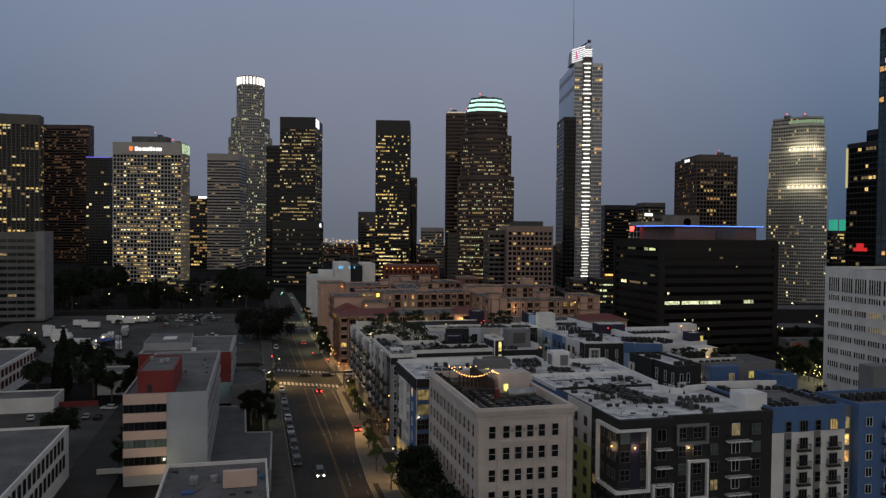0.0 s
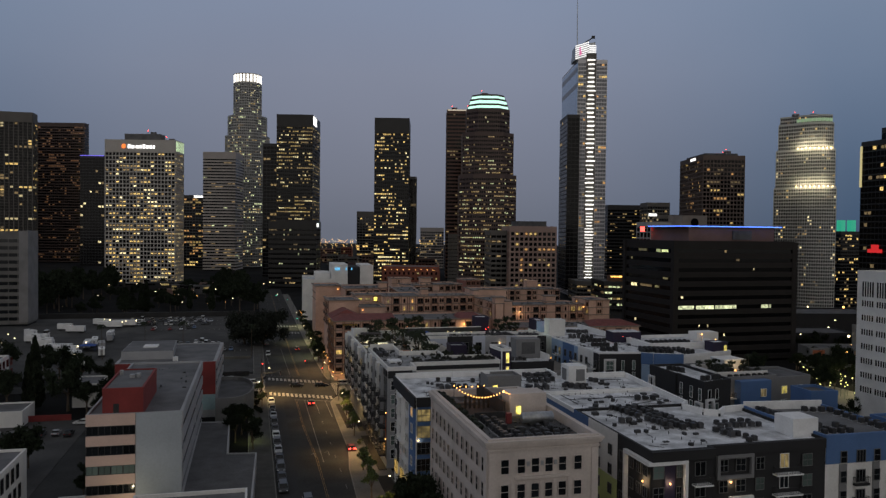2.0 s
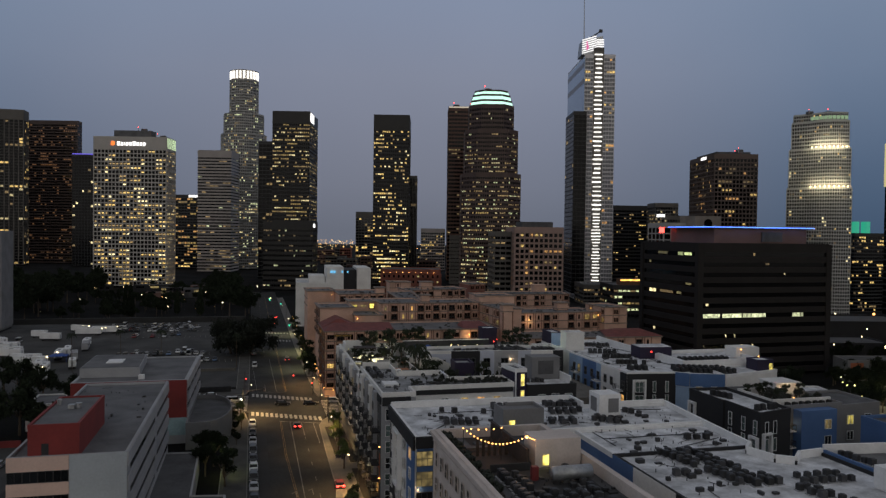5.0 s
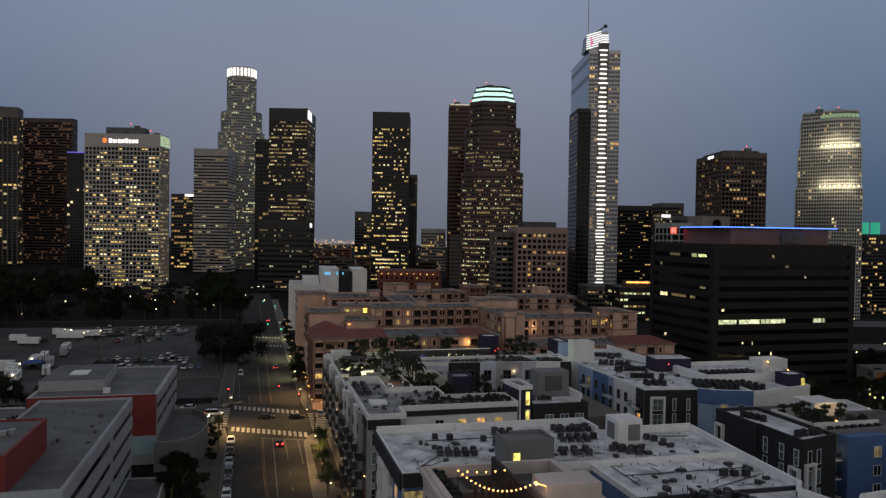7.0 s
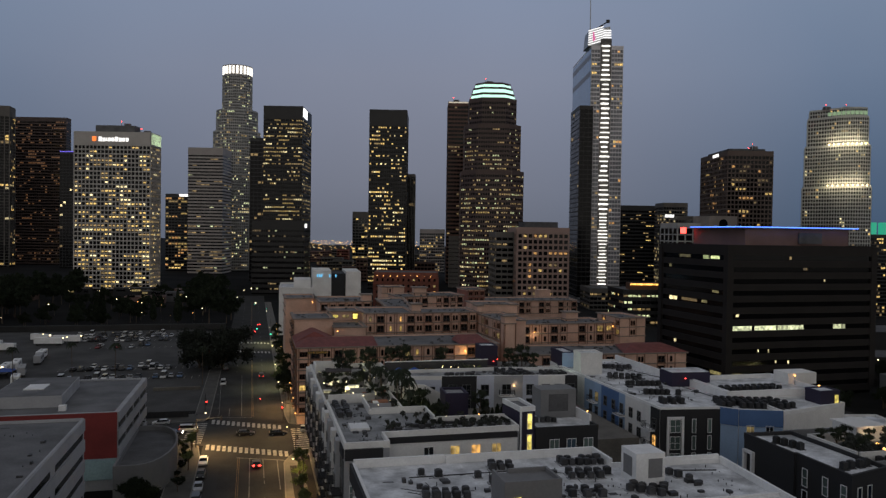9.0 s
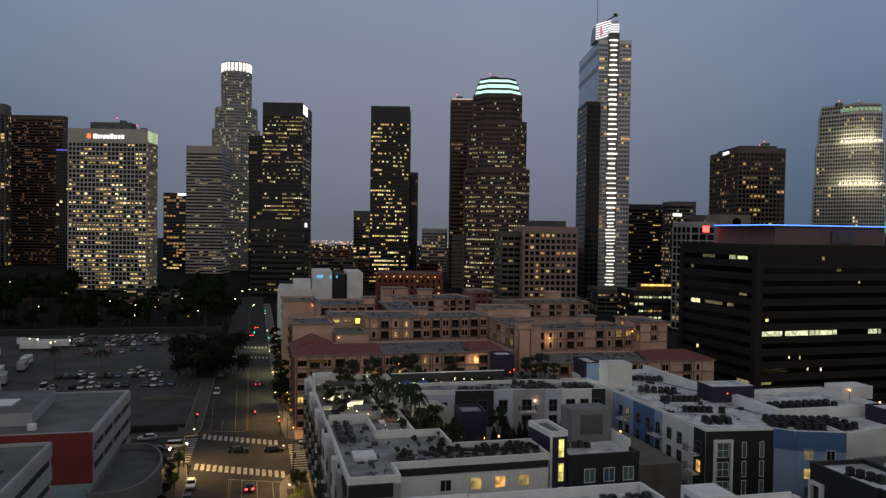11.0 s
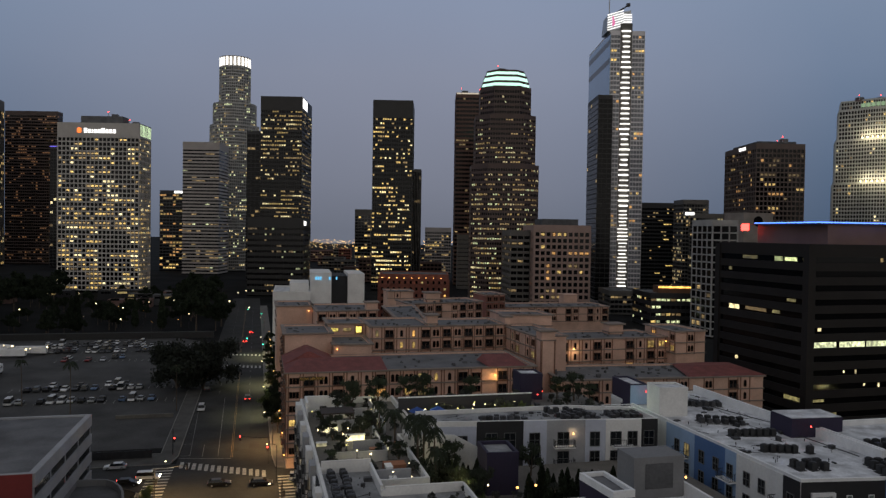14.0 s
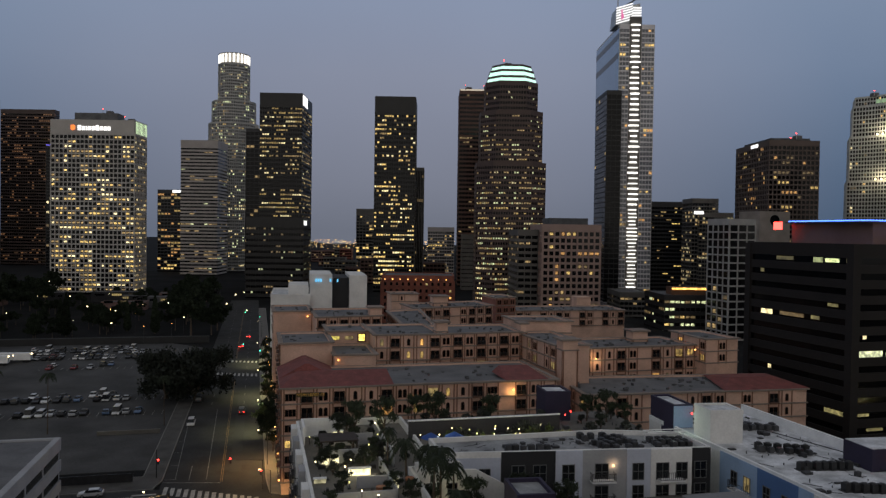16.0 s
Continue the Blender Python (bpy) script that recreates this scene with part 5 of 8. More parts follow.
for x0, y0, x1, y1, z1 in ((40.3, 204.6, 49.6, 204.9, 21.3), (49.4, 197.6, 49.7, 204.5, 21.3), (49.8, 197.0, 61.6, 197.3, 21.2), (33.8, 214, 40.0, 214.3, 21.8), (39.8, 205, 40.1, 213.9, 21.4)):
    part("terrace_wall", Geo().box(x0, y0, 20.1, x1, y1, z1), stucco_white, pl.ob)
part("roof_hatch", Geo().box(35.4, 194, 20.1, 38.4, 197.6, 20.7), trim_white, pl.ob)

# back wing with the white bays and roof garden
bk = Block("apartment_building", "white and grey apartment wing with rooftop condensers", "apartment building", [(51.8, 235.6), (60, 234.6), (90.0, 231.2), (90.0, 239.5), (78.6, 243), (51.8, 243)], 0, 20.6, stucco_pale, roof_mid, 0.7, stucco_white)
bk.panel(0, 0, 8.2, 0, 19.8, stucco_lilac, 0.1)
bk.win(0, 6.0, 17.4, 1.6, 1.9, frame_grey, glass, 1, 1)
for u0, u1, mat, o in ((0, 7.6, stucco_char, 0.1), (7.6, 11.4, stucco_lilac, 0.3), (11.4, 17.8, stucco_pale, 0.12), (17.8, 21.2, stucco_lilac, 0.3), (21.2, 27.2, stucco_white, 0.4), (27.2, 30.1, stucco_char, 0.1)):
    bk.panel(1, u0, u1, 0, 20.55, mat, o)
for z in (17.6, 14.5, 11.4, 8.3):
    for u, o, w in ((2.4, 0.1, 1.9), (5.4, 0.1, 1.9), (9.4, 0.3, 1.8), (14.2, 0.12, 2.0), (19.4, 0.3, 1.7), (22.9, 0.4, 1.9), (25.7, 0.4, 1.7), (28.6, 0.1, 1.8)):
        bk.win(1, u, z - 0.1, w, 2.4, frame_grey, pick_pane(rng, 0.03), 1, 1, o)
    bk.balcony(1, 14.2, z - 1.1, 3.4, 1.4)
    bk.balcony(1, 24.0, z - 1.1, 3.6, 1.6)
bk.sconce(1, 15.8, 18.4, 50)
annex = Block("apartment_annex", "small white courtyard annex with stepped parapet", "apartment building", [(47.9, 231.6), (53.9, 231.0), (54.2, 235), (48.2, 235.5)], 0, 19.6, stucco_white, roof_white, 0.4, stucco_white)
for z in (17.2, 14):
    annex.win(0, 4.4, z, 1.3, 1.6, frame_grey, glass, 1, 1)
slope = Geo()
slope.add([(53.9, 231.1, 14.2), (60.6, 229.6, 14.2), (60.6, 229.6, 16.9), (55.4, 230.8, 19.6), (53.9, 231.1, 19.6), (53.9, 231.5, 14.2), (60.6, 230.0, 14.2), (60.6, 230.0, 16.9), (55.4, 231.2, 19.6), (53.9, 231.5, 19.6)],
          [(0, 1, 2, 3, 4), (9, 8, 7, 6, 5), (0, 5, 6, 1), (1, 6, 7, 2), (2, 7, 8, 3), (3, 8, 9, 4), (4, 9, 5, 0)])
part("stair_wall", slope, stucco_white, annex.ob, "sloping white stair wall")
lift = Block("lift_house", "white rendered lift house on the roof", "building", [(92.6, 235.4), (97.6, 234.8), (98.0, 239.6), (92.9, 240.2)], 15, 24.7, stucco_white, roof_white, 0.3, stucco_white)
ps = Block("stair_tower", "dark purple stair house in the courtyard", "building", [(56.9, 219.0), (61.4, 218.6), (61.8, 224.6), (57.3, 225)], 0, 20.2, stucco_purple, roof_mid, 0.5, stucco_purple)
ps2 = Block("stair_tower", "dark purple stair house on the roof edge", "building", [(75.8, 258.6), (80.2, 258.0), (80.5, 263.2), (76.1, 263.8)], 0, 23.3, stucco_purple, roof_white, 0.3, stucco_purple)
ps3 = Block("stair_tower", "purple and blue stair house with a red lamp", "building", [(91.9, 244.5), (95.2, 244.3), (95.4, 252.1), (92.2, 252.2)], 15, 23.5, stucco_purple, roof_white, 0.3, stucco_purple)
ps3.panel(0, 0.02, 3.28, 19.8, 23.3, stucco_sky, 0.1)
garden = Block("roof_garden_block", "white terraced roof garden with plants and lanterns", "building", [(34, 214.6), (47.8, 214.6), (47.8, 236), (51.6, 236), (51.6, 264), (34, 264)], 0, 18.8, paint("slate_render", (0.09, 0.09, 0.095), 0.85), concrete, 1.1, stucco_white)
for x0, y0, x1, y1, z1 in ((36.5, 226, 44, 226.3, 19.3), (40, 232, 43.9, 232.3, 19.2), (44, 226.4, 44.3, 240, 19.3), (36, 243, 43, 243.3, 19.6), (46, 240, 46.3, 258, 19.6), (36, 252, 45, 252.3, 19.4), (38.5, 218, 46, 218.3, 19.0)):
    part("terrace_wall", Geo().box(x0, y0, 17.7, x1, y1, z1), stucco_pale, garden.ob)
part("canopy", Geo().box(36.5, 246, 19.9, 42, 250.5, 20.1).box(36.6, 246.1, 17.7, 36.8, 246.3, 19.9).box(41.7, 246.1, 17.7, 41.9, 246.3, 19.9).box(36.6, 250.2, 17.7, 36.8, 250.4, 19.9).box(41.7, 250.2, 17.7, 41.9, 250.4, 19.9), wood_deck, garden.ob)
terracotta = paint("terracotta", (0.35, 0.15, 0.08), 0.85)
for x0, y0, x1, y1 in ((43, 221, 46, 223), (37, 222, 40, 224)):
    part("planter", Geo().box(x0, y0, 17.7, x1, y1, 18.65), terracotta, garden.ob, "terracotta planter")
panel_glow = room("lantern_box", (1.0, 0.9, 0.52), 0.9)
for x, y, z, w, h in ((37.6, 241.9, 17.9, 2.3, 1.0), (41.0, 236.9, 17.8, 2.9, 0.9), (35.6, 234.8, 17.8, 1.5, 0.5), (40.2, 257.3, 18.0, 1.6, 0.45), (39.8, 255.0, 17.9, 1.7, 0.35), (46.4, 246.0, 17.9, 1.2, 0.9), (44.6, 230.6, 17.9, 1.1, 1.3)):
    part("lit_panel", Geo().box(x - w / 2, y, z, x + w / 2, y + 0.4, z + h), panel_glow, garden.ob, "glowing lantern panel")
    part("panel_hood", Geo().box(x - w / 2 - 0.1, y - 0.1, z + h, x + w / 2 + 0.1, y + 0.55, z + h + 0.14), trim_white, garden.ob)
part("corner_wall", Geo().box(34.4, 257.6, 17.7, 40.4, 257.95, 20.6).box(34.4, 252.6, 17.7, 34.75, 257.6, 20.6), trim_white, garden.ob)
part("terrace_stair", Geo().box(43.0, 214.7, 17.7, 44.0, 220, 18.2).box(43.0, 220, 17.7, 44.0, 222, 18.7), trim_white, garden.ob)
for x, y, h in ((42.6, 229.2, 1.1), (46.9, 232.4, 0.9)):
    part("plant_pot", Geo().tube((x, y, 17.7), (x, y, 17.7 + h), 0.42, 0.62, 12), terracotta, garden.ob, "tapered terracotta pot")
# the avenue side: pale bays with dark balconies between them
for i, u in enumerate((2.0, 9.4, 16.8, 24.2, 31.6, 39.0, 46.4)):
    garden.panel(5, u - 1.5, u + 1.5, 3.4, 18.4, (stucco_white, stucco_pale)[i % 2], 0.9, "bay")
    for z in (15.4, 12.3, 9.2, 6.1):
        garden.win(5, u, z, 1.5, 1.8, frame_grey, pick_pane(rng, 0.06), 1, 0, 0.96)
        if i < 6:
            garden.balcony(5, u + 3.7, z - 1.2, 3.6, 1.3, stucco_char)
    if i in (1, 3, 4, 6):
        garden.sconce(5, u + 1.7, 11.0, 22)
        garden.sconce(5, u + 1.7, 4.8, 22)
for z in (15.4, 12.3, 9.2, 6.1):
    for u in (5.7, 13.1, 20.5, 27.9, 35.3, 42.7):
        garden.win(5, u, z - 0.1, 1.9, 2.1, frame_grey, pick_pane(rng, 0.05), 1, 0)
court = single("courtyard_deck", Geo().box(47.9, 203, GROUND, 89.8, 231, 14.2), concrete, "raised planted courtyard deck between apartment wings", "courtyard", kind="structure")
screen = thing("roof_screen_wall", "long dark screen wall with white coping", "wall", (63, 252, 18.2), kind="structure")
part("screen", Geo().box(50.6, 252.0, 18.2, 75.7, 252.3, 20.85), paint("dark_screen", (0.04, 0.04, 0.046), 0.8), screen)
part("coping", Geo().box(50.5, 251.9, 20.85, 75.75, 252.4, 21.0), trim_white, screen)
for x in (52.6, 56.2):
    parasol = thing("parasol", "closed-sided blue canvas parasol on the terrace", "parasol", (x, 245.4, 18.2), "terrace parasols")
    part("pole", Geo().tube((x, 245.4, 18.2), (x, 245.4, 20.7), 0.05, 0.05, 6), metal_dark, parasol)
    part("canopy", Geo().prism(ring((x, 245.4), 1.5, 8), 20.0, 20.75, top=ring((x, 245.4), 0.12, 8)), paint("blue_canvas", (0.03, 0.09, 0.34), 0.8), parasol, "blue canvas canopy")
podium = single("podium_terrace", Geo().box(51.7, 243.2, GROUND, 89.9, 264, 18.2), concrete, "pool terrace with lights behind the roof parapet", "terrace", kind="structure")

# east wing
ew = Block("apartment_building", "apartment wing in blue, white and charcoal bays", "apartment building", [(92.7, 200.8), (104.2, 199.4), (106.4, 197.0), (113.8, 194.5), (114.5, 206), (110.6, 206.2), (109.8, 252.2), (92, 252.2)], 0, 20.1, stucco_white, roof_white, 0.4, trim_white)
for u0, u1, mat in ((20, 28.2, stucco_sky), (28.2, 36.0, stucco_blue), (36.0, 38.6, stucco_sky), (38.6, 48.3, stucco_white), (48.3, 51.35, stucco_char)):
    ew.panel(7, u0, u1, 0, 19.7, mat, 0.16)
ew.panel(0, 0, 11.55, 0, 19.7, stucco_char, 0.2)
part("rear_parapet", Geo().box(0.1, -0.06, 19.6, 45.8, 0.4, 21.2, ew.face(5)[0]), trim_white, ew.ob)
ew.surround(0, 1.2, 4.4, 6, 18.4, 0.4, 0.6, trim_white)
ew.panel(1, 0, 3.2, 17.0, 20.05, stucco_blue, 0.25, "fascia")
ew.panel(1, 0, 3.2, 0, 16.9, stucco_sky, 0.16)
ew.panel(2, 0, 7.75, 17.0, 20.05, stucco_blue, 0.25, "fascia")
ew.panel(2, 0, 7.7, 0, 16.9, stucco_sky, 0.16)
for z in FL:
    for u in (23.4, 26.2, 30.2, 33.8, 37.2, 41.0, 44.2, 49.8):
        ew.win(7, u, z - 0.8, 1.4, 2.0, frame_grey, lit_amber if (u == 49.8 and 13 < z < 15) else pick_pane(rng, 0.05), 1, 1, 0.2)
    for u in (25, 37, 48.4):
        ew.balcony(7, u, z - 2.0, 3.2, 1.3)
    ew.win(0, 2.8, z - 0.9, 2.0, 2.4, trim_white, glass_pale, 1, 1, 0.3)
    for u in (6.4, 9.4):
        ew.win(0, u, z - 0.9, 0.8, 2.6, trim_white, glass_pale, 0, 0, 0.3)
    for u in (2.0, 5.4):
        ew.win(2, u, z - 1.2, 1.4, 1.7, trim_white, lit_dim if z > 17 and u < 3 else pick_pane(rng, 0.12), 1, 0, 0.2)
part("stair_box", Geo().prism([(105.9, 219.2), (114.6, 218.6), (115.0, 224), (106.2, 224.6)], 0, 22.7), stucco_purple, ew.ob, "dark purple stair box")
part("stair_box_roof", Geo().prism([(106.05, 219.35), (114.45, 218.75), (114.85, 223.85), (106.35, 224.45)], 22.7, 22.8), roof_white, ew.ob)
ww = Block("apartment_building", "white-walled rear wing with rooftop condensers", "apartment building", [(113.95, 194.55), (131, 199.0), (131, 206.0), (114.6, 206.0)], 0, 19.9, stucco_white, roof_white, 0.4, trim_white)
sb2 = Block("stair_tower", "dark purple stair house with a lit side door", "building", [(126.0, 199.6), (130.7, 199.9), (130.6, 204.0), (126.0, 203.8)], 0, 22.1, stucco_purple, roof_white, 0.25, stucco_purple)
sb2.panel(0, 3.4, 4.3, 19.5, 21.2, lit_yellow, 0.08, "lit_door")
ex = Block("apartment_building", "charcoal apartment wing with tall narrow windows", "apartment building", [(97.6, 160.4), (105.8, 162.8), (105.6, 182.2), (97.2, 182.6), (97.2, 171), (97.6, 171)], 0, 20.0, stucco_char, roof_white, 0.6, stucco_char)
ex.surround(0, 0.4, 2.8, 6, 16.2, 0.4, 0.6, trim_white)
ex.surround(3, 0.4, 2.8, 8, 17.6, 0.4, 0.6, trim_white)
ex.surround(5, 8.0, 10.4, 6, 15.4, 0.4, 0.6, trim_white)
for z in FL:
    for u in (1.6, 3.9):
        ex.win(0, u, z - 0.6, 1.0, 2.4, trim_white, glass_pale if rng.random() < 0.5 else glass, 0, 0)
    for u in (1.6, 5.4, 8.6, 10.8):
        ex.win(4, u, z - 0.6, 1.1, 2.6, trim_white, glass_pale if rng.random() < 0.5 else glass, 0, 1)
    for u in (2.0, 6.0, 9.4):
        ex.win(5, u, z - 0.6, 1.1, 2.6, trim_white, glass_pale if rng.random() < 0.5 else glass, 0, 1)
eb = Block("apartment_building", "grey apartment bay with a wall lamp and roof terrace", "apartment building", [(105.9, 166.0), (120.6, 166.8), (120.6, 184), (105.7, 184)], 0, 19.6, stucco_grey, roof_grey, 0.9)
eb.panel(0, 3.2, 11.4, 0, 18.9, stucco_blue, 2.2, "blue_bay")
for z in FL[:5]:
    eb.win(0, 9.2, z - 1.4, 1.6, 1.8, trim_white, pick_pane(rng, 0.08), 1, 0, 2.32)
    eb.win(0, 1.4, z - 1.4, 1.2, 2.0, trim_white, pick_pane(rng, 0.2), 1, 0)
    eb.balcony(0, 1.5, z - 2.5, 2.6, 1.4)
eb.sconce(0, 1.8, 16.2, 40)
for x0, y0, x1, y1, z1 in ((106.4, 168.4, 119.4, 168.7, 20.3), (106.0, 168.8, 106.3, 178.6, 20.3), (106.0, 178.7, 113.6, 179.0, 20.3)):
    part("terrace_wall", Geo().box(x0, y0, 18.6, x1, y1, z1), stucco_white, eb.ob)
part("terrace_pavilion", Geo().box(114.6, 178.2, 18.6, 120.4, 183.4, 21.0).box(114.3, 177.9, 21.0, 120.5, 183.7, 21.25), stucco_white, eb.ob)
eb2 = Block("apartment_building", "dark grey recessed apartment bay with one lit window", "apartment building", [(120.7, 167.2), (131, 168.4), (131, 180), (120.7, 180)], 0, 18.9, stucco_grey, roof_dark, 0.5)
for z in FL[:5]:
    eb2.win(0, 2.4, z - 1.7, 1.7, 1.8, trim_white, lit_yellow if z > 17 else pick_pane(rng, 0.08), 1, 0)
    eb2.win(0, 7.0, z - 1.7, 1.7, 1.8, trim_white, pick_pane(rng, 0.08), 1, 0)
eg = Block("apartment_building", "blue and charcoal low apartment bay facing the courtyard", "apartment building", [(120.2, 155.2), (126.4, 154.5), (126.4, 161.6), (120.2, 161.6)], 0, 18.2, stucco_blue, roof_dark, 0.6)
for z in (13.4, 10.2):
    for u in (1.8, 4.4):
        eg.win(0, u, z, 1.7, 1.7, trim_white, pick_pane(rng, 0.1), 1, 0, 0.16)
rear_roof = Block("apartment_building", "long white-coped roof of the rear apartment wing", "apartment building", [(110.7, 206.1), (132, 206.1), (132, 222), (110.7, 222)], 0, 21.3, stucco_white, roof_white, 0.9, trim_white)
part("lift_house", Geo().box(130.2, 214, 20.4, 137.2, 218.6, 22.8), stucco_white, rear_roof.ob)
infill = single("podium_roof", Geo().box(105.9, 184.2, GROUND, 131, 194.3, 12.0), roof_dark, "dark podium roof between the apartment wings", "roof", kind="structure")
east_court = single("garden_court", Geo().box(181, 203, -0.1, 205, 246, 0.02), concrete, "paved court lit by small garden lights", "courtyard", kind="structure")
east_hall = Block("low_white_building", "low white flat-roofed hall behind dark trees", "building", [(150, 226), (171, 222), (174, 236), (153, 240)], 0, 7, stucco_white, roof_white, 0.5)
east_shop = Block("low_white_building", "pale low-rise building with an orange doorway", "building", [(207, 214), (225, 211), (227, 224), (209, 227)], 0, 6, stucco_cream, roof_white, 0.5)

mall = Block("low_white_building", "long low white hall with dark bays and orange panels", "building", [(224, 279), (246, 275), (249, 286), (227, 290)], 0, 6.0, stucco_grey, roof_dark, 0.5)
mall.panel(0, 1.0, 6.0, 0.3, 5.0, paint("orange_panel", (0.4, 0.2, 0.06), 0.8), 0.12)
for u in (10.2, 14.6):
    mall.panel(0, u, u + 3.6, 0.1, 5.0, glass_black, 0.1, "bay_opening")
mall.panel(0, 18.6, 22.0, 0.3, 4.6, paint("orange_panel_dim", (0.4, 0.22, 0.08), 0.8), 0.12)
depot = Block("low_grey_building", "grey flat-roofed depot among dark trees", "building", [(246, 318), (276, 312), (281, 333), (251, 339)], 0, 6.5, stucco_char, roof_dark, 0.6)
tall_annex = Block("low_grey_building", "small grey block with a lamp-lit wall", "building", [(262, 292), (272, 290), (275, 300), (265, 302)], 0, 12, stucco_grey, roof_dark, 0.6)
deck_park = Block("parking_structure", "pale open-topped parking deck with parked cars", "parking structure", [(270, 347), (318, 337), (326, 368), (277, 378)], 0, 12, stucco_char, roof_dark, 0.8)

# ---- peach apartments beyond the cross street ----
peach_trim = paint("peach_trim", (0.25, 0.2, 0.17), 0.85)


def peach(label, poly, z0, z1, faces, lit=0.14, pattern="PBSSBP", storeys=2, roof=None, slot=3.3, clutter=True):
    """A stucco wing: overhanging cap, floor courses, rust pilasters, arched windows (P pair, S single), balcony bays (B), blank panels (N)."""
    b = Block("peach_apartment_wing", label, "apartment building", poly, z0, z1, stucco_peach, roof or roof_grey, 0.45, stucco_peach, 0.5)
    part("roof_cap", ring_wall(Geo(), poly, 0.55, 0.45, z1 - 0.32, z1 + 0.06), peach_trim, b.ob)
    if clutter:
        g = Geo()
        x0, x1 = min(p[0] for p in poly) + 1.5, max(p[0] for p in poly) - 1.5
        y0, y1 = min(p[1] for p in poly) + 4, max(p[1] for p in poly) - 4
        for i in range(int((x1 - x0) * max(0, y1 - y0) / 14)):
            x, y = rng.uniform(x0, x1), rng.uniform(y0, y1)
            w, d = rng.uniform(0.25, 1.1), rng.uniform(0.25, 0.8)
            g.box(x - w / 2, y - d / 2, z1 - 0.5, x + w / 2, y + d / 2, z1 - 0.45 + rng.uniform(0.1, 0.7))
        if g.v:
            part("roof_clutter", g, roof_dark, b.ob)["kind"] = "stuff"
    for k in faces:
        m, n = b.face(k)
        for j in range(storeys):
            part("floor_course", Geo().box(-0.25, -0.3, z1 - 3.45 - 3.1 * j, n + 0.25, -0.045, z1 - 3.15 - 3.1 * j, m), peach_trim, b.ob)
        bays = max(1, round(n / slot))
        w = n / bays
        bottom = max(z0, z1 - 0.5 - 3.1 * storeys)
        for i in range(bays):
            u, kind = (i + 0.5) * w, pattern[i % len(pattern)]
            if kind == "N":
                continue
            for s in (-1, 1):
                part("pilaster", Geo().box(u + s * 1.28 - 0.12, -0.15, bottom, u + s * 1.28 + 0.12, -0.045, z1 - 0.34, m), stucco_rust, b.ob)
            for j in range(storeys):
                z = z1 - 1.95 - 3.1 * j
                mat = pick_pane(rng, lit, glass_black)
                if kind == "B":
                    b.win(k, u, z - 0.1, 2.2, 2.1, stucco_rust, mat, 1, 0, 0.03)
                    b.balcony(k, u, z - 1.15, 2.3, 0.8, stucco_rust)
                elif kind == "W":
                    b.win(k, u, z, 2.2, 1.5, stucco_rust, mat, 2, 0, 0.03)
                else:
                    for s in ((-0.5, 0.5) if kind == "P" else (0,)):
                        piece("window", arch_mesh(0.85, 1.8, stucco_rust, mat), m @ Matrix.Translation((u + s, -0.03, z)), b.ob)
    return b


def pot(label, x0, y0, x1, y1, z0, z1):
    """A small square roof tower with a wide flat cap."""
    poly = [(x0, y0), (x1, y0), (x1, y1), (x0, y1)]
    b = Block("roof_tower", label, "tower", poly, z0, z1, stucco_peach, roof_grey, 0.2, stucco_peach, 0.3)
    part("roof_cap", Geo().prism(offset(poly, -0.6), z1 - 0.3, z1 + 0.15), peach_trim, b.ob)
    for k in range(4):
        m, n = b.face(k)
        part("floor_course", Geo().box(-0.2, -0.25, z1 - 2.6, n + 0.2, -0.045, z1 - 2.3, m), peach_trim, b.ob)
        for u in (0.15, n - 0.15):
            part("pilaster", Geo().box(u - 0.12, -0.14, z0, u + 0.12, -0.045, z1 - 2.6, m), stucco_rust, b.ob)


def tiled(b, poly, z, h, mat=tile_red, top=None):
    part("tiled_roof", Geo().prism(poly, z, z + h, top=top or inset(poly, 0.6)), mat, b.ob, "weathered red clay tile roof")


m1 = peach("peach stucco apartment wing with red tiled roof ends", [(32.5, 289.2), (90.4, 289.2), (90.4, 312), (32.5, 312)], 0, 19.2, (0, 3), 0.12, "WBPBSSBPPBSSBWNBP", 6)
tiled(m1, [(32.0, 288.8), (54.8, 288.8), (54.8, 298.6), (32.0, 298.6)], 19.27, 1.5, top=[(36, 298.2), (54.8, 298.2), (54.8, 298.6), (36, 298.6)])
tiled(m1, [(32.0, 298.7), (44, 298.7), (44, 312.4), (32.0, 312.4)], 19.27, 2.6, top=[(37.6, 301), (38.4, 301), (38.4, 312), (37.6, 312)])
tiled(m1, [(78.8, 288.8), (88.4, 288.8), (88.4, 299), (78.8, 299)], 19.27, 1.4, top=[(80.4, 298.6), (87, 298.6), (87, 299), (80.4, 299)])
m1b = peach("peach stucco apartment wing along the side street", [(97, 288.6), (151, 286.4), (153, 304), (99, 309)], 0, 15.6, (0, 3), 0.1, "PNBSNWNSBPN", 2)
tiled(m1b, [(130, 287.0), (151.6, 286.0), (153.4, 303), (136, 305)], 15.67, 1.5, top=[(136, 294), (147, 293.4), (148, 297), (139, 298)])
peach("peach apartment wing with balconies behind the red roof", [(55.5, 319.6), (72, 318.8), (72, 340), (55.5, 340)], 0, 25.3, (0,), 0.12, "SBSSBS", 3)
peach("peach apartment wing with balconies behind the red roof", [(72.1, 320.8), (93.8, 322), (93.8, 338), (72.1, 338)], 0, 25.1, (0,), 0.12, "PBPBPB", 3)
pot("square peach roof tower with a flat cap", 71.4, 322, 74.3, 325, 20, 27.9)
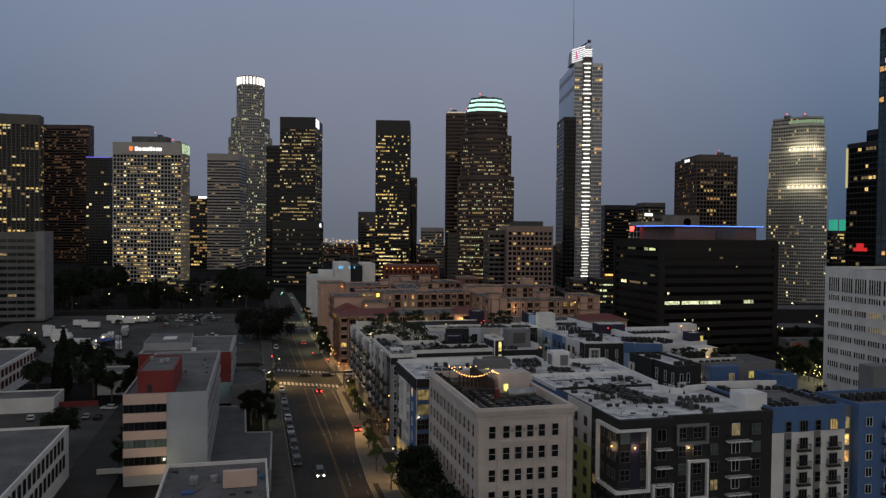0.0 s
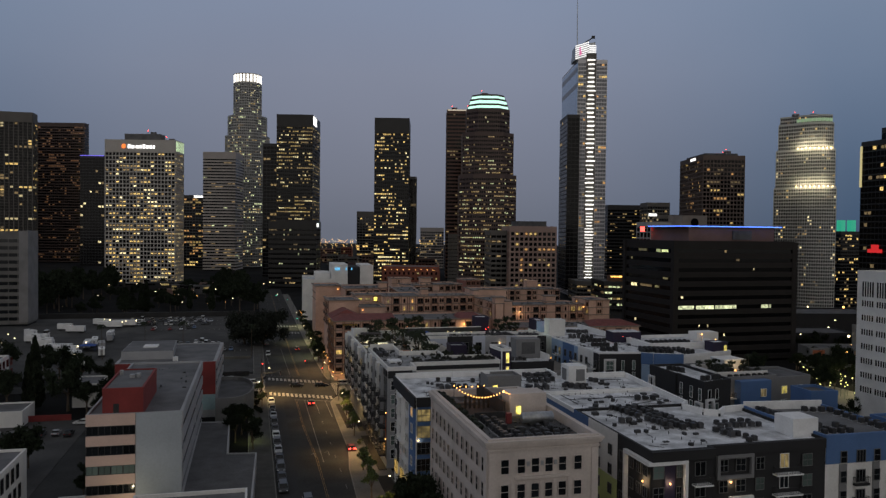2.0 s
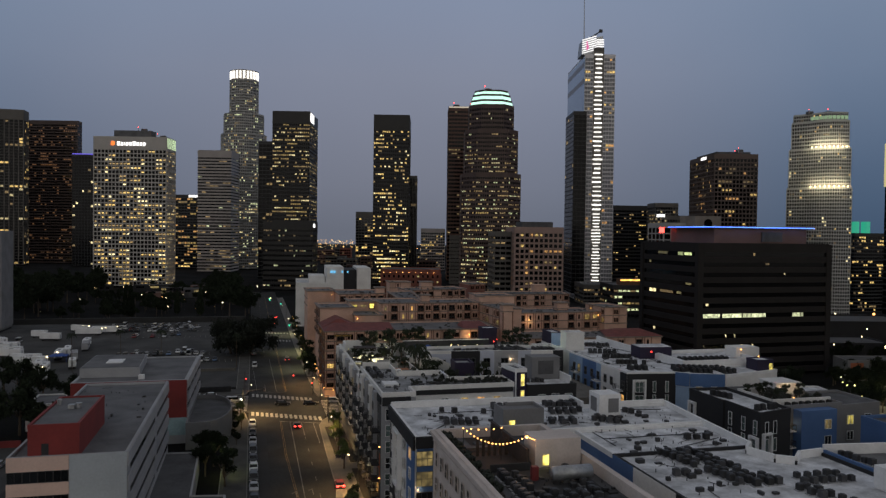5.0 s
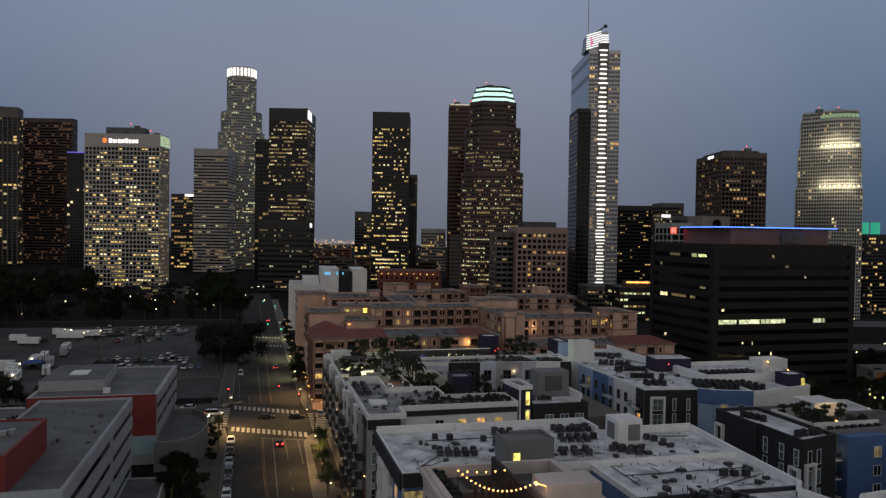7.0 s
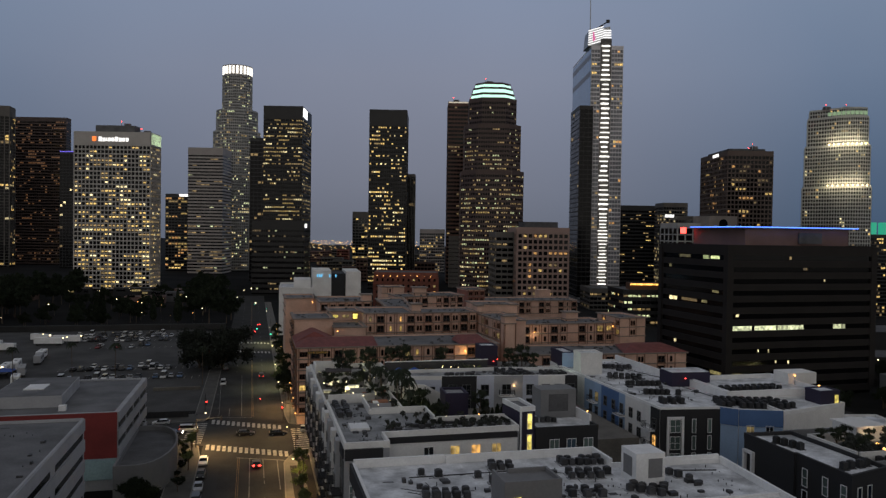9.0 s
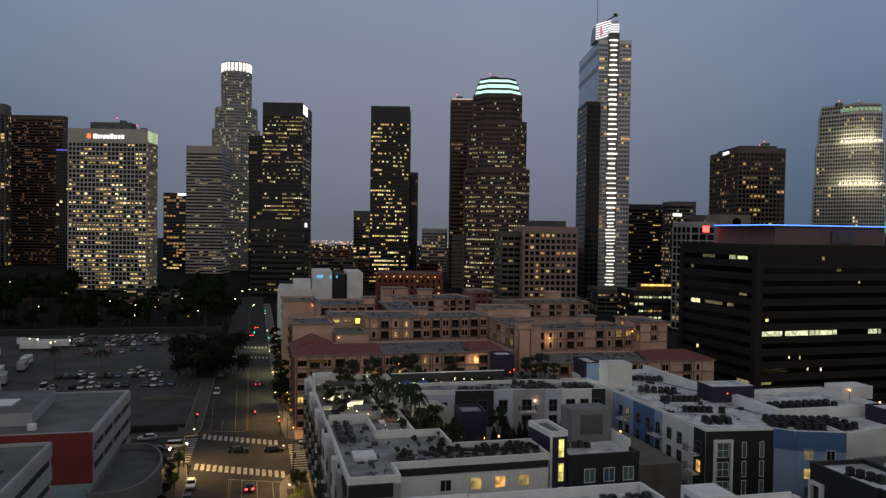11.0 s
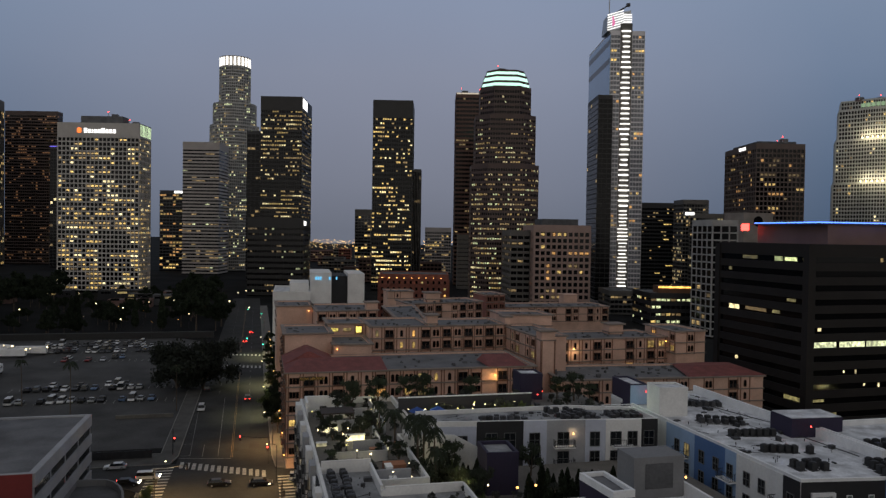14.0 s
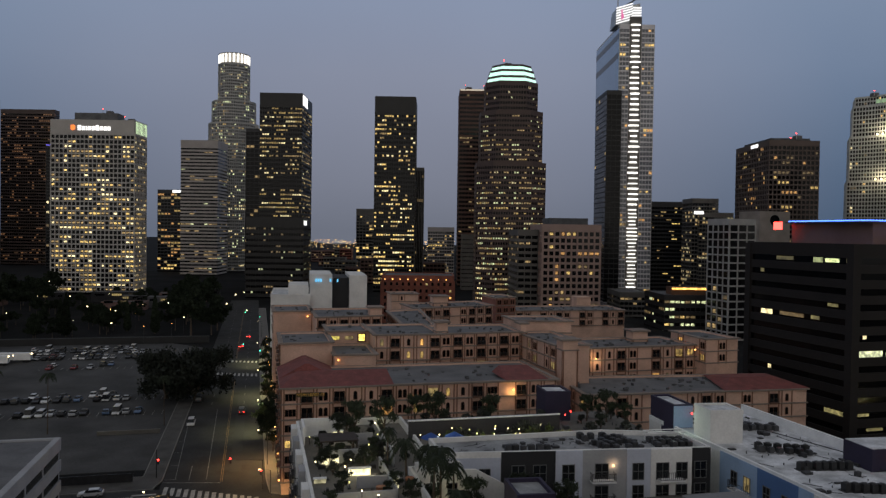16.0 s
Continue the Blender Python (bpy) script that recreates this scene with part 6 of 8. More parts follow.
pot("tall square peach corner tower with a flat cap", 95.6, 298.4, 99.3, 302.2, 0, 26.2)
lit_wing = peach("peach side wing with lit arched windows", [(95.7, 302.4), (104, 302.4), (104, 326.6), (94.2, 326.6)], 0, 24.4, (3,), 0.55, "PNSPNS", 2)
peach("raised plain peach roof block", [(95.6, 330.6), (110, 327.2), (110, 340), (95.6, 342)], 0, 27.0, (0,), 0.0, "N")
pot("small square peach roof tower with a flat cap", 93.9, 322.4, 95.5, 325.4, 20, 27.2)
peach("peach link wing with flat grey roof", [(66.5, 340.2), (75, 338.4), (80, 384), (68.6, 380)], 0, 24.8, (3,), 0.05)
peach("plain peach end block with flat grey roof", [(32.9, 315.2), (44.8, 316), (44.8, 334), (32.9, 334)], 0, 24.3, (3,), 0.1, "NB", 3)
peach("low plain peach block with lit slot windows", [(45, 312.2), (54.6, 311.6), (54.6, 328), (45, 328)], 0, 21.9, (), 0.1, "N")
slot_block = peach("set-back peach block with lit slot windows", [(45, 328.4), (55.3, 328.4), (55.3, 342), (45, 342)], 0, 25.2, (), 0.5, "W", 1)
for u, w, mat in ((1.6, 2.4, lit_yellow), (5.2, 2.2, lit_dim), (8.4, 1.7, lit_yellow)):
    slot_block.win(0, u, 23.4, w, 1.0 if u < 8 else 1.8, stucco_rust, mat, 1, 0, 0.06)
for b_, k_, u_, z_ in ((slot_block, 0, 8.4, 23.4),):
    b_.surround(k_, u_ - 1.1, u_ + 1.1, z_ - 1.15, z_ + 1.15, 0.16, 0.2, stucco_rust)
peach("peach apartment wing with a long cornice", [(104.2, 316.2), (142, 318), (140.4, 334), (104.2, 333)], 0, 21.3, (0,), 0.16, "PBSSBPNBSBPN", 3)
peach("square peach end block", [(142.2, 313.2), (152, 314), (151, 330), (142.2, 331)], 0, 23.4, (0, 3), 0.2, "NPN")
pot("square peach roof tower with a flat cap", 128.2, 327, 132.7, 331, 18, 24.0)
peach("peach apartment wing behind the court", [(44, 354.2), (63, 356.4), (63, 378), (44, 378)], 0, 25.9, (0,), 0.1, "BPBPB")
peach("plain peach corner block", [(32.4, 371.2), (43.8, 372), (43.8, 390), (32.4, 390)], 0, 25.9, (3,), 0.1, "N")
pot("square peach roof tower with a flat cap", 59.6, 357.2, 63.2, 361, 18, 28.2)
peach("raised peach roof block", [(83.4, 456.6), (95, 456.6), (95, 469), (83.4, 469)], 0, 23.9, (0,), 0.0, "NSN", 1)
peach("peach rear wing with balconies", [(79.6, 388.4), (109.7, 396.8), (108, 414), (78, 406)], 0, 24.6, (0,), 0.1, "PBPBNPB")
pot("square peach roof tower with a flat cap", 88.0, 398, 93.4, 403, 20, 27.8)
rust_wing = peach("rust-red projecting bay with balconies", [(119, 422), (128, 424.4), (127, 440), (118, 438)], 0, 25.0, (0,), 0.1, "PP", 3)
for k in (0, 3):
    rm, rn = rust_wing.face(k)
    part("render_coat", Geo().box(0.02, -0.028, 0, rn - 0.02, 0.02, 24.4, rm), paint("rust_render", (0.3, 0.12, 0.09), 0.85), rust_wing.ob)
peach("peach rear wing with flat roof", [(129.2, 427.6), (176.5, 426), (178, 446), (130, 447)], 0, 19.2, (0,), 0.08, "BPNBSBPN")
single("roof_plant_room", Geo().box(164.4, 447.2, 0, 171.0, 453, 22.4).box(164.0, 446.9, 22.4, 171.4, 453.4, 22.7), stucco_peach, "plain peach plant room with a flat cap", "plant room")
banner = bpy.data.curves.new("leasing_banner_text", "FONT")
banner.body, banner.size, banner.extrude = "NOW LEASING!", 0.78, 0.02
banner.materials.append(paint("banner_letters", (0.75, 0.42, 0.07), 0.7))
bt = new("banner_text", banner)
child(bt, m1.ob)
bt.matrix_basis = Matrix.Translation((35.25, 288.72, 17.5)) @ Matrix.Rotation(radians(90), 4, "X")
part("banner", Geo().box(2.6, -0.45, 17.35, 8.0, -0.36, 18.15, m1.face(0)[0]), paint("banner_cloth", (0.06, 0.05, 0.03), 0.8), m1.ob, "dark leasing banner")

# ---- dark office block with a blue light line ----
of = tower("office_building", "dark brown banded office block with a blue light line", [([(172, 296), (230, 297.5), (230, 334), (170, 334)], 0, 48.9)], 4.02, 4.6, office_brown, glass_black, (0.0, 0.0), (2.2, 0.5), 0.004,
           [lit_green, lit_white, lit_dim], 2.4, seed=40, most=60)
for k, (x, y) in enumerate(((172, 296), (230, 297.5), (170, 334))):
    part("corner_pier", Geo().box(x - 0.9, y - 0.7, 0, x + 1.4, y + 1.6, 48.6), office_brown, of)
pm, pn = wall_frame((172, 296), (230, 297.5))
pw_m, pw_n = wall_frame((170, 334), (172, 296))
floor_light = room("office_floor_light", (0.9, 0.95, 0.55), 0.75)
for x0, x1 in ((174.0, 181.2), (182.4, 186.4), (186.6, 190.8), (191.5, 195.4), (195.6, 199.8), (200.2, 201.7), (214, 217.4), (217.8, 219)):
    part("lit_window", Geo().box(x0 - 172, -0.12, 20.5, x1 - 172, 0.02, 22.0, pm), floor_light, of, "brightly lit office window")
for m_, u, z, w, mat in ((pm, 3.6, 25.4, 1.0, t_white), (pm, 3.8, 5.7, 3.4, t_pale), (pm, 7.4, 1.9, 5.0, t_pale), (pm, 19, 9.6, 0.5, t_white), (pm, 24, 9.6, 0.5, t_white), (pm, 30, 40.8, 1.6, t_dim), (pm, 38, 36.9, 0.5, t_white), (pm, 24, 44.6, 0.8, t_dim), (pm, 12, 13.5, 0.4, t_white), (pm, 16, 13.5, 0.4, t_white),
                         (pw_m, 33.0, 5.7, 7.0, t_pale), (pw_m, 8.8, 13.5, 1.2, t_white), (pw_m, 14, 44.6, 6.5, t_pale), (pw_m, 36.4, 44.6, 1.6, t_pale), (pw_m, 5, 40.8, 1.4, t_pale), (pw_m, 31.5, 32.9, 3.4, t_pale), (pw_m, 17, 29.1, 9.0, t_dim), (pw_m, 25.6, 29.1, 3.0, t_pale)):
    part("lit_window", Geo().box(u - w / 2, -0.12, z - 0.35 + 0.2 * math.sin(7 * u), u + w / 2, 0.02, z + 0.55, m_), mat, of)
part("plant_storey", Geo().prism([(180, 299), (222, 300), (222, 328), (179, 328)], 48, 54.6), office_plinth, of)
part("plant_louvre", Geo().box(201, 298.7, 49.5, 210, 299.4, 53.2), roof_dark, of)
part("blue_light_line", Geo().box(176.5, 297.6, 54.8, 224, 297.95, 55.1).box(176.2, 298, 54.8, 176.6, 326, 55.1), glow("blue_neon", (0.08, 0.22, 1.0), 2.8, 0), of, "glowing blue light line")
part("roof_slab", Geo().prism([(176.7, 298), (224, 299), (224, 328), (176.7, 328)], 54.5, 54.75), roof_dark, of)
part("red_sign", Geo().box(175.7, 328.4, 52.6, 176.1, 331.8, 54.8), red_light, of)

# white office block with rows of small windows
wo = Block("white_office_building", "white office block with rows of small windows", "building", [(172, 135), (230, 135), (230, 199), (172, 199)], 0, 41.8, stucco_white, roof_grey, 0.8)
for j in range(8):
    z = 36.6 - j * 4.05
    for i in range(7):
        piece("window", window_mesh(4.3, 4.4 if j == 0 else 1.8, stucco_white, lit_dim if (j in (2, 3) and 2 < i < 5) else glass, 4, 0, 0.16), wo.face(3)[0] @ Matrix.Translation((4.0 + i * 5.2, -0.05, z)), wo.ob)
# ---- west side ----
red = Block("office_building", "five-storey office block with pink bands and a blank grey wall", "building", [(-25.8, 167.6), (-9.05, 167.6), (-8.8, 223.8), (-25.8, 223.8)], 0, 17.2, stucco_pale, roof_grey, 0.5, stucco_pale)
red.panel(0, 8.6, 16.75, 0, 17.15, stucco_bluegrey, 0.15)
for z0, z1 in ((15.0, 17.15), (11.3, 13.2), (7.6, 9.5), (4.0, 5.9), (0.2, 2.2)):
    red.panel(0, 0, 8.55, z0, z1, stucco_pink, 0.25)
for j, z in enumerate((14.1, 10.4, 6.75, 3.1)):
    red.panel(0, 0.05, 8.5, z - 0.95, z + 0.95, glass, 0.06, "window_band")
    for i in range(4):
        red.win(0, 1.1 + i * 2.12, z, 2.1, 1.75, metal_dark, glass_pale if j == 2 else glass, 1, 0, 0.08)
for z in (14.3, 10.6, 6.9, 3.2):
    red.panel(1, 3, 33, z - 0.6, z + 0.6, glass, 0.06, "window_band")
    red.panel(1, 36, 55, z - 0.6, z + 0.6, glass, 0.06, "window_band")
    red.panel(1, 0, 56.1, z + 0.65, z + 2.75, stucco_pale, 0.22)
rp = Block("roof_house", "red rendered roof house with a small door", "building", [(-23.1, 168.2), (-15.95, 168.2), (-15.95, 188.6), (-23.1, 188.6)], 16.7, 21.8, stucco_red, roof_grey, 0.3)
rp.panel(0, 1.9, 2.9, 16.8, 18.9, metal_dark, 0.06, "door")
part("roof_fan", Geo().tube((-18.4, 180, 21.5), (-18.4, 180, 22.4), 0.5, 0.5, 10).box(-20.0, 179.4, 21.5, -19.0, 180.4, 22.2).tube((-22, 183, 21.5), (-22, 183, 22.5), 0.4, 0.4, 8), metal_grey, rp.ob)
r2 = Block("office_building", "grey office block with a red and pale blue end wall", "building", [(-33, 242.4), (-6.2, 242.4), (-5.6, 279.6), (-33, 279.6)], 0, 13.9, stucco_pale, roof_grey, 0.35, stucco_pale, 0.7)
r2.panel(0, 0.05, 26.75, 4.5, 13.85, stucco_red, 0.2)
r2.panel(0, 0.05, 26.75, 0.1, 4.45, paint("pale_teal_panel", (0.3, 0.43, 0.46), 0.8), 0.2)
for z in (10.9, 7.3, 3.7):
    r2.panel(1, 0.8, 36.4, z - 0.75, z + 0.75, glass, 0.06, "window_band")
    for u in (9, 18, 27):
        r2.panel(1, u - 0.2, u + 0.2, z - 0.75, z + 0.75, stucco_pale, 0.16, "pier")
for z0, z1 in ((11.75, 13.85), (8.15, 10.05), (4.55, 6.45), (0.2, 2.85)):
    r2.panel(1, 0.02, 37.2, z0, z1, stucco_pale, 0.3)
part("roof_block", Geo().prism([(-32.6, 250.4), (-18.4, 250.4), (-19.4, 272), (-32.6, 272)], 13.4, 16.0), stucco_pale, r2.ob)
part("roof_block_cap", Geo().prism([(-32.4, 250.6), (-18.6, 250.6), (-19.6, 271.8), (-32.4, 271.8)], 16.0, 16.06), roof_grey, r2.ob)
for y in (254, 259.5, 265):
    part("window", Geo().box(-0.9, -0.06, 14.0, 0.9, 0.0, 15.4, Matrix.Translation((-18.58 - (y - 250.4) * 0.046, y, 0)) @ Matrix.Rotation(radians(92.6), 4, "Z")), glass, r2.ob)
part("skylight", Geo().box(-27.6, 257, 16.06, -23.6, 262.6, 16.3), trim_white, r2.ob)
part("roof_box", Geo().box(-18.2, 246.4, 13.5, -16.8, 247.6, 14.7), trim_white, r2.ob)
low = Block("low_wing", "low flat-roofed wing with dark felt roof", "building", [(-8.9, 158), (3.9, 158), (4.9, 188.2), (-1.2, 189.2), (-1.6, 217.6), (-8.9, 218.4)], 0, 2.5, stucco_pale, roof_dark, 0.3)
curve = [(-6.0, 236)] + [(-2 + 6.5 * math.sin(radians(a)), 252 - 16 * math.cos(radians(a))) for a in range(0, 181, 15)] + [(-5.9, 268)]
cw = Block("curved_wing", "low wing with a curved pale wall", "building", curve, 0, 4.6, stucco_grey, roof_dark, 1.2, stucco_grey)
bot = Block("low_shop", "low flat-roofed shop with a pink roof screen", "building", [(-16, 120), (3.0, 120), (3.0, 157), (-16, 157)], 0, 5.2, stucco_white, roof_grey, 0.7, stucco_white)
part("roof_screen", Geo().box(-5, 142, 4.6, 1, 143.2, 7.6), stucco_pink, bot.ob)
part("roof_unit", Geo().box(-11, 145, 4.6, -9.6, 147, 5.8).box(-7.4, 146, 4.6, -6.2, 147.4, 5.6), metal_grey, bot.ob)
part("tarpaulin", Geo().box(-12, 140, 4.6, -10, 141.5, 4.9).box(1.4, 146, 4.6, 2.2, 147, 5.2), paint("blue_tarpaulin", (0.05, 0.12, 0.35), 0.7), bot.ob)
lw = Block("low_white_building", "white two-storey building with dark upright windows", "building", [(-68, 100), (-38.2, 100), (-38.2, 177.4), (-68, 177.4)], 0, 9, stucco_white, roof_grey, 0.5)
for i in range(24):
    for z in (6.6, 2.6):
        lw.win(1, (2 if z > 5 else 3.2) + i * 3.0, z, 1.5, 2.7, metal_dark, pick_pane(rng, 0.05), 1, 0)
lw2 = Block("white_school_building", "white building with dark red window bays", "building", [(-108, 256), (-75.5, 256), (-75.5, 300), (-108, 300)], 0, 8.4, stucco_white, roof_grey, 0.6)
for i in range(12):
    for z in (6.0, 2.4):
        lw2.win(1, 2 + i * 4.0, z, 2.2, 2.4, stucco_red, glass, 1, 0)
sh = Block("white_shed", "low white flat-roofed shed", "building", [(-80, 241), (-55.8, 241), (-55.8, 253), (-80, 253)], 0, 2.2, stucco_white, roof_grey, 0.4)
yard = single("rear_yard", Geo().box(-78, 180, -0.12, -39.1, 246.5, -0.01), lot_asphalt, "small rear parking yard", "parking lot", kind="structure")
sh2 = Block("white_shed", "small white shed under the cypress", "building", [(-48, 262), (-40, 262), (-40, 275), (-48, 275)], 0, 5, stucco_white, roof_grey, 0.4)
wallr = single("boundary_wall", Geo().box(-62, 246.6, -0.1, -45, 247.0, 1.6), stucco_red, "low red boundary wall of the yard", "wall", kind="structure")
alley_wall = single("boundary_wall", Geo().box(-32.7, 177.4, -0.1, -26.1, 177.8, 1.1), stucco_white, "low white wall between alley and office block", "wall", kind="structure")
lot_wall = single("boundary_wall", Geo().box(-11.5, 342.2, -0.1, 3.6, 342.8, 1.0), concrete, "long pale concrete kerb wall of the parking lot", "wall", kind="structure")
fence = single("screen_fence", Geo().box(-40, 302.8, 0, 2.9, 302.95, 1.9), metal_dark, "dark cloth-covered fence beside the pavement", "fence", kind="structure")
free = single("freeway_wall", Geo().box(-320, 504, -0.1, 6, 506, 2.9), paint("freeway_concrete", (0.032, 0.032, 0.032), 0.9), "long dark concrete freeway barrier", "wall", kind="structure")

# ---- cars ----
car_glass = pane("car_glass", (0.01, 0.011, 0.012), 0.05)


def car(label, colour, length=4.6, width=1.82, tall=1.46, van=False, category="car", far=False):
    """A car at the origin, nose towards +y."""
    ob = thing("car", label, category)
    body_mat = paint("car_paint_" + colour[0], colour[1], 0.3, 0.2, 0.05, 3.0, 0.02, 0.0)
    h, w = length / 2, width / 2
    g = Geo()
    prof = [(-h, 0.35), (-h, 0.85), (-h + 0.15, 0.98), (h - 1.0, 0.92), (h - 0.2, 0.74), (h, 0.6), (h, 0.32)]
    n = len(prof)
    g.add([(-w, y, z) for y, z in prof] + [(w, y, z) for y, z in prof], [tuple(range(n)), tuple(reversed(range(n, 2 * n)))] + [(i, n + i, n + (i + 1) % n, (i + 1) % n) for i in range(n)])
    part("body", g, body_mat, ob)
    b0, b1, t0, t1 = (-h + 0.15, h - 1.15, -h + 0.8, h - 2.0) if not van else (-h + 0.05, h - 0.9, -h + 0.2, h - 1.5)
    c = Geo().add([(-w + 0.06, b0, 0.93), (w - 0.06, b0, 0.93), (w - 0.06, b1, 0.9), (-w + 0.06, b1, 0.9), (-w + 0.22, t0, tall - 0.06), (w - 0.22, t0, tall - 0.06), (w - 0.22, t1, tall - 0.06), (-w + 0.22, t1, tall - 0.06)],
                  [(3, 2, 1, 0), (4, 5, 6, 7), (0, 1, 5, 4), (1, 2, 6, 5), (2, 3, 7, 6), (3, 0, 4, 7)])
    part("cabin_glass", c, car_glass, ob)
    part("roof_panel", Geo().box(-w + 0.2, t0 - 0.02, tall - 0.07, w - 0.2, t1 + 0.05, tall), body_mat, ob)
    if far:
        wheel = Geo().tube((-0.11, 0, 0), (0.11, 0, 0), 0.32, 0.32, 10).mesh("wheel", rubber)
    else:
        wheel = Geo().tube((-0.11, 0, 0), (0.11, 0, 0), 0.32, 0.32, 12).mesh("wheel", rubber)
        rim = Geo().tube((-0.125, 0, 0), (0.125, 0, 0), 0.2, 0.2, 8).mesh("rim", metal_grey)
    for x in (-w + 0.1, w - 0.1):
        for y in (-h + 0.85, h - 0.9):
            tyre = piece("wheel", wheel, Matrix.Translation((x, y, 0.32)), ob)
            if not far:
                piece("rim", rim, Matrix(), tyre)
    for x in (() if far else (-w + 0.28, w - 0.28)):
        part("headlight", Geo().box(x - 0.2, h - 0.08, 0.6, x + 0.2, h + 0.02, 0.72), trim_white, ob)
        part("tail_light", Geo().box(x - 0.18, -h - 0.02, 0.7, x + 0.18, -h + 0.05, 0.86), paint("tail_lens", (0.3, 0.02, 0.02), 0.3), ob)
    if not far:
        part("bumper", Geo().box(-w + 0.05, -h - 0.06, 0.35, w - 0.05, -h + 0.02, 0.55), metal_dark, ob)
    return ob


CARS = [car("white sedan parked on the asphalt", ("white", (0.7, 0.7, 0.7))), car("silver hatchback parked on the asphalt", ("silver", (0.4, 0.41, 0.43)), 4.2),
        car("black sedan parked on the asphalt", ("black", (0.015, 0.015, 0.017))), car("dark grey off-roader parked on the asphalt", ("grey", (0.07, 0.075, 0.08)), 4.7, 1.9, 1.72, True),
        car("blue compact car parked on the asphalt", ("blue", (0.1, 0.16, 0.27)), 4.1), car("white off-roader parked on the asphalt", ("white", (0.7, 0.7, 0.7)), 4.7, 1.9, 1.75, True),
        car("dark red sedan parked on the asphalt", ("red", (0.2, 0.02, 0.02))), car("white delivery van parked on the asphalt", ("white", (0.7, 0.7, 0.7)), 5.4, 2.0, 2.3, True, "van")]
CARS += [car("white sedan in the parking lot row", ("white", (0.7, 0.7, 0.7)), far=True), car("silver hatchback in the parking lot row", ("silver", (0.4, 0.41, 0.43)), 4.2, far=True),
         car("black sedan in the parking lot row", ("black", (0.015, 0.015, 0.017)), far=True), car("dark grey off-roader in the parking lot row", ("grey", (0.07, 0.075, 0.08)), 4.7, 1.9, 1.72, True, far=True),
         car("blue compact car in the parking lot row", ("blue", (0.1, 0.16, 0.27)), 4.1, far=True), car("white off-roader in the parking lot row", ("white", (0.7, 0.7, 0.7)), 4.7, 1.9, 1.75, True, far=True),
         car("dark red sedan in the parking lot row", ("red", (0.2, 0.02, 0.02)), far=True), car("white delivery van in the parking lot row", ("white", (0.7, 0.7, 0.7)), 5.4, 2.0, 2.3, True, "van", True)]
USED = set()


def put_car(k, x, y, turn, label="", z=0.0):
    m = pose(x, y, z, 0, 0, turn)
    if k in USED:
        ob = copy_thing(CARS[k], m)
    else:
        ob = CARS[k]
        ob.matrix_basis = m
        USED.add(k)
    return tagged(ob, label, "", "parked cars" if not label else "")


rc_ = random.Random(21)
for i, y in enumerate((248.7, 239.2, 230.8, 223, 216, 209.4, 202.6, 196, 189, 182.2, 175.6, 169)):
    put_car((0, 2, 1, 3, 2, 0, 3, 1, 2, 3, 2, 3)[i], 9.8, y, 180)
for y, x0, x1, fill in ((355, -42, 0, 0.85), (372.5, -42, -6, 0.9), (378, -36, -8, 0.5), (427.5, -52, -14, 0.45), (433, -46, -12, 0.35), (449, -56, -10, 0.75), (454.5, -54, -12, 0.6), (461.5, -58, -12, 0.7), (467, -58, -16, 0.65), (472, -60, -18, 0.55)):
    n = int((x1 - x0) / 2.7)
    for i in range(n):
        if rc_.random() < fill:
            put_car(8 + rc_.choice((0, 1, 2, 3, 0, 4, 2, 5, 1, 6, 3, 7)), x0 + i * 2.7 + rc_.uniform(-0.2, 0.2), y + rc_.uniform(-0.3, 0.3), rc_.choice((0, 180)) + rc_.uniform(-2, 2))
for k, x, y, a in ((2, -40, 222, 0), (1, -43, 223, 0), (3, -46.5, 222.5, 0), (4, -50, 222, 0), (2, -53, 223, 0), (0, -57, 224, 10), (0, -39, 233, 80), (5, -27, 205, 0), (5, 11, 338.7, 180), (3, 11, 366, 0)):
    put_car(k, x, y, a)


def driven(k, x, y, turn, label, braking=False, lamps=False):
    ob = put_car(k, x, y, turn, label)
    a = radians(turn)
    for s in (-0.65, 0.65):
        part("brake_light", Geo().ball((s, -2.3, 0.84), 0.3 if braking else 0.16, 8, 0.7), red_light, None, "glowing red brake light").parent = ob
        if lamps:
            part("lit_headlight", Geo().ball((s, 2.3, 0.68), 0.2, 8), head_light, None, "glowing white headlight").parent = ob
    return ob


driven(2, 21.1, 244.5, 0, "dark sedan waiting at the stop line, brake lights on", True)
driven(3, 23.4, 349.5, 0, "dark car with tail lights on the avenue")
driven(6, 21, 470, 0, "dark car with tail lights far along the avenue", True)
driven(2, 23.5, 500, 0, "dark car with tail lights far along the avenue", True)
driven(6, 26.5, 194.5, 0, "red car parked in the bay, lights on", True)
driven(3, 14.0, 160, 180, "dark car with headlights on the avenue", False, True)
put_car(0, -2.9, 286.8, 90, "white sedan on the side street")
put_car(2, 26.6, 270.4, -90, "black sedan crossing the junction")
driven(2, 1.2, 275.4, -96, "black car with headlights waiting to cross", False, True)
driven(5, 4.6, 278.6, -92, "white car waiting to cross the avenue", False, True)
put_car(2, 18.6, 271.6, -88, "black sedan crossing the junction")
put_car(5, 34.4, 272.0, -95, "white car leaving the junction")
put_car(1, -9, 279.8, -90, "silver car in the side street queue")
put_car(2, -16, 280, -90, "black car in the side street queue")
for k in range(16):
    if k not in USED:
        put_car(k, -70 - 3 * k, 420, 0)


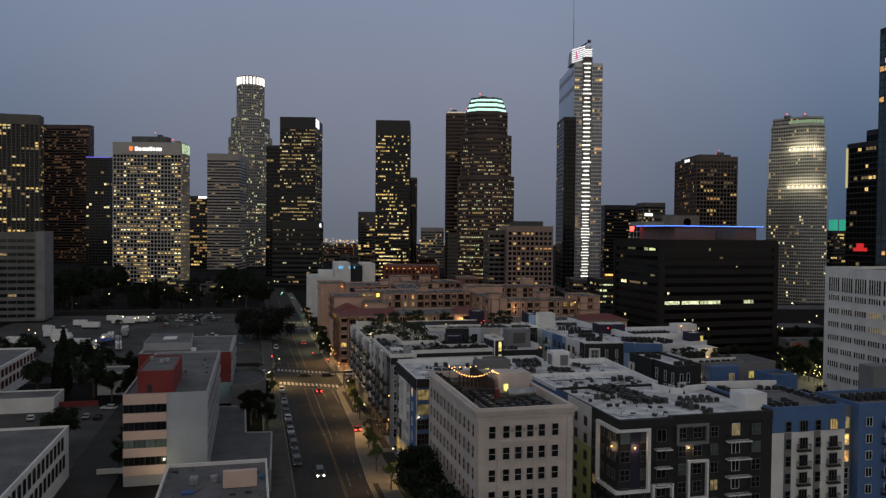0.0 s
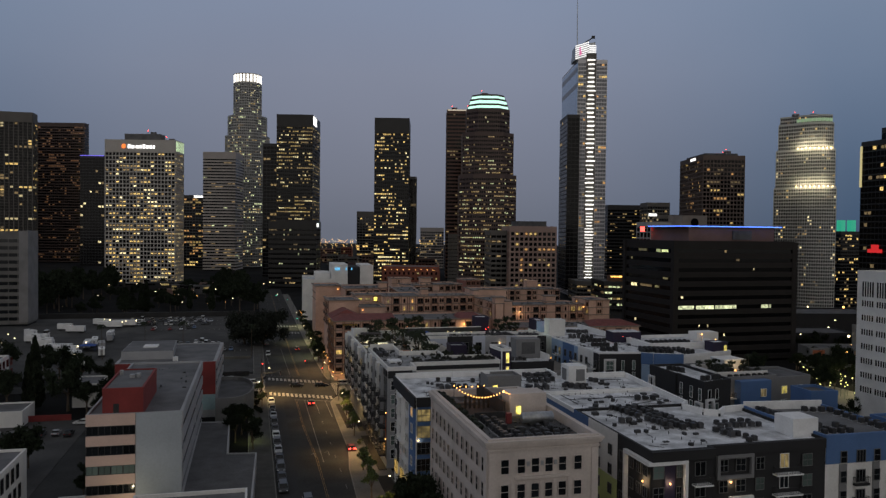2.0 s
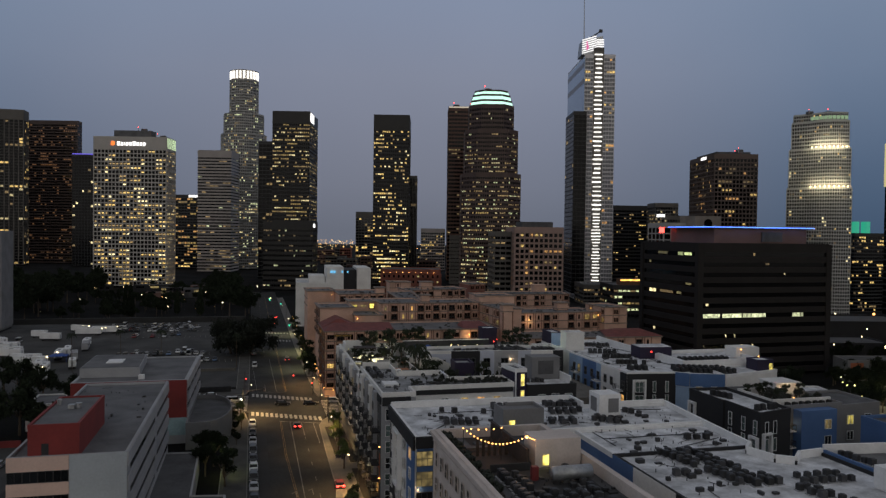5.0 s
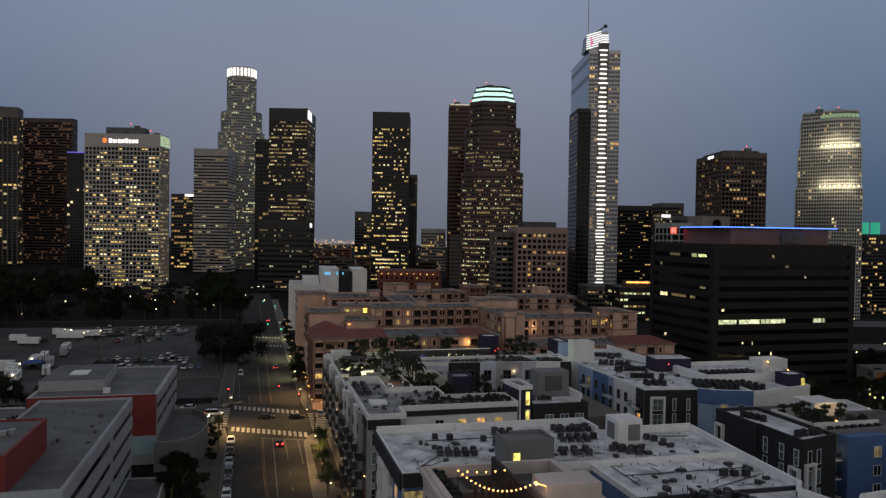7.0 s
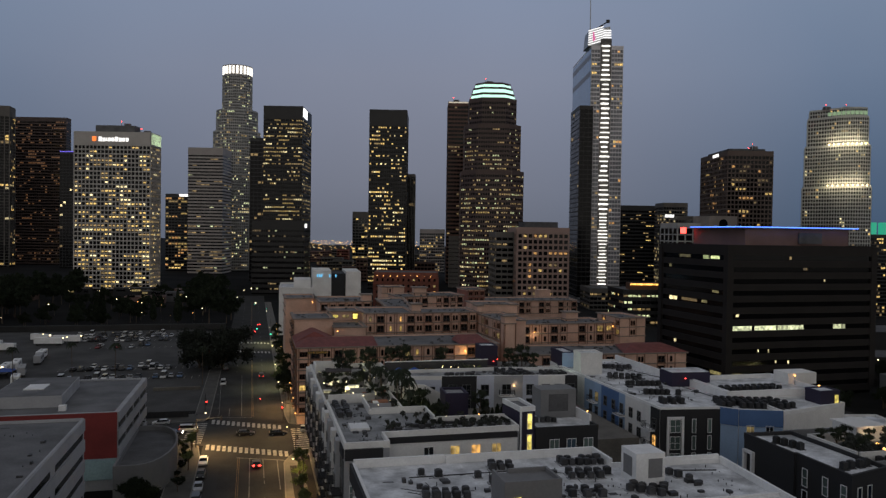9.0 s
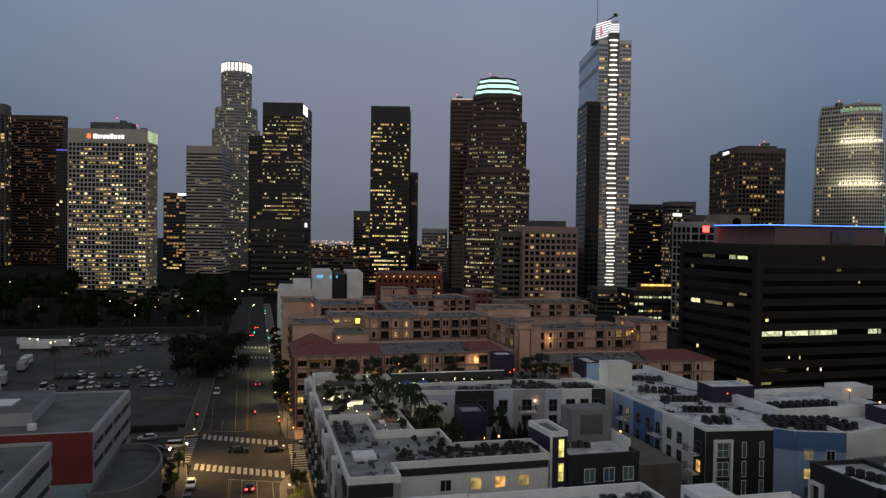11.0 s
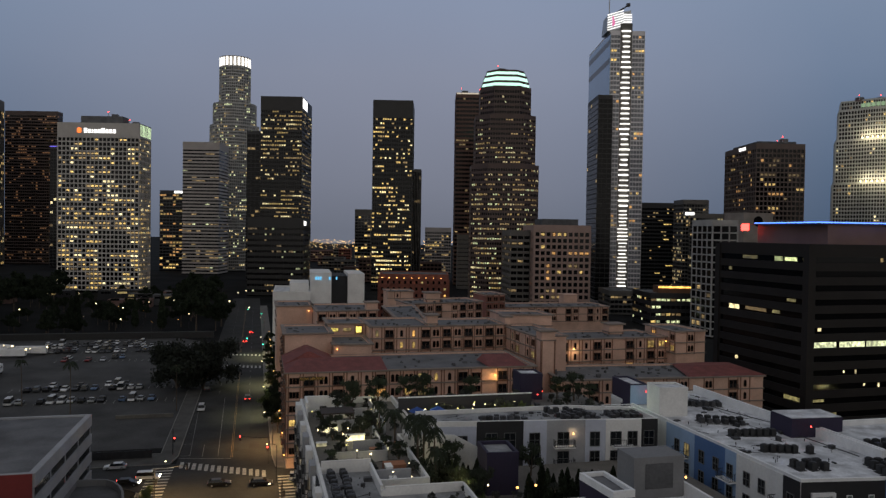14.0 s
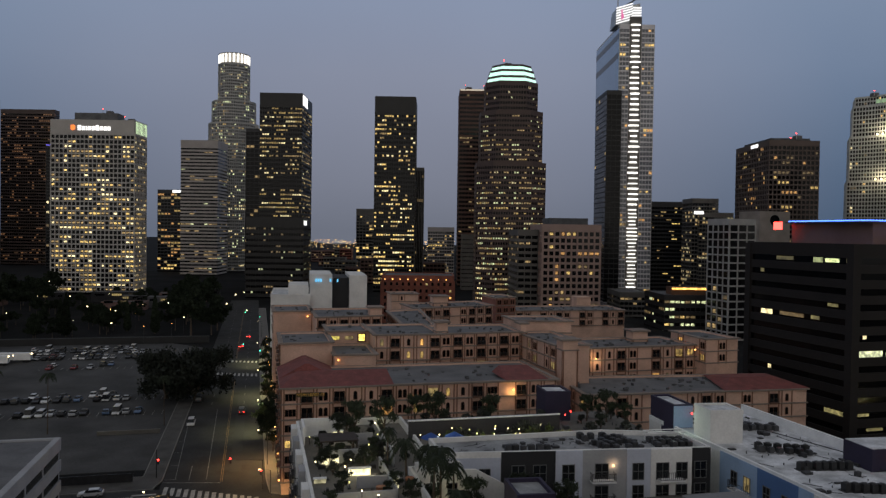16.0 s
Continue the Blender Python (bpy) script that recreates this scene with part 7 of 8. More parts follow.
# ---- trailers and trucks ----
def trailer(label, x, y, turn, length=10.0, colour=trim_white, lit=False):
    ob = thing("trailer", label, "trailer")
    part("box_body", Geo().box(-1.25, -length / 2, 0.9, 1.25, length / 2, 3.6), colour, ob)
    part("chassis", Geo().box(-0.9, -length / 2, 0.55, 0.9, length / 2, 0.9), metal_dark, ob)
    part("roof_unit", Geo().box(-0.5, -0.6, 3.6, 0.5, 0.6, 3.85), metal_grey, ob)
    for s in (-1.1, 1.1):
        for yy in (-length / 2 + 1.2, -length / 2 + 2.2, length / 2 - 1.4):
            part("wheel", Geo().tube((s - 0.12, yy, 0.45), (s + 0.12, yy, 0.45), 0.45, 0.45, 12), rubber, ob)
    part("door", Geo().box(-0.4, -length / 2 - 0.06, 1.0, 0.4, -length / 2, 3.0), stucco_pale, ob)
    for i in range(3):
        part("window", Geo().box(1.25, -length / 2 + 2 + i * 2.4, 2.2, 1.3, -length / 2 + 3 + i * 2.4, 2.9), glass, ob)
    if lit:
        part("lamp_head", Geo().ball((0, -length / 2 - 0.2, 3.3), 0.3, 8), bulb_white, ob)
    ob.matrix_basis = pose(x, y, 0, 0, 0, turn)
    return ob


for k, (x, y, a, n, c, lit) in enumerate(((-62, 378, 8, 11, trim_white, False), (-57, 366, 12, 9, stucco_pale, False), (-70, 356, 80, 12, trim_white, True), (-73, 362, 80, 11, trim_white, False), (-79, 424, 80, 9, trim_white, False),
                                          (-66, 440, 85, 12, trim_white, True), (-60, 446, 85, 12, trim_white, True), (-72, 452, 60, 10, trim_white, True), (-58, 392, 6, 10, stucco_pale, False), (-88, 396, 70, 8, trim_white, False), (-54, 348, 10, 7, trim_white, False), (-63.5, 371, 4, 10, trim_white, True), (-59.5, 402, 2, 9, trim_white, False), (-90, 392, 85, 7, trim_white, False), (-61, 338, 6, 10, trim_white, True), (-86, 434, 80, 7, trim_white, False), (-56, 316, 30, 6, trim_white, False), (-64.5, 345, 8, 9, trim_white, False), (-100, 372, 60, 8, trim_white, True), (-82, 376, 75, 9, trim_white, False), (-84, 383, 75, 9, trim_white, False), (-96, 412, 40, 8, trim_white, False))):
    trailer("white production trailer parked on the lot", x, y, a, n, c, lit)
single("tarpaulin_tent", Geo().add([(-69, 372, 2.4), (-62, 372, 2.4), (-62, 378, 2.4), (-69, 378, 2.4), (-65.5, 375, 3.4)], [(0, 1, 4), (1, 2, 4), (2, 3, 4), (3, 0, 4)]).box(-69, 372, 0, -68.9, 372.1, 2.4).box(-62.1, 372, 0, -62, 372.1, 2.4).box(-69, 377.9, 0, -68.9, 378, 2.4).box(-62.1, 377.9, 0, -62, 378, 2.4),
       paint("blue_tent_cloth", (0.04, 0.09, 0.32), 0.8), "blue canvas tent on thin poles", "tent")


# ---- trees ----
def leafy(name, label, tall, spread, seed, leaves=1500, size=0.45, mat=None, low=0.25, squash=0.8):
    """A tapered trunk with limbs and a crown of many small leaf clumps with gaps."""
    r = random.Random(seed)
    ob = thing(name, label, "tree")
    trunk = Geo()
    fork = tall * (low + 0.1)
    trunk.tube((0, 0, -0.1), (0.1, 0, fork), spread * 0.06 + 0.08, spread * 0.045 + 0.05, 8)
    ends = []
    for i in range(7):
        a = 2 * math.pi * i / 7 + r.uniform(-0.4, 0.4)
        rr = spread * r.uniform(0.35, 0.75)
        e = Vector((rr * math.cos(a), rr * math.sin(a), tall * r.uniform(low + 0.3, 0.88)))
        trunk.tube((0.1, 0, fork), e, spread * 0.03 + 0.03, 0.02, 6)
        ends.append(e)
    ends.append(Vector((0, 0, tall * 0.9)))
    for e in list(ends):
        for k in range(2):
            ends.append(e + Vector((r.gauss(0, 1), r.gauss(0, 1), r.gauss(0, 0.7))) * spread * 0.22)
    part("trunk", trunk, bark, ob)
    crown = Geo()
    for i in range(leaves):
        c = r.choice(ends)
        p = Vector((r.gauss(0, 1), r.gauss(0, 1), r.gauss(0, 1) * squash))
        p = c + p.normalized() * spread * r.choice((0.2, 0.28, 0.36)) * r.random() ** 0.45
        if p.z < tall * low:
            p.z = tall * low + r.random() * tall * 0.1
        q = Euler((r.uniform(0, 6.3), r.uniform(0, 6.3), r.uniform(0, 6.3))).to_matrix()
        s = size * r.uniform(0.6, 1.4)
        crown.add([p + q @ Vector(v) for v in ((-s, 0, 0), (0, -s * 0.6, 0.12 * s), (s, 0, 0), (0, s * 0.6, -0.12 * s))], [(0, 1, 2, 3)])
    part("crown", crown, mat or leaf, ob)
    return ob


def palm(label, tall, seed, fronds=26, reach=2.8):
    r = random.Random(seed)
    ob = thing("palm_tree", label, "palm tree")
    trunk = Geo()
    for i in range(6):
        trunk.tube((0.05 * i, 0, tall * i / 6 - (0.1 if i == 0 else 0)), (0.05 * (i + 1), 0, tall * (i + 1) / 6), 0.17 - 0.012 * i, 0.158 - 0.012 * i, 8)
    part("trunk", trunk, bark, ob)
    crown = Geo()
    for i in range(fronds):
        a = 2 * math.pi * i / fronds + r.uniform(-0.2, 0.2)
        lift = r.uniform(-0.4, 1.0)
        pts = []
        for k in range(6):
            s = k / 5
            d = reach * s * (1 - 0.15 * lift)
            pts.append(Vector((0.3 + d * math.cos(a), d * math.sin(a), tall + lift * 1.6 * s - 2.0 * s * s)))
        side = Vector((-math.sin(a), math.cos(a), 0))
        for k in range(5):
            wd = 0.3 * (1 - 0.6 * k / 5)
            for sg in (-1, 1):
                for q in (0.0, 0.5):
                    b = pts[k].lerp(pts[k + 1], q)
                    e = pts[k].lerp(pts[k + 1], q + 0.4)
                    crown.add([b, e, e + side * sg * wd - Vector((0, 0, 0.25)), b + side * sg * wd * 0.9 - Vector((0, 0, 0.2))], [(0, 1, 2, 3)])
    part("crown", crown, palm_leaf, ob)
    return ob


def cypress(label, tall, wide, seed, leaves=900):
    r = random.Random(seed)
    ob = thing("cypress_tree", label, "tree")
    part("trunk", Geo().tube((0, 0, -0.1), (0, 0, tall * 0.9), 0.2, 0.05, 6), bark, ob)
    crown = Geo()
    for i in range(leaves):
        z = r.random()
        rad = wide * (1 - z) ** 0.6 * (0.55 + 0.45 * min(1, z * 8)) * r.random() ** 0.4 * r.uniform(0.7, 1.1)
        a = r.uniform(0, 6.3)
        p = Vector((rad * math.cos(a), rad * math.sin(a), tall * (0.05 + 0.95 * z)))
        q = Euler((r.uniform(-0.5, 0.5), r.uniform(-0.5, 0.5), r.uniform(0, 6.3))).to_matrix()
        s = wide * 0.2 * r.uniform(0.6, 1.3)
        crown.add([p + q @ Vector(v) for v in ((-s * 0.4, 0, 0), (0, s * 0.2, -s), (s * 0.4, 0, 0), (0, -s * 0.2, s))], [(0, 1, 2, 3)])
    part("crown", crown, leaf, ob)
    return ob


class Grove:
    """Places copies of one tree."""

    def __init__(self, ob):
        self.ob, self.used, self.count = ob, False, 0

    def put(self, x, y, z=0.0, s=1.0, turn=0.0, label="", group=""):
        self.count += 1
        m = pose(x, y, z, 0, 0, turn)
        if self.used:
            ob = copy_thing(self.ob, m)
        else:
            ob = self.ob
            ob.matrix_basis = m
            self.used = True
        ob.scale = (s, s, s)
        return tagged(ob, label, "", group)


FAR_TREES = []


def wood_crowns(groves):
    """The far woods beyond the freeway: every crown in one mesh, every trunk in another."""
    trunks, parts = Geo(), []
    for k, g in enumerate(groves):
        me = [c for c in g.ob.children if c.name.startswith("crown")][0].data
        co = np.empty(len(me.vertices) * 3)
        me.vertices.foreach_get("co", co)
        co = co.reshape(-1, 3)
        for x, y, s, a in FAR_TREES[k::len(groves)]:
            c, n = math.cos(a), math.sin(a)
            parts.append(co @ np.array([[c, n, 0], [-n, c, 0], [0, 0, 1]]) * s + np.array([x, y, 0]))
            trunks.tube((x, y, -0.1), (x, y, 8.0 * s), 0.35 * s, 0.15 * s, 6)
    allv = np.concatenate(parts)
    me = bpy.data.meshes.new("far_woods")
    me.vertices.add(len(allv))
    me.vertices.foreach_set("co", allv.ravel())
    me.loops.add(len(allv))
    me.loops.foreach_set("vertex_index", np.arange(len(allv), dtype=np.int32))
    me.polygons.add(len(allv) // 4)
    me.polygons.foreach_set("loop_start", np.arange(0, len(allv), 4, dtype=np.int32))
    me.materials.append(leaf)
    me.update(calc_edges=True)
    tagged(new("far_woods", me), "dark dense woods beyond the freeway at dusk", "trees", kind="stuff")
    tagged(single("far_trunks", trunks, bark, "trunks of the dark woods beyond the freeway", "trees"), kind="stuff")


rt_ = random.Random(8)
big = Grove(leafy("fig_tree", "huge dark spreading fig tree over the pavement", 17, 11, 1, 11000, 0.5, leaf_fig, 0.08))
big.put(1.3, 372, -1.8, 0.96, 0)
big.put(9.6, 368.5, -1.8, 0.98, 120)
broad = [Grove(leafy("tree", "dark broad-leaved tree in the dusk", 13, 5.5, k, 1900, 0.6)) for k in (2, 3)]
for i in range(230):
    x, y = rt_.uniform(-330, 8), rt_.uniform(512, 640) if i < 150 else rt_.uniform(625, 760)
    low_tree = -105 < x < -22
    FAR_TREES.append((x, y, rt_.uniform(0.4, 0.75) if low_tree else rt_.uniform(0.8, 1.5), rt_.uniform(0, 6.28)))
wood_crowns(broad)
near_broad = [Grove(leafy("tree", "dark broad-leaved tree in the dusk", 13, 5.5, k, 3600, 0.4)) for k in (22, 23)]
for i in range(44):
    near_broad[i % 2].put(rt_.uniform(145, 260), rt_.uniform(215, 282) if i % 3 else rt_.uniform(150, 196), 0, rt_.uniform(0.45, 0.75), rt_.uniform(0, 360))
for i in range(24):
    tx = rt_.uniform(235, 420)
    broad[i % 2].put(tx, rt_.uniform(300, 470), ground_z(tx), rt_.uniform(0.6, 1.0), rt_.uniform(0, 360))
for i in range(22):
    tx = 206 + i * 2.3
    near_broad[i % 2].put(tx, 268 - (tx - 206) * 0.2 + rt_.uniform(-4, 4), 0, rt_.uniform(0.38, 0.55), rt_.uniform(0, 360))
for i in range(10):
    near_broad[i % 2].put(238 + i * 5, 306 + rt_.uniform(-6, 4), 0, rt_.uniform(0.5, 0.7), rt_.uniform(0, 360))
for x, y, s in ((-46, 250, 1.0), (-40, 244, 0.7), (-43, 190, 0.8), (-34, 240, 0.8), (-33, 258, 0.9), (-62, 252, 0.9), (-28, 286, 0.6), (-40, 280, 0.7), (-58, 296, 0.9), (-50, 290, 0.8), (-31, 222, 0.6), (-66, 310, 0.8), (-80, 316, 0.9), (-92, 322, 0.8), (-42.5, 195, 0.5), (-27.2, 172, 0.36), (-27.0, 180, 0.4), (-27.6, 190, 0.42), (-27.4, 200, 0.45), (-28.0, 212, 0.5), (29.8, 319, 0.58), (30.6, 327, 0.5), (29, 128, 0.9), (30.5, 118, 0.85), (30.5, 138, 0.9), (31, 147, 0.7), (29, 108, 0.9), (0, 207, 0.55), (1.5, 214, 0.6), (-1, 220, 0.5)):
    near_broad[rt_.randrange(2)].put(x, y, 0, s, rt_.uniform(0, 360))
street_tree = Grove(leafy("street_tree", "small street tree beside the kerb", 6.5, 2.3, 5, 1500, 0.2, leaf, 0.18))
for x, y, s in ((4.2, 199, 1.1), (3.8, 205, 1.0), (5.5, 215, 0.5), (6, 230, 0.5), (31, 330, 1.2), (30.6, 342, 1.1), (31, 352, 1.3), (30.5, 372, 1.0), (31, 384, 1.1), (30.5, 396, 1.0), (31, 412, 1.0), (30.8, 430, 1.0), (31, 450, 1.1), (31, 310, 0.8)):
    street_tree.put(x, y, 0.1, s, rt_.uniform(0, 360), "", "street trees")
# trees by the lamps; their lamplight is in the leaf colour
bright = Grove(leafy("street_tree", "pale green lamplit street tree in the planting strip", 5.5, 1.7, 6, 1000, 0.18, leaf_lamplit, 0.3))
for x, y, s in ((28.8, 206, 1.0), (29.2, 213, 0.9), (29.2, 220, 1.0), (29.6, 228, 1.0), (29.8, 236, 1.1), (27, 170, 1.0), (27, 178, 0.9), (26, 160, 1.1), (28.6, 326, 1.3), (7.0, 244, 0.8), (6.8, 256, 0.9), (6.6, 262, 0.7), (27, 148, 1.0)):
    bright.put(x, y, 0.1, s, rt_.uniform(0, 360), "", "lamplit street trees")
bush = Grove(leafy("bush", "low rounded evergreen bush", 2.0, 1.3, 7, 700, 0.16, leaf, 0.05))
for x, y, s in ((5.5, 246, 0.8), (6.3, 250, 0.7), (5.4, 254, 0.8), (5.0, 240, 0.7), (6.6, 236, 0.6), (5.2, 258, 0.9), (4.4, 262, 0.9), (29, 190, 0.8), (29, 198, 0.7), (28, 184, 0.8)):
    bush.put(x, y, 0.1, s, rt_.uniform(0, 360), "", "bushes on the verge")
cyp = Grove(cypress("tall dark cypress tree", 16, 2.2, 9, 3500))
for x, y, z, s in ((-55, 252.5, 0, 1.35), (-57.5, 256, 0, 1.0), (-20, 520, 0, 1.2), (-34, 530, 0, 1.0), (-58, 515, 0, 1.3), (-62, 522, 0, 1.1)):
    cyp.put(x, y, z, s)
hedge = Grove(cypress("slim clipped courtyard conifer", 6.4, 1.35, 10, 1500))
for i in range(15):
    hedge.put(61.6 + (i % 8) * 1.9 + rt_.uniform(-0.3, 0.3), 213 + (i // 8) * 2.4, 14.2, rt_.uniform(0.5, 0.85), rt_.uniform(0, 360), "", "courtyard conifers")
for i in range(9):
    hedge.put(48.8 + i * 0.9, 222 + rt_.uniform(-1.6, 1.8), 14.2, rt_.uniform(0.45, 0.8), rt_.uniform(0, 360), "", "courtyard conifers")
pm_short = Grove(palm("feathery courtyard palm tree", 7.6, 12, 24, 1.9))
for x, y, z, s in ((49.2, 231.5, 14.2, 1.1), (48.6, 226, 14.2, 1.15), (51.4, 226.6, 14.2, 1.0), (50, 228.4, 14.2, 1.2), (45, 238.5, 17.7, 0.75), (46.9, 234, 14.2, 1.15), (49.5, 219, 14.2, 0.9)):
    pm_short.put(x, y, z, s, rt_.uniform(0, 360), "", "courtyard palms")
pm_tall = Grove(palm("tall slender fan palm tree", 17, 13, 34, 2.3))
for x, y, s in ((-22.0, 335.5, 0.91), (4.4, 339, 0.78), (-52, 338, 0.85), (-38, 352, 0.8), (166, 240, 0.7), (172, 262, 0.8), (160, 205, 0.7), (152, 196, 0.7)):
    pm_tall.put(x, y, 0, s, rt_.uniform(0, 360), "", "tall palms")
# terrace shrubs with the lantern light put into their leaf colour
lit_shrub = Grove(leafy("planter_shrub", "lamplit yellow-green shrub on the terrace", 1.6, 1.0, 34, 420, 0.13, leaf_lamplit, 0.05))
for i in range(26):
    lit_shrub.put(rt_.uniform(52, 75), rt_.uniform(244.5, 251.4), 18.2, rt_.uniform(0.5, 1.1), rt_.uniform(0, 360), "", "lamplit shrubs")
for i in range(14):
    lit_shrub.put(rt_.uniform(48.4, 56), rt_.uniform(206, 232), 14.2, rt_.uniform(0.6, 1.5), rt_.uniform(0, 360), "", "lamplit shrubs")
yucca = Grove(leafy("planter_shrub", "bushy shrub in a roof planter", 1.9, 1.1, 14, 520, 0.15, leaf_grey, 0.05))
for i in range(84):
    yucca.put(rt_.uniform(40.6, 61.2), rt_.uniform(192.2, 196.8) if i % 4 else rt_.uniform(197.2, 204.2), 20.23, rt_.uniform(0.25, 0.62), rt_.uniform(0, 360), "", "roof terrace shrubs")
for i in range(46):
    yucca.put(rt_.uniform(35.2, 47.5) if i % 2 else rt_.uniform(35.5, 50), rt_.uniform(216, 262) if i % 2 else rt_.uniform(238, 262), 17.7, rt_.uniform(0.5, 1.0), rt_.uniform(0, 360), "", "roof garden shrubs")
for i in range(34):
    yucca.put(rt_.uniform(53, 89), rt_.uniform(245, 262), 18.2, rt_.uniform(0.5, 1.2), rt_.uniform(0, 360), "", "pool terrace shrubs")
for i in range(16):
    yucca.put(rt_.uniform(107, 119.6), rt_.uniform(169.4, 177.4), 18.73, rt_.uniform(0.5, 1.2), rt_.uniform(0, 360), "", "roof terrace shrubs")
gtree = Grove(leafy("roof_garden_tree", "dark leafy tree in the roof garden", 6.0, 2.3, 15, 1900, 0.19, leaf_mid, 0.12))
for x, y, z, s in ((43, 258, 17.7, 0.9), (47.5, 257, 17.7, 1.0), (56, 257, 18.2, 1.0), (53.5, 261, 18.2, 0.8), (38, 230, 17.7, 0.5), (45.5, 224, 17.7, 0.55), (42, 238, 17.7, 0.6), (37.5, 241, 17.7, 0.5), (66, 259, 18.2, 0.8), (86, 256, 18.2, 0.9), (83, 257.5, 18.2, 0.75), (88.4, 254, 18.2, 0.6), (82, 250, 18.2, 0.5), (40, 255, 17.7, 0.7), (60.5, 228, 14.2, 0.9), (66, 226, 14.2, 0.8), (115.6, 176.6, 18.73, 0.42), (118.8, 176.4, 18.73, 0.45), (107.4, 177.6, 18.73, 0.45), (109.4, 176.6, 18.73, 0.5), (111.8, 177.4, 18.73, 0.5), (113.0, 174.0, 18.73, 0.4), (110.4, 172.4, 18.73, 0.4)):
    gtree.put(x, y, z, s, rt_.uniform(0, 360), "", "roof garden trees")


for i in range(26):
    if i < 18:
        gtree.put(rt_.uniform(35.4, 46.6), rt_.uniform(217, 262), 17.7, rt_.uniform(0.22, 0.46), rt_.uniform(0, 360), "", "roof garden trees")
    else:
        gtree.put(rt_.uniform(48.4, 56.4), rt_.uniform(205, 232), 14.2, rt_.uniform(0.4, 0.9), rt_.uniform(0, 360), "", "roof garden trees")


# ---- rooftop condensers ----
def condenser():
    ob = thing("ac_unit", "dark rooftop air-conditioning condenser on a curb", "air conditioner")
    part("casing", Geo().prism([(-0.4, -0.36), (-0.36, -0.4), (0.36, -0.4), (0.4, -0.36), (0.4, 0.36), (0.36, 0.4), (-0.36, 0.4), (-0.4, 0.36)], 0.12, 0.9), unit_grey, ob)
    part("curb", Geo().box(-0.6, -0.46, 0, 0.6, 0.46, 0.12), stucco_pale, ob)
    part("fan_guard", Geo().tube((0, 0, 0.9), (0, 0, 0.97), 0.36, 0.34, 12), metal_dark, ob)
    return ob


ac = Grove(condenser())
far_units = Geo()


def units(x0, y0, nx, ny, z, dx=1.15, dy=1.3, s=1.0, miss=0.08):
    for i in range(nx):
        for j in range(ny):
            if rt_.random() > miss and y0 > 300 or ac.count > 210:
                x, y = x0 + i * dx, y0 + j * dy
                far_units.box(x - 0.4, y - 0.4, z + 0.1, x + 0.4, y + 0.4, z + 1.05).tube((x, y, z + 1.05), (x, y, z + 1.14), 0.36, 0.34, 8).box(x - 0.58, y - 0.58, z, x + 0.58, y + 0.58, z + 0.1)
            elif rt_.random() > miss:
                ac.put(x0 + i * dx + rt_.uniform(-0.1, 0.1), y0 + j * dy + rt_.uniform(-0.12, 0.12), z, s * rt_.uniform(0.82, 1.12), rt_.uniform(-4, 4), "", "rooftop condensers")


def unit_rows(p, q, n, z, rows=1, gap=1.5):
    """Condensers in rows from p to q; further rows lie gap metres behind one another."""
    p, q = Vector(p), Vector(q)
    back = Vector((-(q - p).y, (q - p).x)).normalized()
    if back.y < 0:
        back = -back
    for j in range(rows):
        for i in range(n):
            if rt_.random() < 0.06:
                continue
            c = p.lerp(q, i / max(1, n - 1)) + back * gap * j + Vector((rt_.uniform(-0.08, 0.08), rt_.uniform(-0.1, 0.1)))
            if ac.count < 275:
                ac.put(c.x, c.y, z, rt_.uniform(0.88, 1.12), rt_.uniform(-4, 4), "", "rooftop condensers")
            else:
                far_units.box(c.x - 0.4, c.y - 0.4, z + 0.1, c.x + 0.4, c.y + 0.4, z + 1.05).tube((c.x, c.y, z + 1.05), (c.x, c.y, z + 1.14), 0.36, 0.34, 8).box(c.x - 0.58, c.y - 0.58, z, c.x + 0.58, c.y + 0.58, z + 0.1)


units(39.0, 119.2, 1, 9, 21.72, 1.15, 1.42, 1.1, 0)
units(40.9, 119.0, 6, 1, 21.72, 1.4, 1.4, 1.1)
units(41.2, 121.2, 5, 2, 21.72, 1.5, 1.7, 1.0, 0.2)
units(40.6, 125.4, 1, 4, 21.72, 1.2, 1.6)
units(47.6, 122.4, 1, 6, 21.72, 1.2, 1.8)
CH, MD, ST, BW, EW = ch.roof_z + 0.03, mid.roof_z + 0.03, st.roof_z + 0.03, bw.roof_z + 0.03, ew.roof_z + 0.03
for off in (0.0, 1.3, 3.2, 4.5):
    unit_rows((66.2 + off, 140.6), (69.8 + off, 125.8), 13, CH)
unit_rows((77.6, 125.2), (84.6, 124.9), 6, CH, 1)
unit_rows((78.4, 127.4), (84.2, 127.2), 5, CH, 1)
unit_rows((75.4, 123.2), (77.0, 117.1), 5, CH, 2, 1.3)
unit_rows((63.2, 131.4), (64.5, 131.2), 2, CH)
unit_rows((73.4, 147.8), (77.8, 147.0), 4, MD)
unit_rows((91.4, 134.4), (92.4, 129.8), 5, BW)
unit_rows((91.6, 118.4), (96.2, 118.0), 4, BW, 3, 1.7)
unit_rows((99.4, 132.2), (103.6, 130.8), 4, BW)
unit_rows((103.2, 128.6), (103.2, 117.6), 7, BW, 2, 1.3)
unit_rows((61.6, 172.0), (66.8, 171.6), 6, ST, 2)
unit_rows((60.4, 166.8), (65.4, 165.9), 5, ST, 2)
unit_rows((65.6, 160.9), (68.4, 158.3), 4, ST, 2, 1.3)
unit_rows((57.8, 160.2), (61.2, 159.5), 3, ST, 2)
unit_rows((73.7, 165.6), (75.0, 163.0), 3, ST)
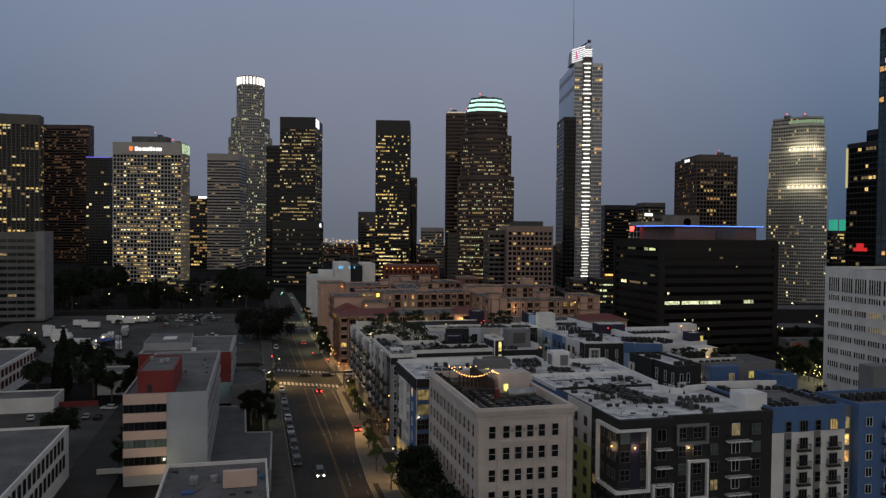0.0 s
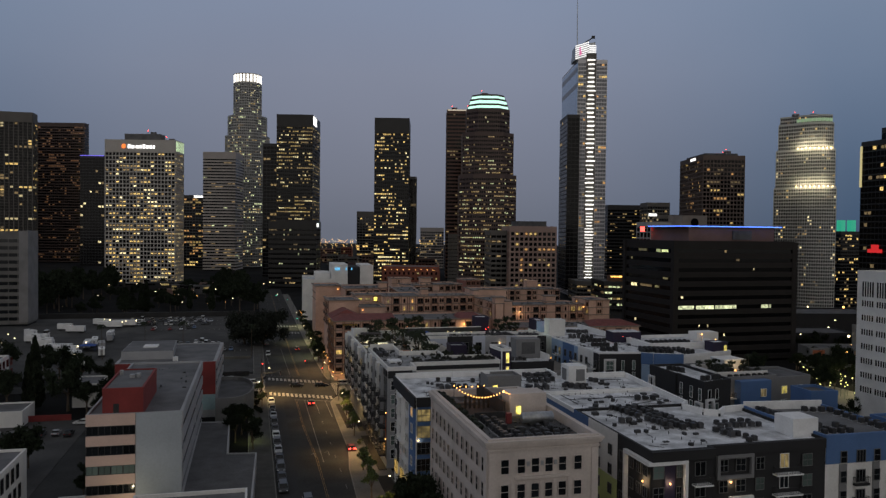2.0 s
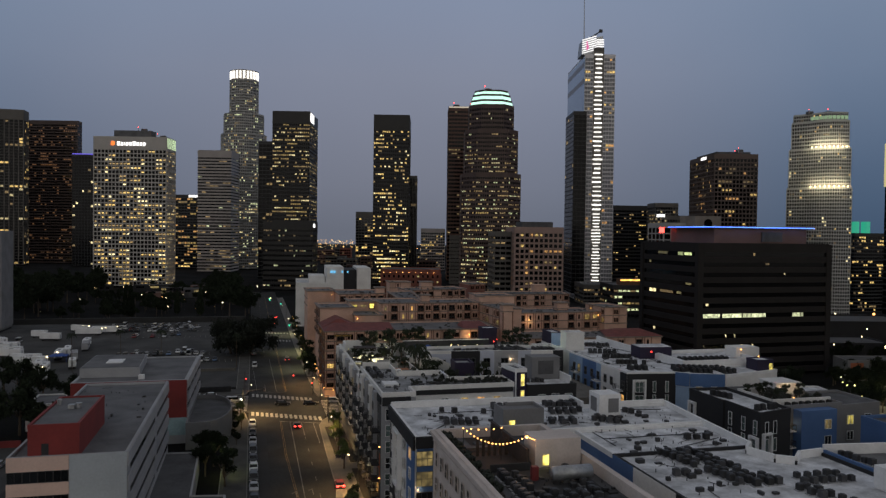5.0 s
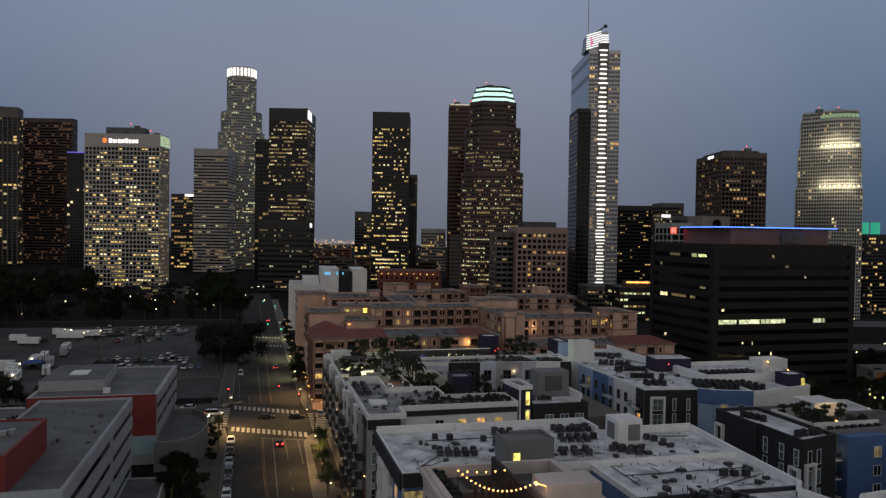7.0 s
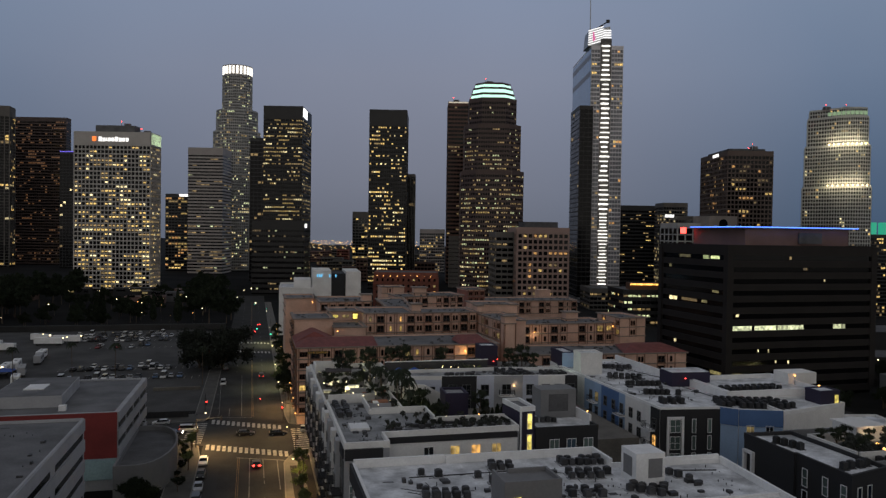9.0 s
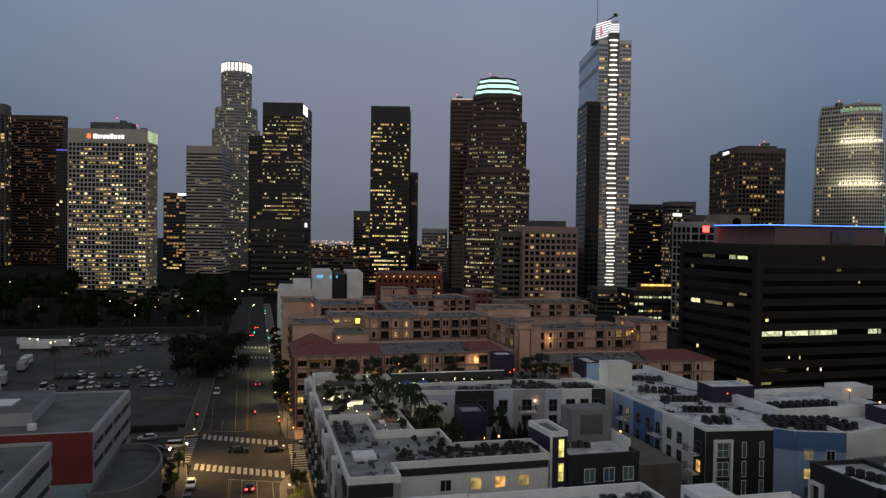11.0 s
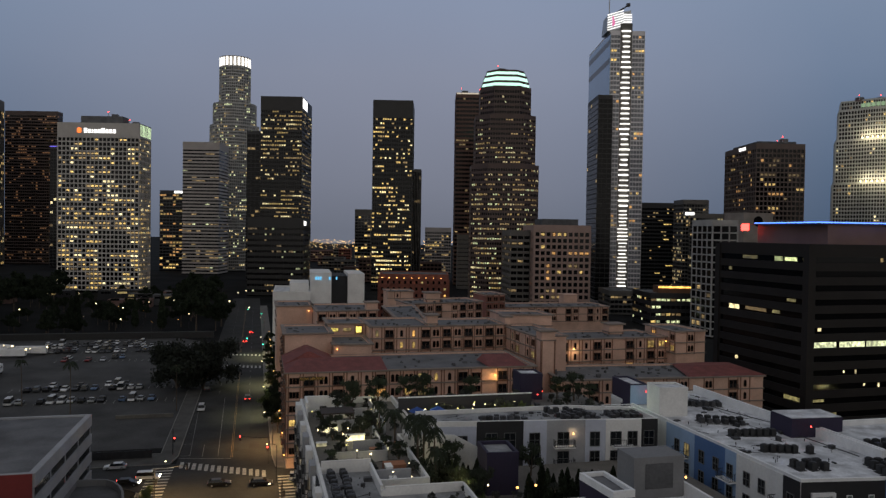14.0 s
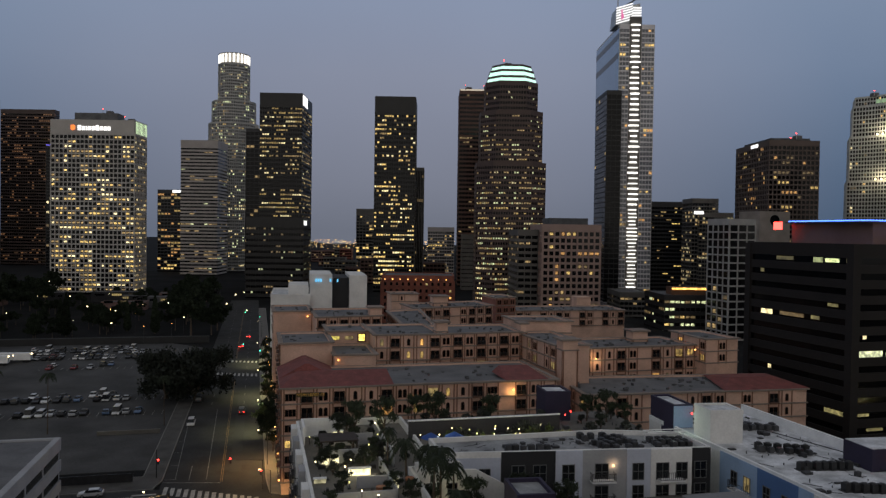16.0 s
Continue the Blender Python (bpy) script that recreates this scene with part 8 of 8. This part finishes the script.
unit_rows((41.8, 171.8), (43.8, 170.6), 2, ST)
unit_rows((40.4, 163.1), (45.2, 162.3), 5, ST, 2)
unit_rows((51.4, 172.0), (53.8, 171.6), 3, ST, 2, 1.3)
unit_rows((48.8, 166.2), (50.4, 164.0), 3, ST, 2, 1.3)
unit_rows((47.4, 169.6), (48.6, 169.4), 2, ST)
unit_rows((36.3, 203.0), (36.3, 213.0), 8, pl.roof_z + 0.03, 2, 1.5)
unit_rows((67.4, 197.9), (70.6, 197.3), 4, blk2.roof_z + 0.03)
unit_rows((61.6, 236.6), (67.2, 235.9), 6, bk.roof_z + 0.03)
for off in (0.0, 1.6, 3.3, 5.0):
    unit_rows((74.2 + off, 240.6 - 0.2 * off), (75.4 + off, 234.6 - 0.2 * off), 6, bk.roof_z + 0.03)
unit_rows((83.4, 234.0), (88.0, 233.6), 5, bk.roof_z + 0.03, 3)
unit_rows((101.6, 241.8), (107.2, 240.0), 6, EW, 2)
unit_rows((97.2, 230.0), (103.0, 227.4), 6, EW, 2)
unit_rows((97.2, 222.0), (103.8, 221.0), 7, EW)
unit_rows((97.0, 213.6), (102.9, 211.6), 7, EW)
unit_rows((96.0, 205.0), (99.4, 204.6), 3, EW, 2)
unit_rows((105.2, 200.4), (112.2, 197.8), 7, EW, 4, 1.7)
unit_rows((115.6, 197.6), (118.8, 198.4), 3, ww.roof_z + 0.03, 4, 1.7)
unit_rows((99.6, 178.0), (101.4, 173.0), 5, ex.roof_z + 0.03)
unit_rows((99.8, 164.4), (104.4, 165.2), 4, ex.roof_z + 0.03)
unit_rows((107.4, 167.5), (118.6, 168.0), 8, eb.roof_z + 0.03)
unit_rows((112, 209), (124, 209), 9, rear_roof.roof_z + 0.03, 2, 1.8)
unit_rows((109, 119), (122, 119), 8, bl.roof_z + 0.03, 2, 1.7)
tagged(single("far_condensers", far_units, unit_grey, "many dark condensers on the farther roofs", "air conditioner"), kind="stuff")
def clutter(label, x0, y0, x1, y1, z, n, seed):
    """Small vents, stubs, boxes and hose runs lying on a roof."""
    r, g = random.Random(seed), Geo()
    for i in range(n):
        x, y = r.uniform(x0, x1), r.uniform(y0, y1)
        k = r.random()
        if k < 0.45:
            g.tube((x, y, z), (x, y, z + r.uniform(0.15, 0.5)), 0.07, 0.07, 6)
        elif k < 0.8:
            w, d = r.uniform(0.15, 0.55), r.uniform(0.15, 0.5)
            g.box(x - w, y - d, z, x + w, y + d, z + r.uniform(0.1, 0.6))
        else:
            a, q = r.uniform(0, 3.14), r.uniform(1, 4)
            g.tube((x, y, z + 0.06), (min(max(x + q * math.cos(a), x0), x1), min(max(y + q * math.sin(a), y0), y1), z + 0.06), 0.04, 0.04, 5)
    tagged(single("roof_clutter", g, unit_grey, label, "vents"), kind="stuff")


clutter("small vents and hoses on the white roofs", 36, 157, 64, 171, 19.98, 90, 1)
clutter("small vents and hoses on the white roofs", 61.5, 142, 80.5, 163.5, 19.9, 90, 2)
clutter("small vents and hoses on the white roofs", 61, 117, 72, 140, 20.03, 60, 3)
clutter("small vents and hoses on the white roofs", 93.5, 206, 108.5, 250, 19.73, 110, 4)
clutter("potted plants, chairs and boxes on the terrace", 41, 191.4, 61, 196.8, 20.23, 120, 5)
clutter("small vents and boxes on the grey roof", 34.6, 187, 39.2, 213, 20.23, 50, 6)
clutter("small vents and boxes on the dark roof", 36, 117.5, 50.5, 131, 21.74, 90, 7)
clutter("small vents and boxes on the low roof", -15, 122, 2, 155, 4.55, 40, 8)
clutter("small vents and boxes on the grey roofs", -25, 190, -10, 224, 16.72, 26, 9)
clutter("small vents on the grey roof", 53, 236.5, 88, 241, 19.92, 60, 10)
clutter("benches, pots and boxes in the roof garden", 35.5, 216, 46.5, 262, 17.72, 110, 11)
clutter("benches, pots and boxes on the pool terrace", 53, 245, 89, 262, 18.22, 120, 12)
pipes = Geo()
for x0, y0, x1, y1 in ((40, 171, 55, 171), (62, 150, 80, 150), (62, 146, 62, 154), (70, 143, 80, 147), (36, 158, 40, 163), (104, 244, 108.6, 226), (107, 222, 108, 208), (70, 168, 81, 166)):
    pipes.tube((x0, y0, 20.06), (x1, y1, 20.06), 0.07, 0.07, 6)
for i in range(40):
    x, y = rt_.uniform(62, 81), rt_.uniform(141, 170)
    pipes.tube((x, y, 19.9), (x, y, 19.9 + rt_.uniform(0.15, 0.45)), 0.06, 0.06, 6)
tagged(single("roof_pipes", pipes, metal_dark, "thin dark conduits and vent stubs on the white roofs", "pipes"), kind="stuff")

# ---- lamps, signals, string lights ----
def post_lamp(name, label, category, x, y, z, r, mat, base=0.0, group=""):
    """A glowing globe on a thin post."""
    ob = thing(name, label, category, (x, y, base), group)
    part("post", Geo().tube((x, y, base), (x, y, z), 0.05, 0.04, 6), metal_dark, ob)
    part("globe", Geo().ball((x, y, z), r, 8), mat, ob)
    return ob


def wall_lamp(label, x, y, z, r, mat, dx=0.0, dy=0.0, name="wall_lantern", category="wall lamp", group=""):
    """A glowing globe on a bracket; (dx, dy) leads back to the wall."""
    ob = thing(name, label, category, (x + dx, y + dy, z), group)
    part("bracket", Geo().tube((x, y, z), (x + dx, y + dy, z), 0.05, 0.05, 6), metal_dark, ob)
    part("globe", Geo().ball((x, y, z), r, 8), mat, ob)
    return ob


def street_lamp(x, y, z=0.1, tall=8.5, arm=1.8, turn=0.0, watts=900, colour=(1.0, 0.7, 0.3), label="street lamp with a glowing warm head"):
    ob = thing("street_lamp", label, "street lamp", (x, y, z))
    a = radians(turn)
    e = (x + arm * math.cos(a), y + arm * math.sin(a), z + tall)
    part("pole", Geo().tube((x, y, z), (x, y, z + tall - 0.4), 0.1, 0.06, 8), metal_dark, ob)
    arm_part = part("arm", Geo().tube((x, y, z + tall - 0.4), e, 0.05, 0.04, 6), metal_dark, ob)
    part("lamp_head", Geo().ball((e[0], e[1], e[2] - 0.1), 0.2, 8, 0.6), bulb_white, arm_part)
    if watts:
        lamp(e[0], e[1], e[2] - 0.45, watts, colour, 0.3, True)
    return ob


# the lamp at y 272 is added to brighten the junction
for y, w in ((118, 900), (150, 1400), (190, 2500), (222, 2500), (247, 2700), (272, 2400), (300, 3000), (330, 1900), (372, 2100), (430, 1900), (500, 0)):
    street_lamp(29.6, y, 0.1, 8.0, 2.0, 180, w * 1.75, (1.0, 0.62, 0.23) if y < 320 else (0.94, 0.88, 0.42))
# west lamp added to light the junction, whose real source is unknown
for y, w in ((262, 6000),):
    street_lamp(7.4, y, 0.1, 8.5, 2.2, 0, w * 1.1, (1.0, 0.62, 0.23))
for i in range(26):
    y = 293 + i * 7.0
    post_lamp("pavement_lantern", "small warm globe lamp on a thin post", "street lamp", 31.5, y, 4.6 + 0.3 * (i % 2), 0.15, bulb_warm, 0.15, "pavement lanterns")
for y in (310, 350):
    lamp(31.0, y, 5.0, 150, (1.0, 0.6, 0.28), 0.25)
for x, z in ((32.0, 1.2), (35.0, 0.4)):
    wall_lamp("small warm wall lantern on the peach facade", x, 288.2, z, 0.18, bulb_warm, 0, 1.0, group="facade lanterns")


def signal(x, y, arm, turn, state, label):
    ob = thing("traffic_signal", label, "traffic light", (x, y, 0.1))
    a = radians(turn)
    part("mast", Geo().tube((x, y, 0.1), (x, y, 6.2), 0.11, 0.09, 8), metal_dark, ob)
    heads = [(x + 0.35 * math.cos(a), y + 0.35 * math.sin(a), 3.6)]
    if arm:
        e = (x + arm * math.cos(a), y + arm * math.sin(a), 6.6)
        part("mast_arm", Geo().tube((x, y, 6.0), e, 0.07, 0.05, 8), metal_dark, ob)
        heads.append((e[0], e[1], 6.3))
    for p in heads:
        head = part("signal_head", Geo().box(p[0] - 0.2, p[1] - 0.15, p[2] - 0.6, p[0] + 0.2, p[1] + 0.15, p[2] + 0.6), metal_dark, ob)
        part("lit_lens", Geo().ball((p[0], p[1] - 0.2, p[2] + (0.38 if state is red_light else -0.38)), 0.2, 10), state, head)
    return ob


signal(28.9, 293.1, 6.3, 180, red_light, "traffic signal mast with red lamps lit")
signal(7.3, 304.5, 0, 0, red_light, "traffic signal post with a red lamp lit")
signal(7.0, 274.0, 6.0, 0, paint("unlit_lens", (0.05, 0.02, 0.02), 0.4), "traffic signal mast seen from behind")
signal(30.8, 262.6, 0, 0, paint("unlit_lens", (0.05, 0.02, 0.02), 0.4), "traffic signal post seen from behind")
signal(29.2, 455, 7, 180, green_light, "far traffic signal with green lamps lit")
signal(29.2, 578, 8, 180, green_light, "far traffic signal with green lamps lit")
for x, y, z in ((22, 560, 7), (14, 640, 9), (19, 655, 9), (10, 600, 7)):
    post_lamp("street_lamp", "bright far street lamp on a post", "street lamp", x, y, z, 0.34, bulb_white)
for x, y, z in ((-42, 545, 9), (-58, 560, 10), (-90, 540, 9), (-20, 575, 10), (-7, 520, 8), (-140, 640, 16), (-132, 640, 16), (-36, 500, 8), (-75, 600, 12), (-15, 640, 10), (-24, 700, 12), (0, 690, 10), (-110, 700, 14)):
    post_lamp("yard_light", "small bright light among the dark trees", "lamp", x, y, z, 0.26, bulb_white)
yard_white, yard_warm, yard_posts = Geo(), Geo(), Geo()
for i in range(46):
    x, y = (rt_.uniform(-160, 10), rt_.uniform(500, 700)) if i < 16 else (rt_.uniform(180, 420), rt_.uniform(250, 470))
    gz = ground_z(x)
    z = gz + rt_.uniform(5, 11)
    (yard_warm if i % 3 == 0 else yard_white).ball((x, y, z), rt_.uniform(0.11, 0.21), 8)
    yard_posts.tube((x, y, gz), (x, y, z), 0.06, 0.05, 5)
tagged(single("distant_yard_lights", yard_white, bulb_white, "small pale lights between far trees and roofs", "city lights"), kind="stuff")
tagged(single("distant_yard_lights", yard_warm, bulb_warm, "small warm lights between far trees and roofs", "city lights"), kind="stuff")
tagged(single("distant_lamp_posts", yard_posts, metal_dark, "thin dark posts of the far yard lights", "lamp posts"), kind="stuff")
for i in range(30):
    x, y = 186 + (i % 3) * 4.5 + rt_.uniform(-1, 1), 207 + i * 1.2
    post_lamp("garden_light", "small yellow garden light on a post", "lamp", x, y, 3.6 + rt_.uniform(-0.8, 0.8), 0.2, glow("yellow_green_lamp", (0.9, 0.8, 0.25), 2.6, 0), 0, "garden lights")
lamp(192, 222, 7, 2200, (1.0, 0.9, 0.45), 0.5)
for x, y, z in ((-92, 372, 5), (-98, 385, 5), (-80, 352, 4), (-58, 437, 4), (-70, 447, 4)):
    post_lamp("work_light", "bright work light among the trailers", "lamp", x, y, z, 0.22, bulb_white)
single("green_work_light", Geo().box(-38, 318, 0.0, -34, 318.4, 2.0), glow("lime_light", (0.5, 0.7, 0.02), 1.2, 0), "glowing lime-green fence panel", "lamp")
lamp(-17.5, 156.5, 4.0, 230, (1.0, 0.86, 0.55), 0.12)
lamp(-36, 314, 3, 250, (0.7, 1.0, 0.1), 0.3)
lamp(3.6, 206, 3.0, 200, (0.9, 1.0, 0.3), 0.3)
# glowing sheet that stands in for light falling on this wall
single("lit_door", Geo().box(-1.4, 191, -1.9, -1.28, 194.5, 0.5), lit_green, "glowing yellow-green sheet for the lit wall of the low wing", "door")

bulb = Geo().ball((0, 0, 0), 0.11, 8).mesh("bulb", bulb_warm)


def string_lights(p, q, n, sag):
    p, q = Vector(p), Vector(q)
    ob = thing("string_lights", "string of warm bulbs over the roof deck", "string lights", tuple(p))
    pts = []
    for i in range(n + 1):
        s = i / n
        c = p.lerp(q, s)
        c.z -= sag * 4 * s * (1 - s)
        pts.append(c)
    wire = Geo()
    for a, b in zip(pts, pts[1:]):
        wire.tube(a, b, 0.02, 0.02, 4)
    part("wire", wire, metal_dark, ob)
    for c in pts:
        piece("bulb", bulb, Matrix.Translation(c), ob)
    return ob


string_lights((36.0, 137.4, 26.2), (42.9, 132.9, 25.9), 17, 1.45)
string_lights((36.0, 137.4, 26.2), (40.9, 136.6, 26.2), 5, 0.2)
single("deck_lamp", Geo().ball((43.0, 132.8, 25.9), 0.2, 8).tube((43.0, 132.8, 25.9), (44.5, 133.6, 25.2), 0.05, 0.05, 6), bulb_warm, "bright warm lamp on the penthouse corner", "lamp")
lamp(42.8, 132.4, 25.8, 60, (1.0, 0.6, 0.3), 0.2)
lamp(39.5, 140, 24.4, 60, (1.0, 0.45, 0.2), 0.4)
for x, y in ((36.0, 137.4), (40.9, 136.6)):
    single("deck_post", Geo().tube((x, y, 21.7), (x, y, 26.3), 0.05, 0.05, 6), metal_dark, "thin post holding string lights", "post", "deck posts")

# courtyard and roof garden lanterns
for i in range(84):
    if i < 34:
        x, y, z = rt_.uniform(48.5, 57), rt_.uniform(204, 229), 14.2 + rt_.uniform(0.4, 2.6)
    elif i < 56:
        x, y, z = rt_.uniform(35, 47), rt_.uniform(216, 262), 17.7 + rt_.uniform(0.4, 1.8)
    else:
        x, y, z = rt_.uniform(51, 75), rt_.uniform(244.5, 251.6), 18.2 + rt_.uniform(0.6, 1.9)
    post_lamp("garden_lantern", "small glowing garden lantern among plants", "lantern", x, y, z, rt_.uniform(0.07, 0.13), rt_.choice((bulb_white, glow("yellow_green_lamp", (0.9, 0.8, 0.25), 2.6, 0))), 14.2 if i < 34 else 17.7 if i < 56 else 18.2, "garden lanterns")
for x, y, z, w in ((52, 208, 16, 120), (54, 220, 16, 150), (50, 226, 16, 140), (40, 248, 19.4, 120), (39, 222, 20, 140), (42, 234, 20, 160), (46, 257, 20, 160), (54, 245.6, 20.2, 70), (61, 245.6, 20.2, 90), (68, 245.6, 20.2, 90), (74, 245.4, 20.2, 60)):
    lamp(x, y, z, w, (1.0, 0.88, 0.5), 0.3)
for x, y, z in ((59.5, 213.6, 17), (62, 213.4, 17.2), (84, 213, 17), (72, 203.5, 17)):
    post_lamp("garden_lantern", "small glowing garden lantern among plants", "lantern", x, y, z, 0.17, bulb_warm, 14.2, "garden lanterns")
for x, y, z, r in ((94.6, 243.6, 22.2, 0.13), (108.6, 218.3, 21.6, 0.13), (79.0, 257.4, 19.4, 0.13), (79.9, 257.2, 20.0, 0.13)):
    wall_lamp("small red warning lamp on a stair house", x, y, z, r, red_light, 0, 1.0, "red_lamp", "lamp")
for x, y, z in ((130.4, 205.2, 21.9), (131.4, 213.4, 22.4), (116.4, 177.4, 20.6), (119.2, 177.2, 20.8), (113.4, 171.4, 19.6), (111.0, 175.0, 19.6), (115.2, 174.6, 19.4)):
    post_lamp("roof_lamp", "warm lamp on the roof terrace", "lamp", x, y, z, 0.2, bulb_warm, 18.73 if x < 121 else 20.4 if y > 206 else 19.5)
lamp(116.6, 176.6, 20.6, 90, (1.0, 0.75, 0.45), 0.3)
lamp(89.6, 240.6, 21.7, 110, (0.8, 1.0, 0.75), 0.3)
frame_top = bk.roof_z + 1.35
pipe_frame = thing("pipe_frame", "white painted pipe frame on the grey roof", "pipe frame", (88, 239, bk.roof_z))
for y, z in ((239.0, frame_top), (239.0, frame_top - 0.6), (237.6, frame_top)):
    part("pipe", Geo().tube((83.6, y, z), (89.6, y - 0.3, z), 0.09, 0.09, 8), trim_white, pipe_frame)
for x in (83.8, 86.6, 89.4):
    for y in (238.85, 237.45):
        part("post", Geo().tube((x, y, bk.roof_z), (x, y, frame_top), 0.08, 0.08, 8), trim_white, pipe_frame)
for x, y, z in ((45.8, 311.6, 20.6), (42.6, 371.2, 24.2), (59, 288.6, 16.6), (80.4, 288.5, 17.3), (141.4, 317.2, 20.0), (112, 315.6, 18.6)):
    wall_lamp("warm wall lantern on peach stucco", x, y, z, 0.2, bulb_warm, 0, 0.7, group="facade lanterns")
lamp(80.4, 288.2, 17.0, 150, (1.0, 0.6, 0.2), 0.3)
lamp(112, 315.2, 18.2, 120, (1.0, 0.7, 0.35), 0.3)

# lamps among the low halls to the east
for i in range(13):
    x, y = 203.5 + rt_.uniform(-1.5, 1.5), 231 + i * 2.2
    post_lamp("garden_light", "small yellow garden light on a post", "lamp", x, y, 2.6 + rt_.uniform(-0.4, 0.8), 0.26, glow("yellow_green_lamp", (0.9, 0.8, 0.25), 2.6, 0), 0, "garden lights")
lamp(203.5, 236, 3.4, 700, (1.0, 0.86, 0.4), 0.3)
lamp(203.5, 252, 3.4, 600, (1.0, 0.86, 0.4), 0.3)
for x, y, z, r, m in ((252, 291, 9.0, 0.55, bulb_white), (262, 289.4, 9.4, 0.5, bulb_warm), (240, 310, 8.6, 0.3, bulb_white), (232, 296, 9.8, 0.25, bulb_white), (258, 310, 10.5, 0.25, bulb_white), (300, 348, 15.5, 0.6, bulb_warm), (285, 356, 15.0, 0.3, bulb_white), (272, 322, 12, 0.25, bulb_white)):
    post_lamp("yard_lamp", "tall lamp on a post over a dark yard", "lamp", x, y, z, r, m, 0, "yard lamps")
lamp(262.5, 288.4, 9.2, 700, (1.0, 0.72, 0.4), 0.4)

# ---- what stands in the streets is set at street level ----
FLAT = {"road", "pavement", "parking lot", "planting bed", "ground", "wall", "fence", "tent", "trees", "city lights", "lamp posts", "traffic light", "courtyard"}
STANDING = {"car", "van", "trailer", "tree", "palm tree", "street lamp", "lamp", "bush"}


def further(x, y):
    """The street plan was drawn on the roof datum: where a point of it lies at street level."""
    yc = float(np.interp(y, [180, 300, 420], [5, 75, 95]))
    return x + 0.041 * (x - 0.25 * yc), y + 0.041 * (y - yc)


for ob in list(scene.collection.objects):
    if ob.parent is not None or ob.type == "CAMERA":
        continue
    low_lamp = ob.type == "LIGHT" and ob.location.z < 12 and not 33.2 < ob.location.x < 140
    kind_of = ob.get("category", "")
    if ob.name.startswith(("courtyard_deck", "podium", "roof_screen")):
        continue
    if low_lamp or (kind_of in STANDING and ob.location.z < 3 and ob.type == "EMPTY"):
        ob.location.x, ob.location.y = further(ob.location.x, ob.location.y)
        ob.location.z += GROUND
    elif kind_of in FLAT or kind_of in STANDING and ob.type == "MESH" and ob.location.z < 3 and ob.name.startswith("green_work"):
        ob.location.z += GROUND
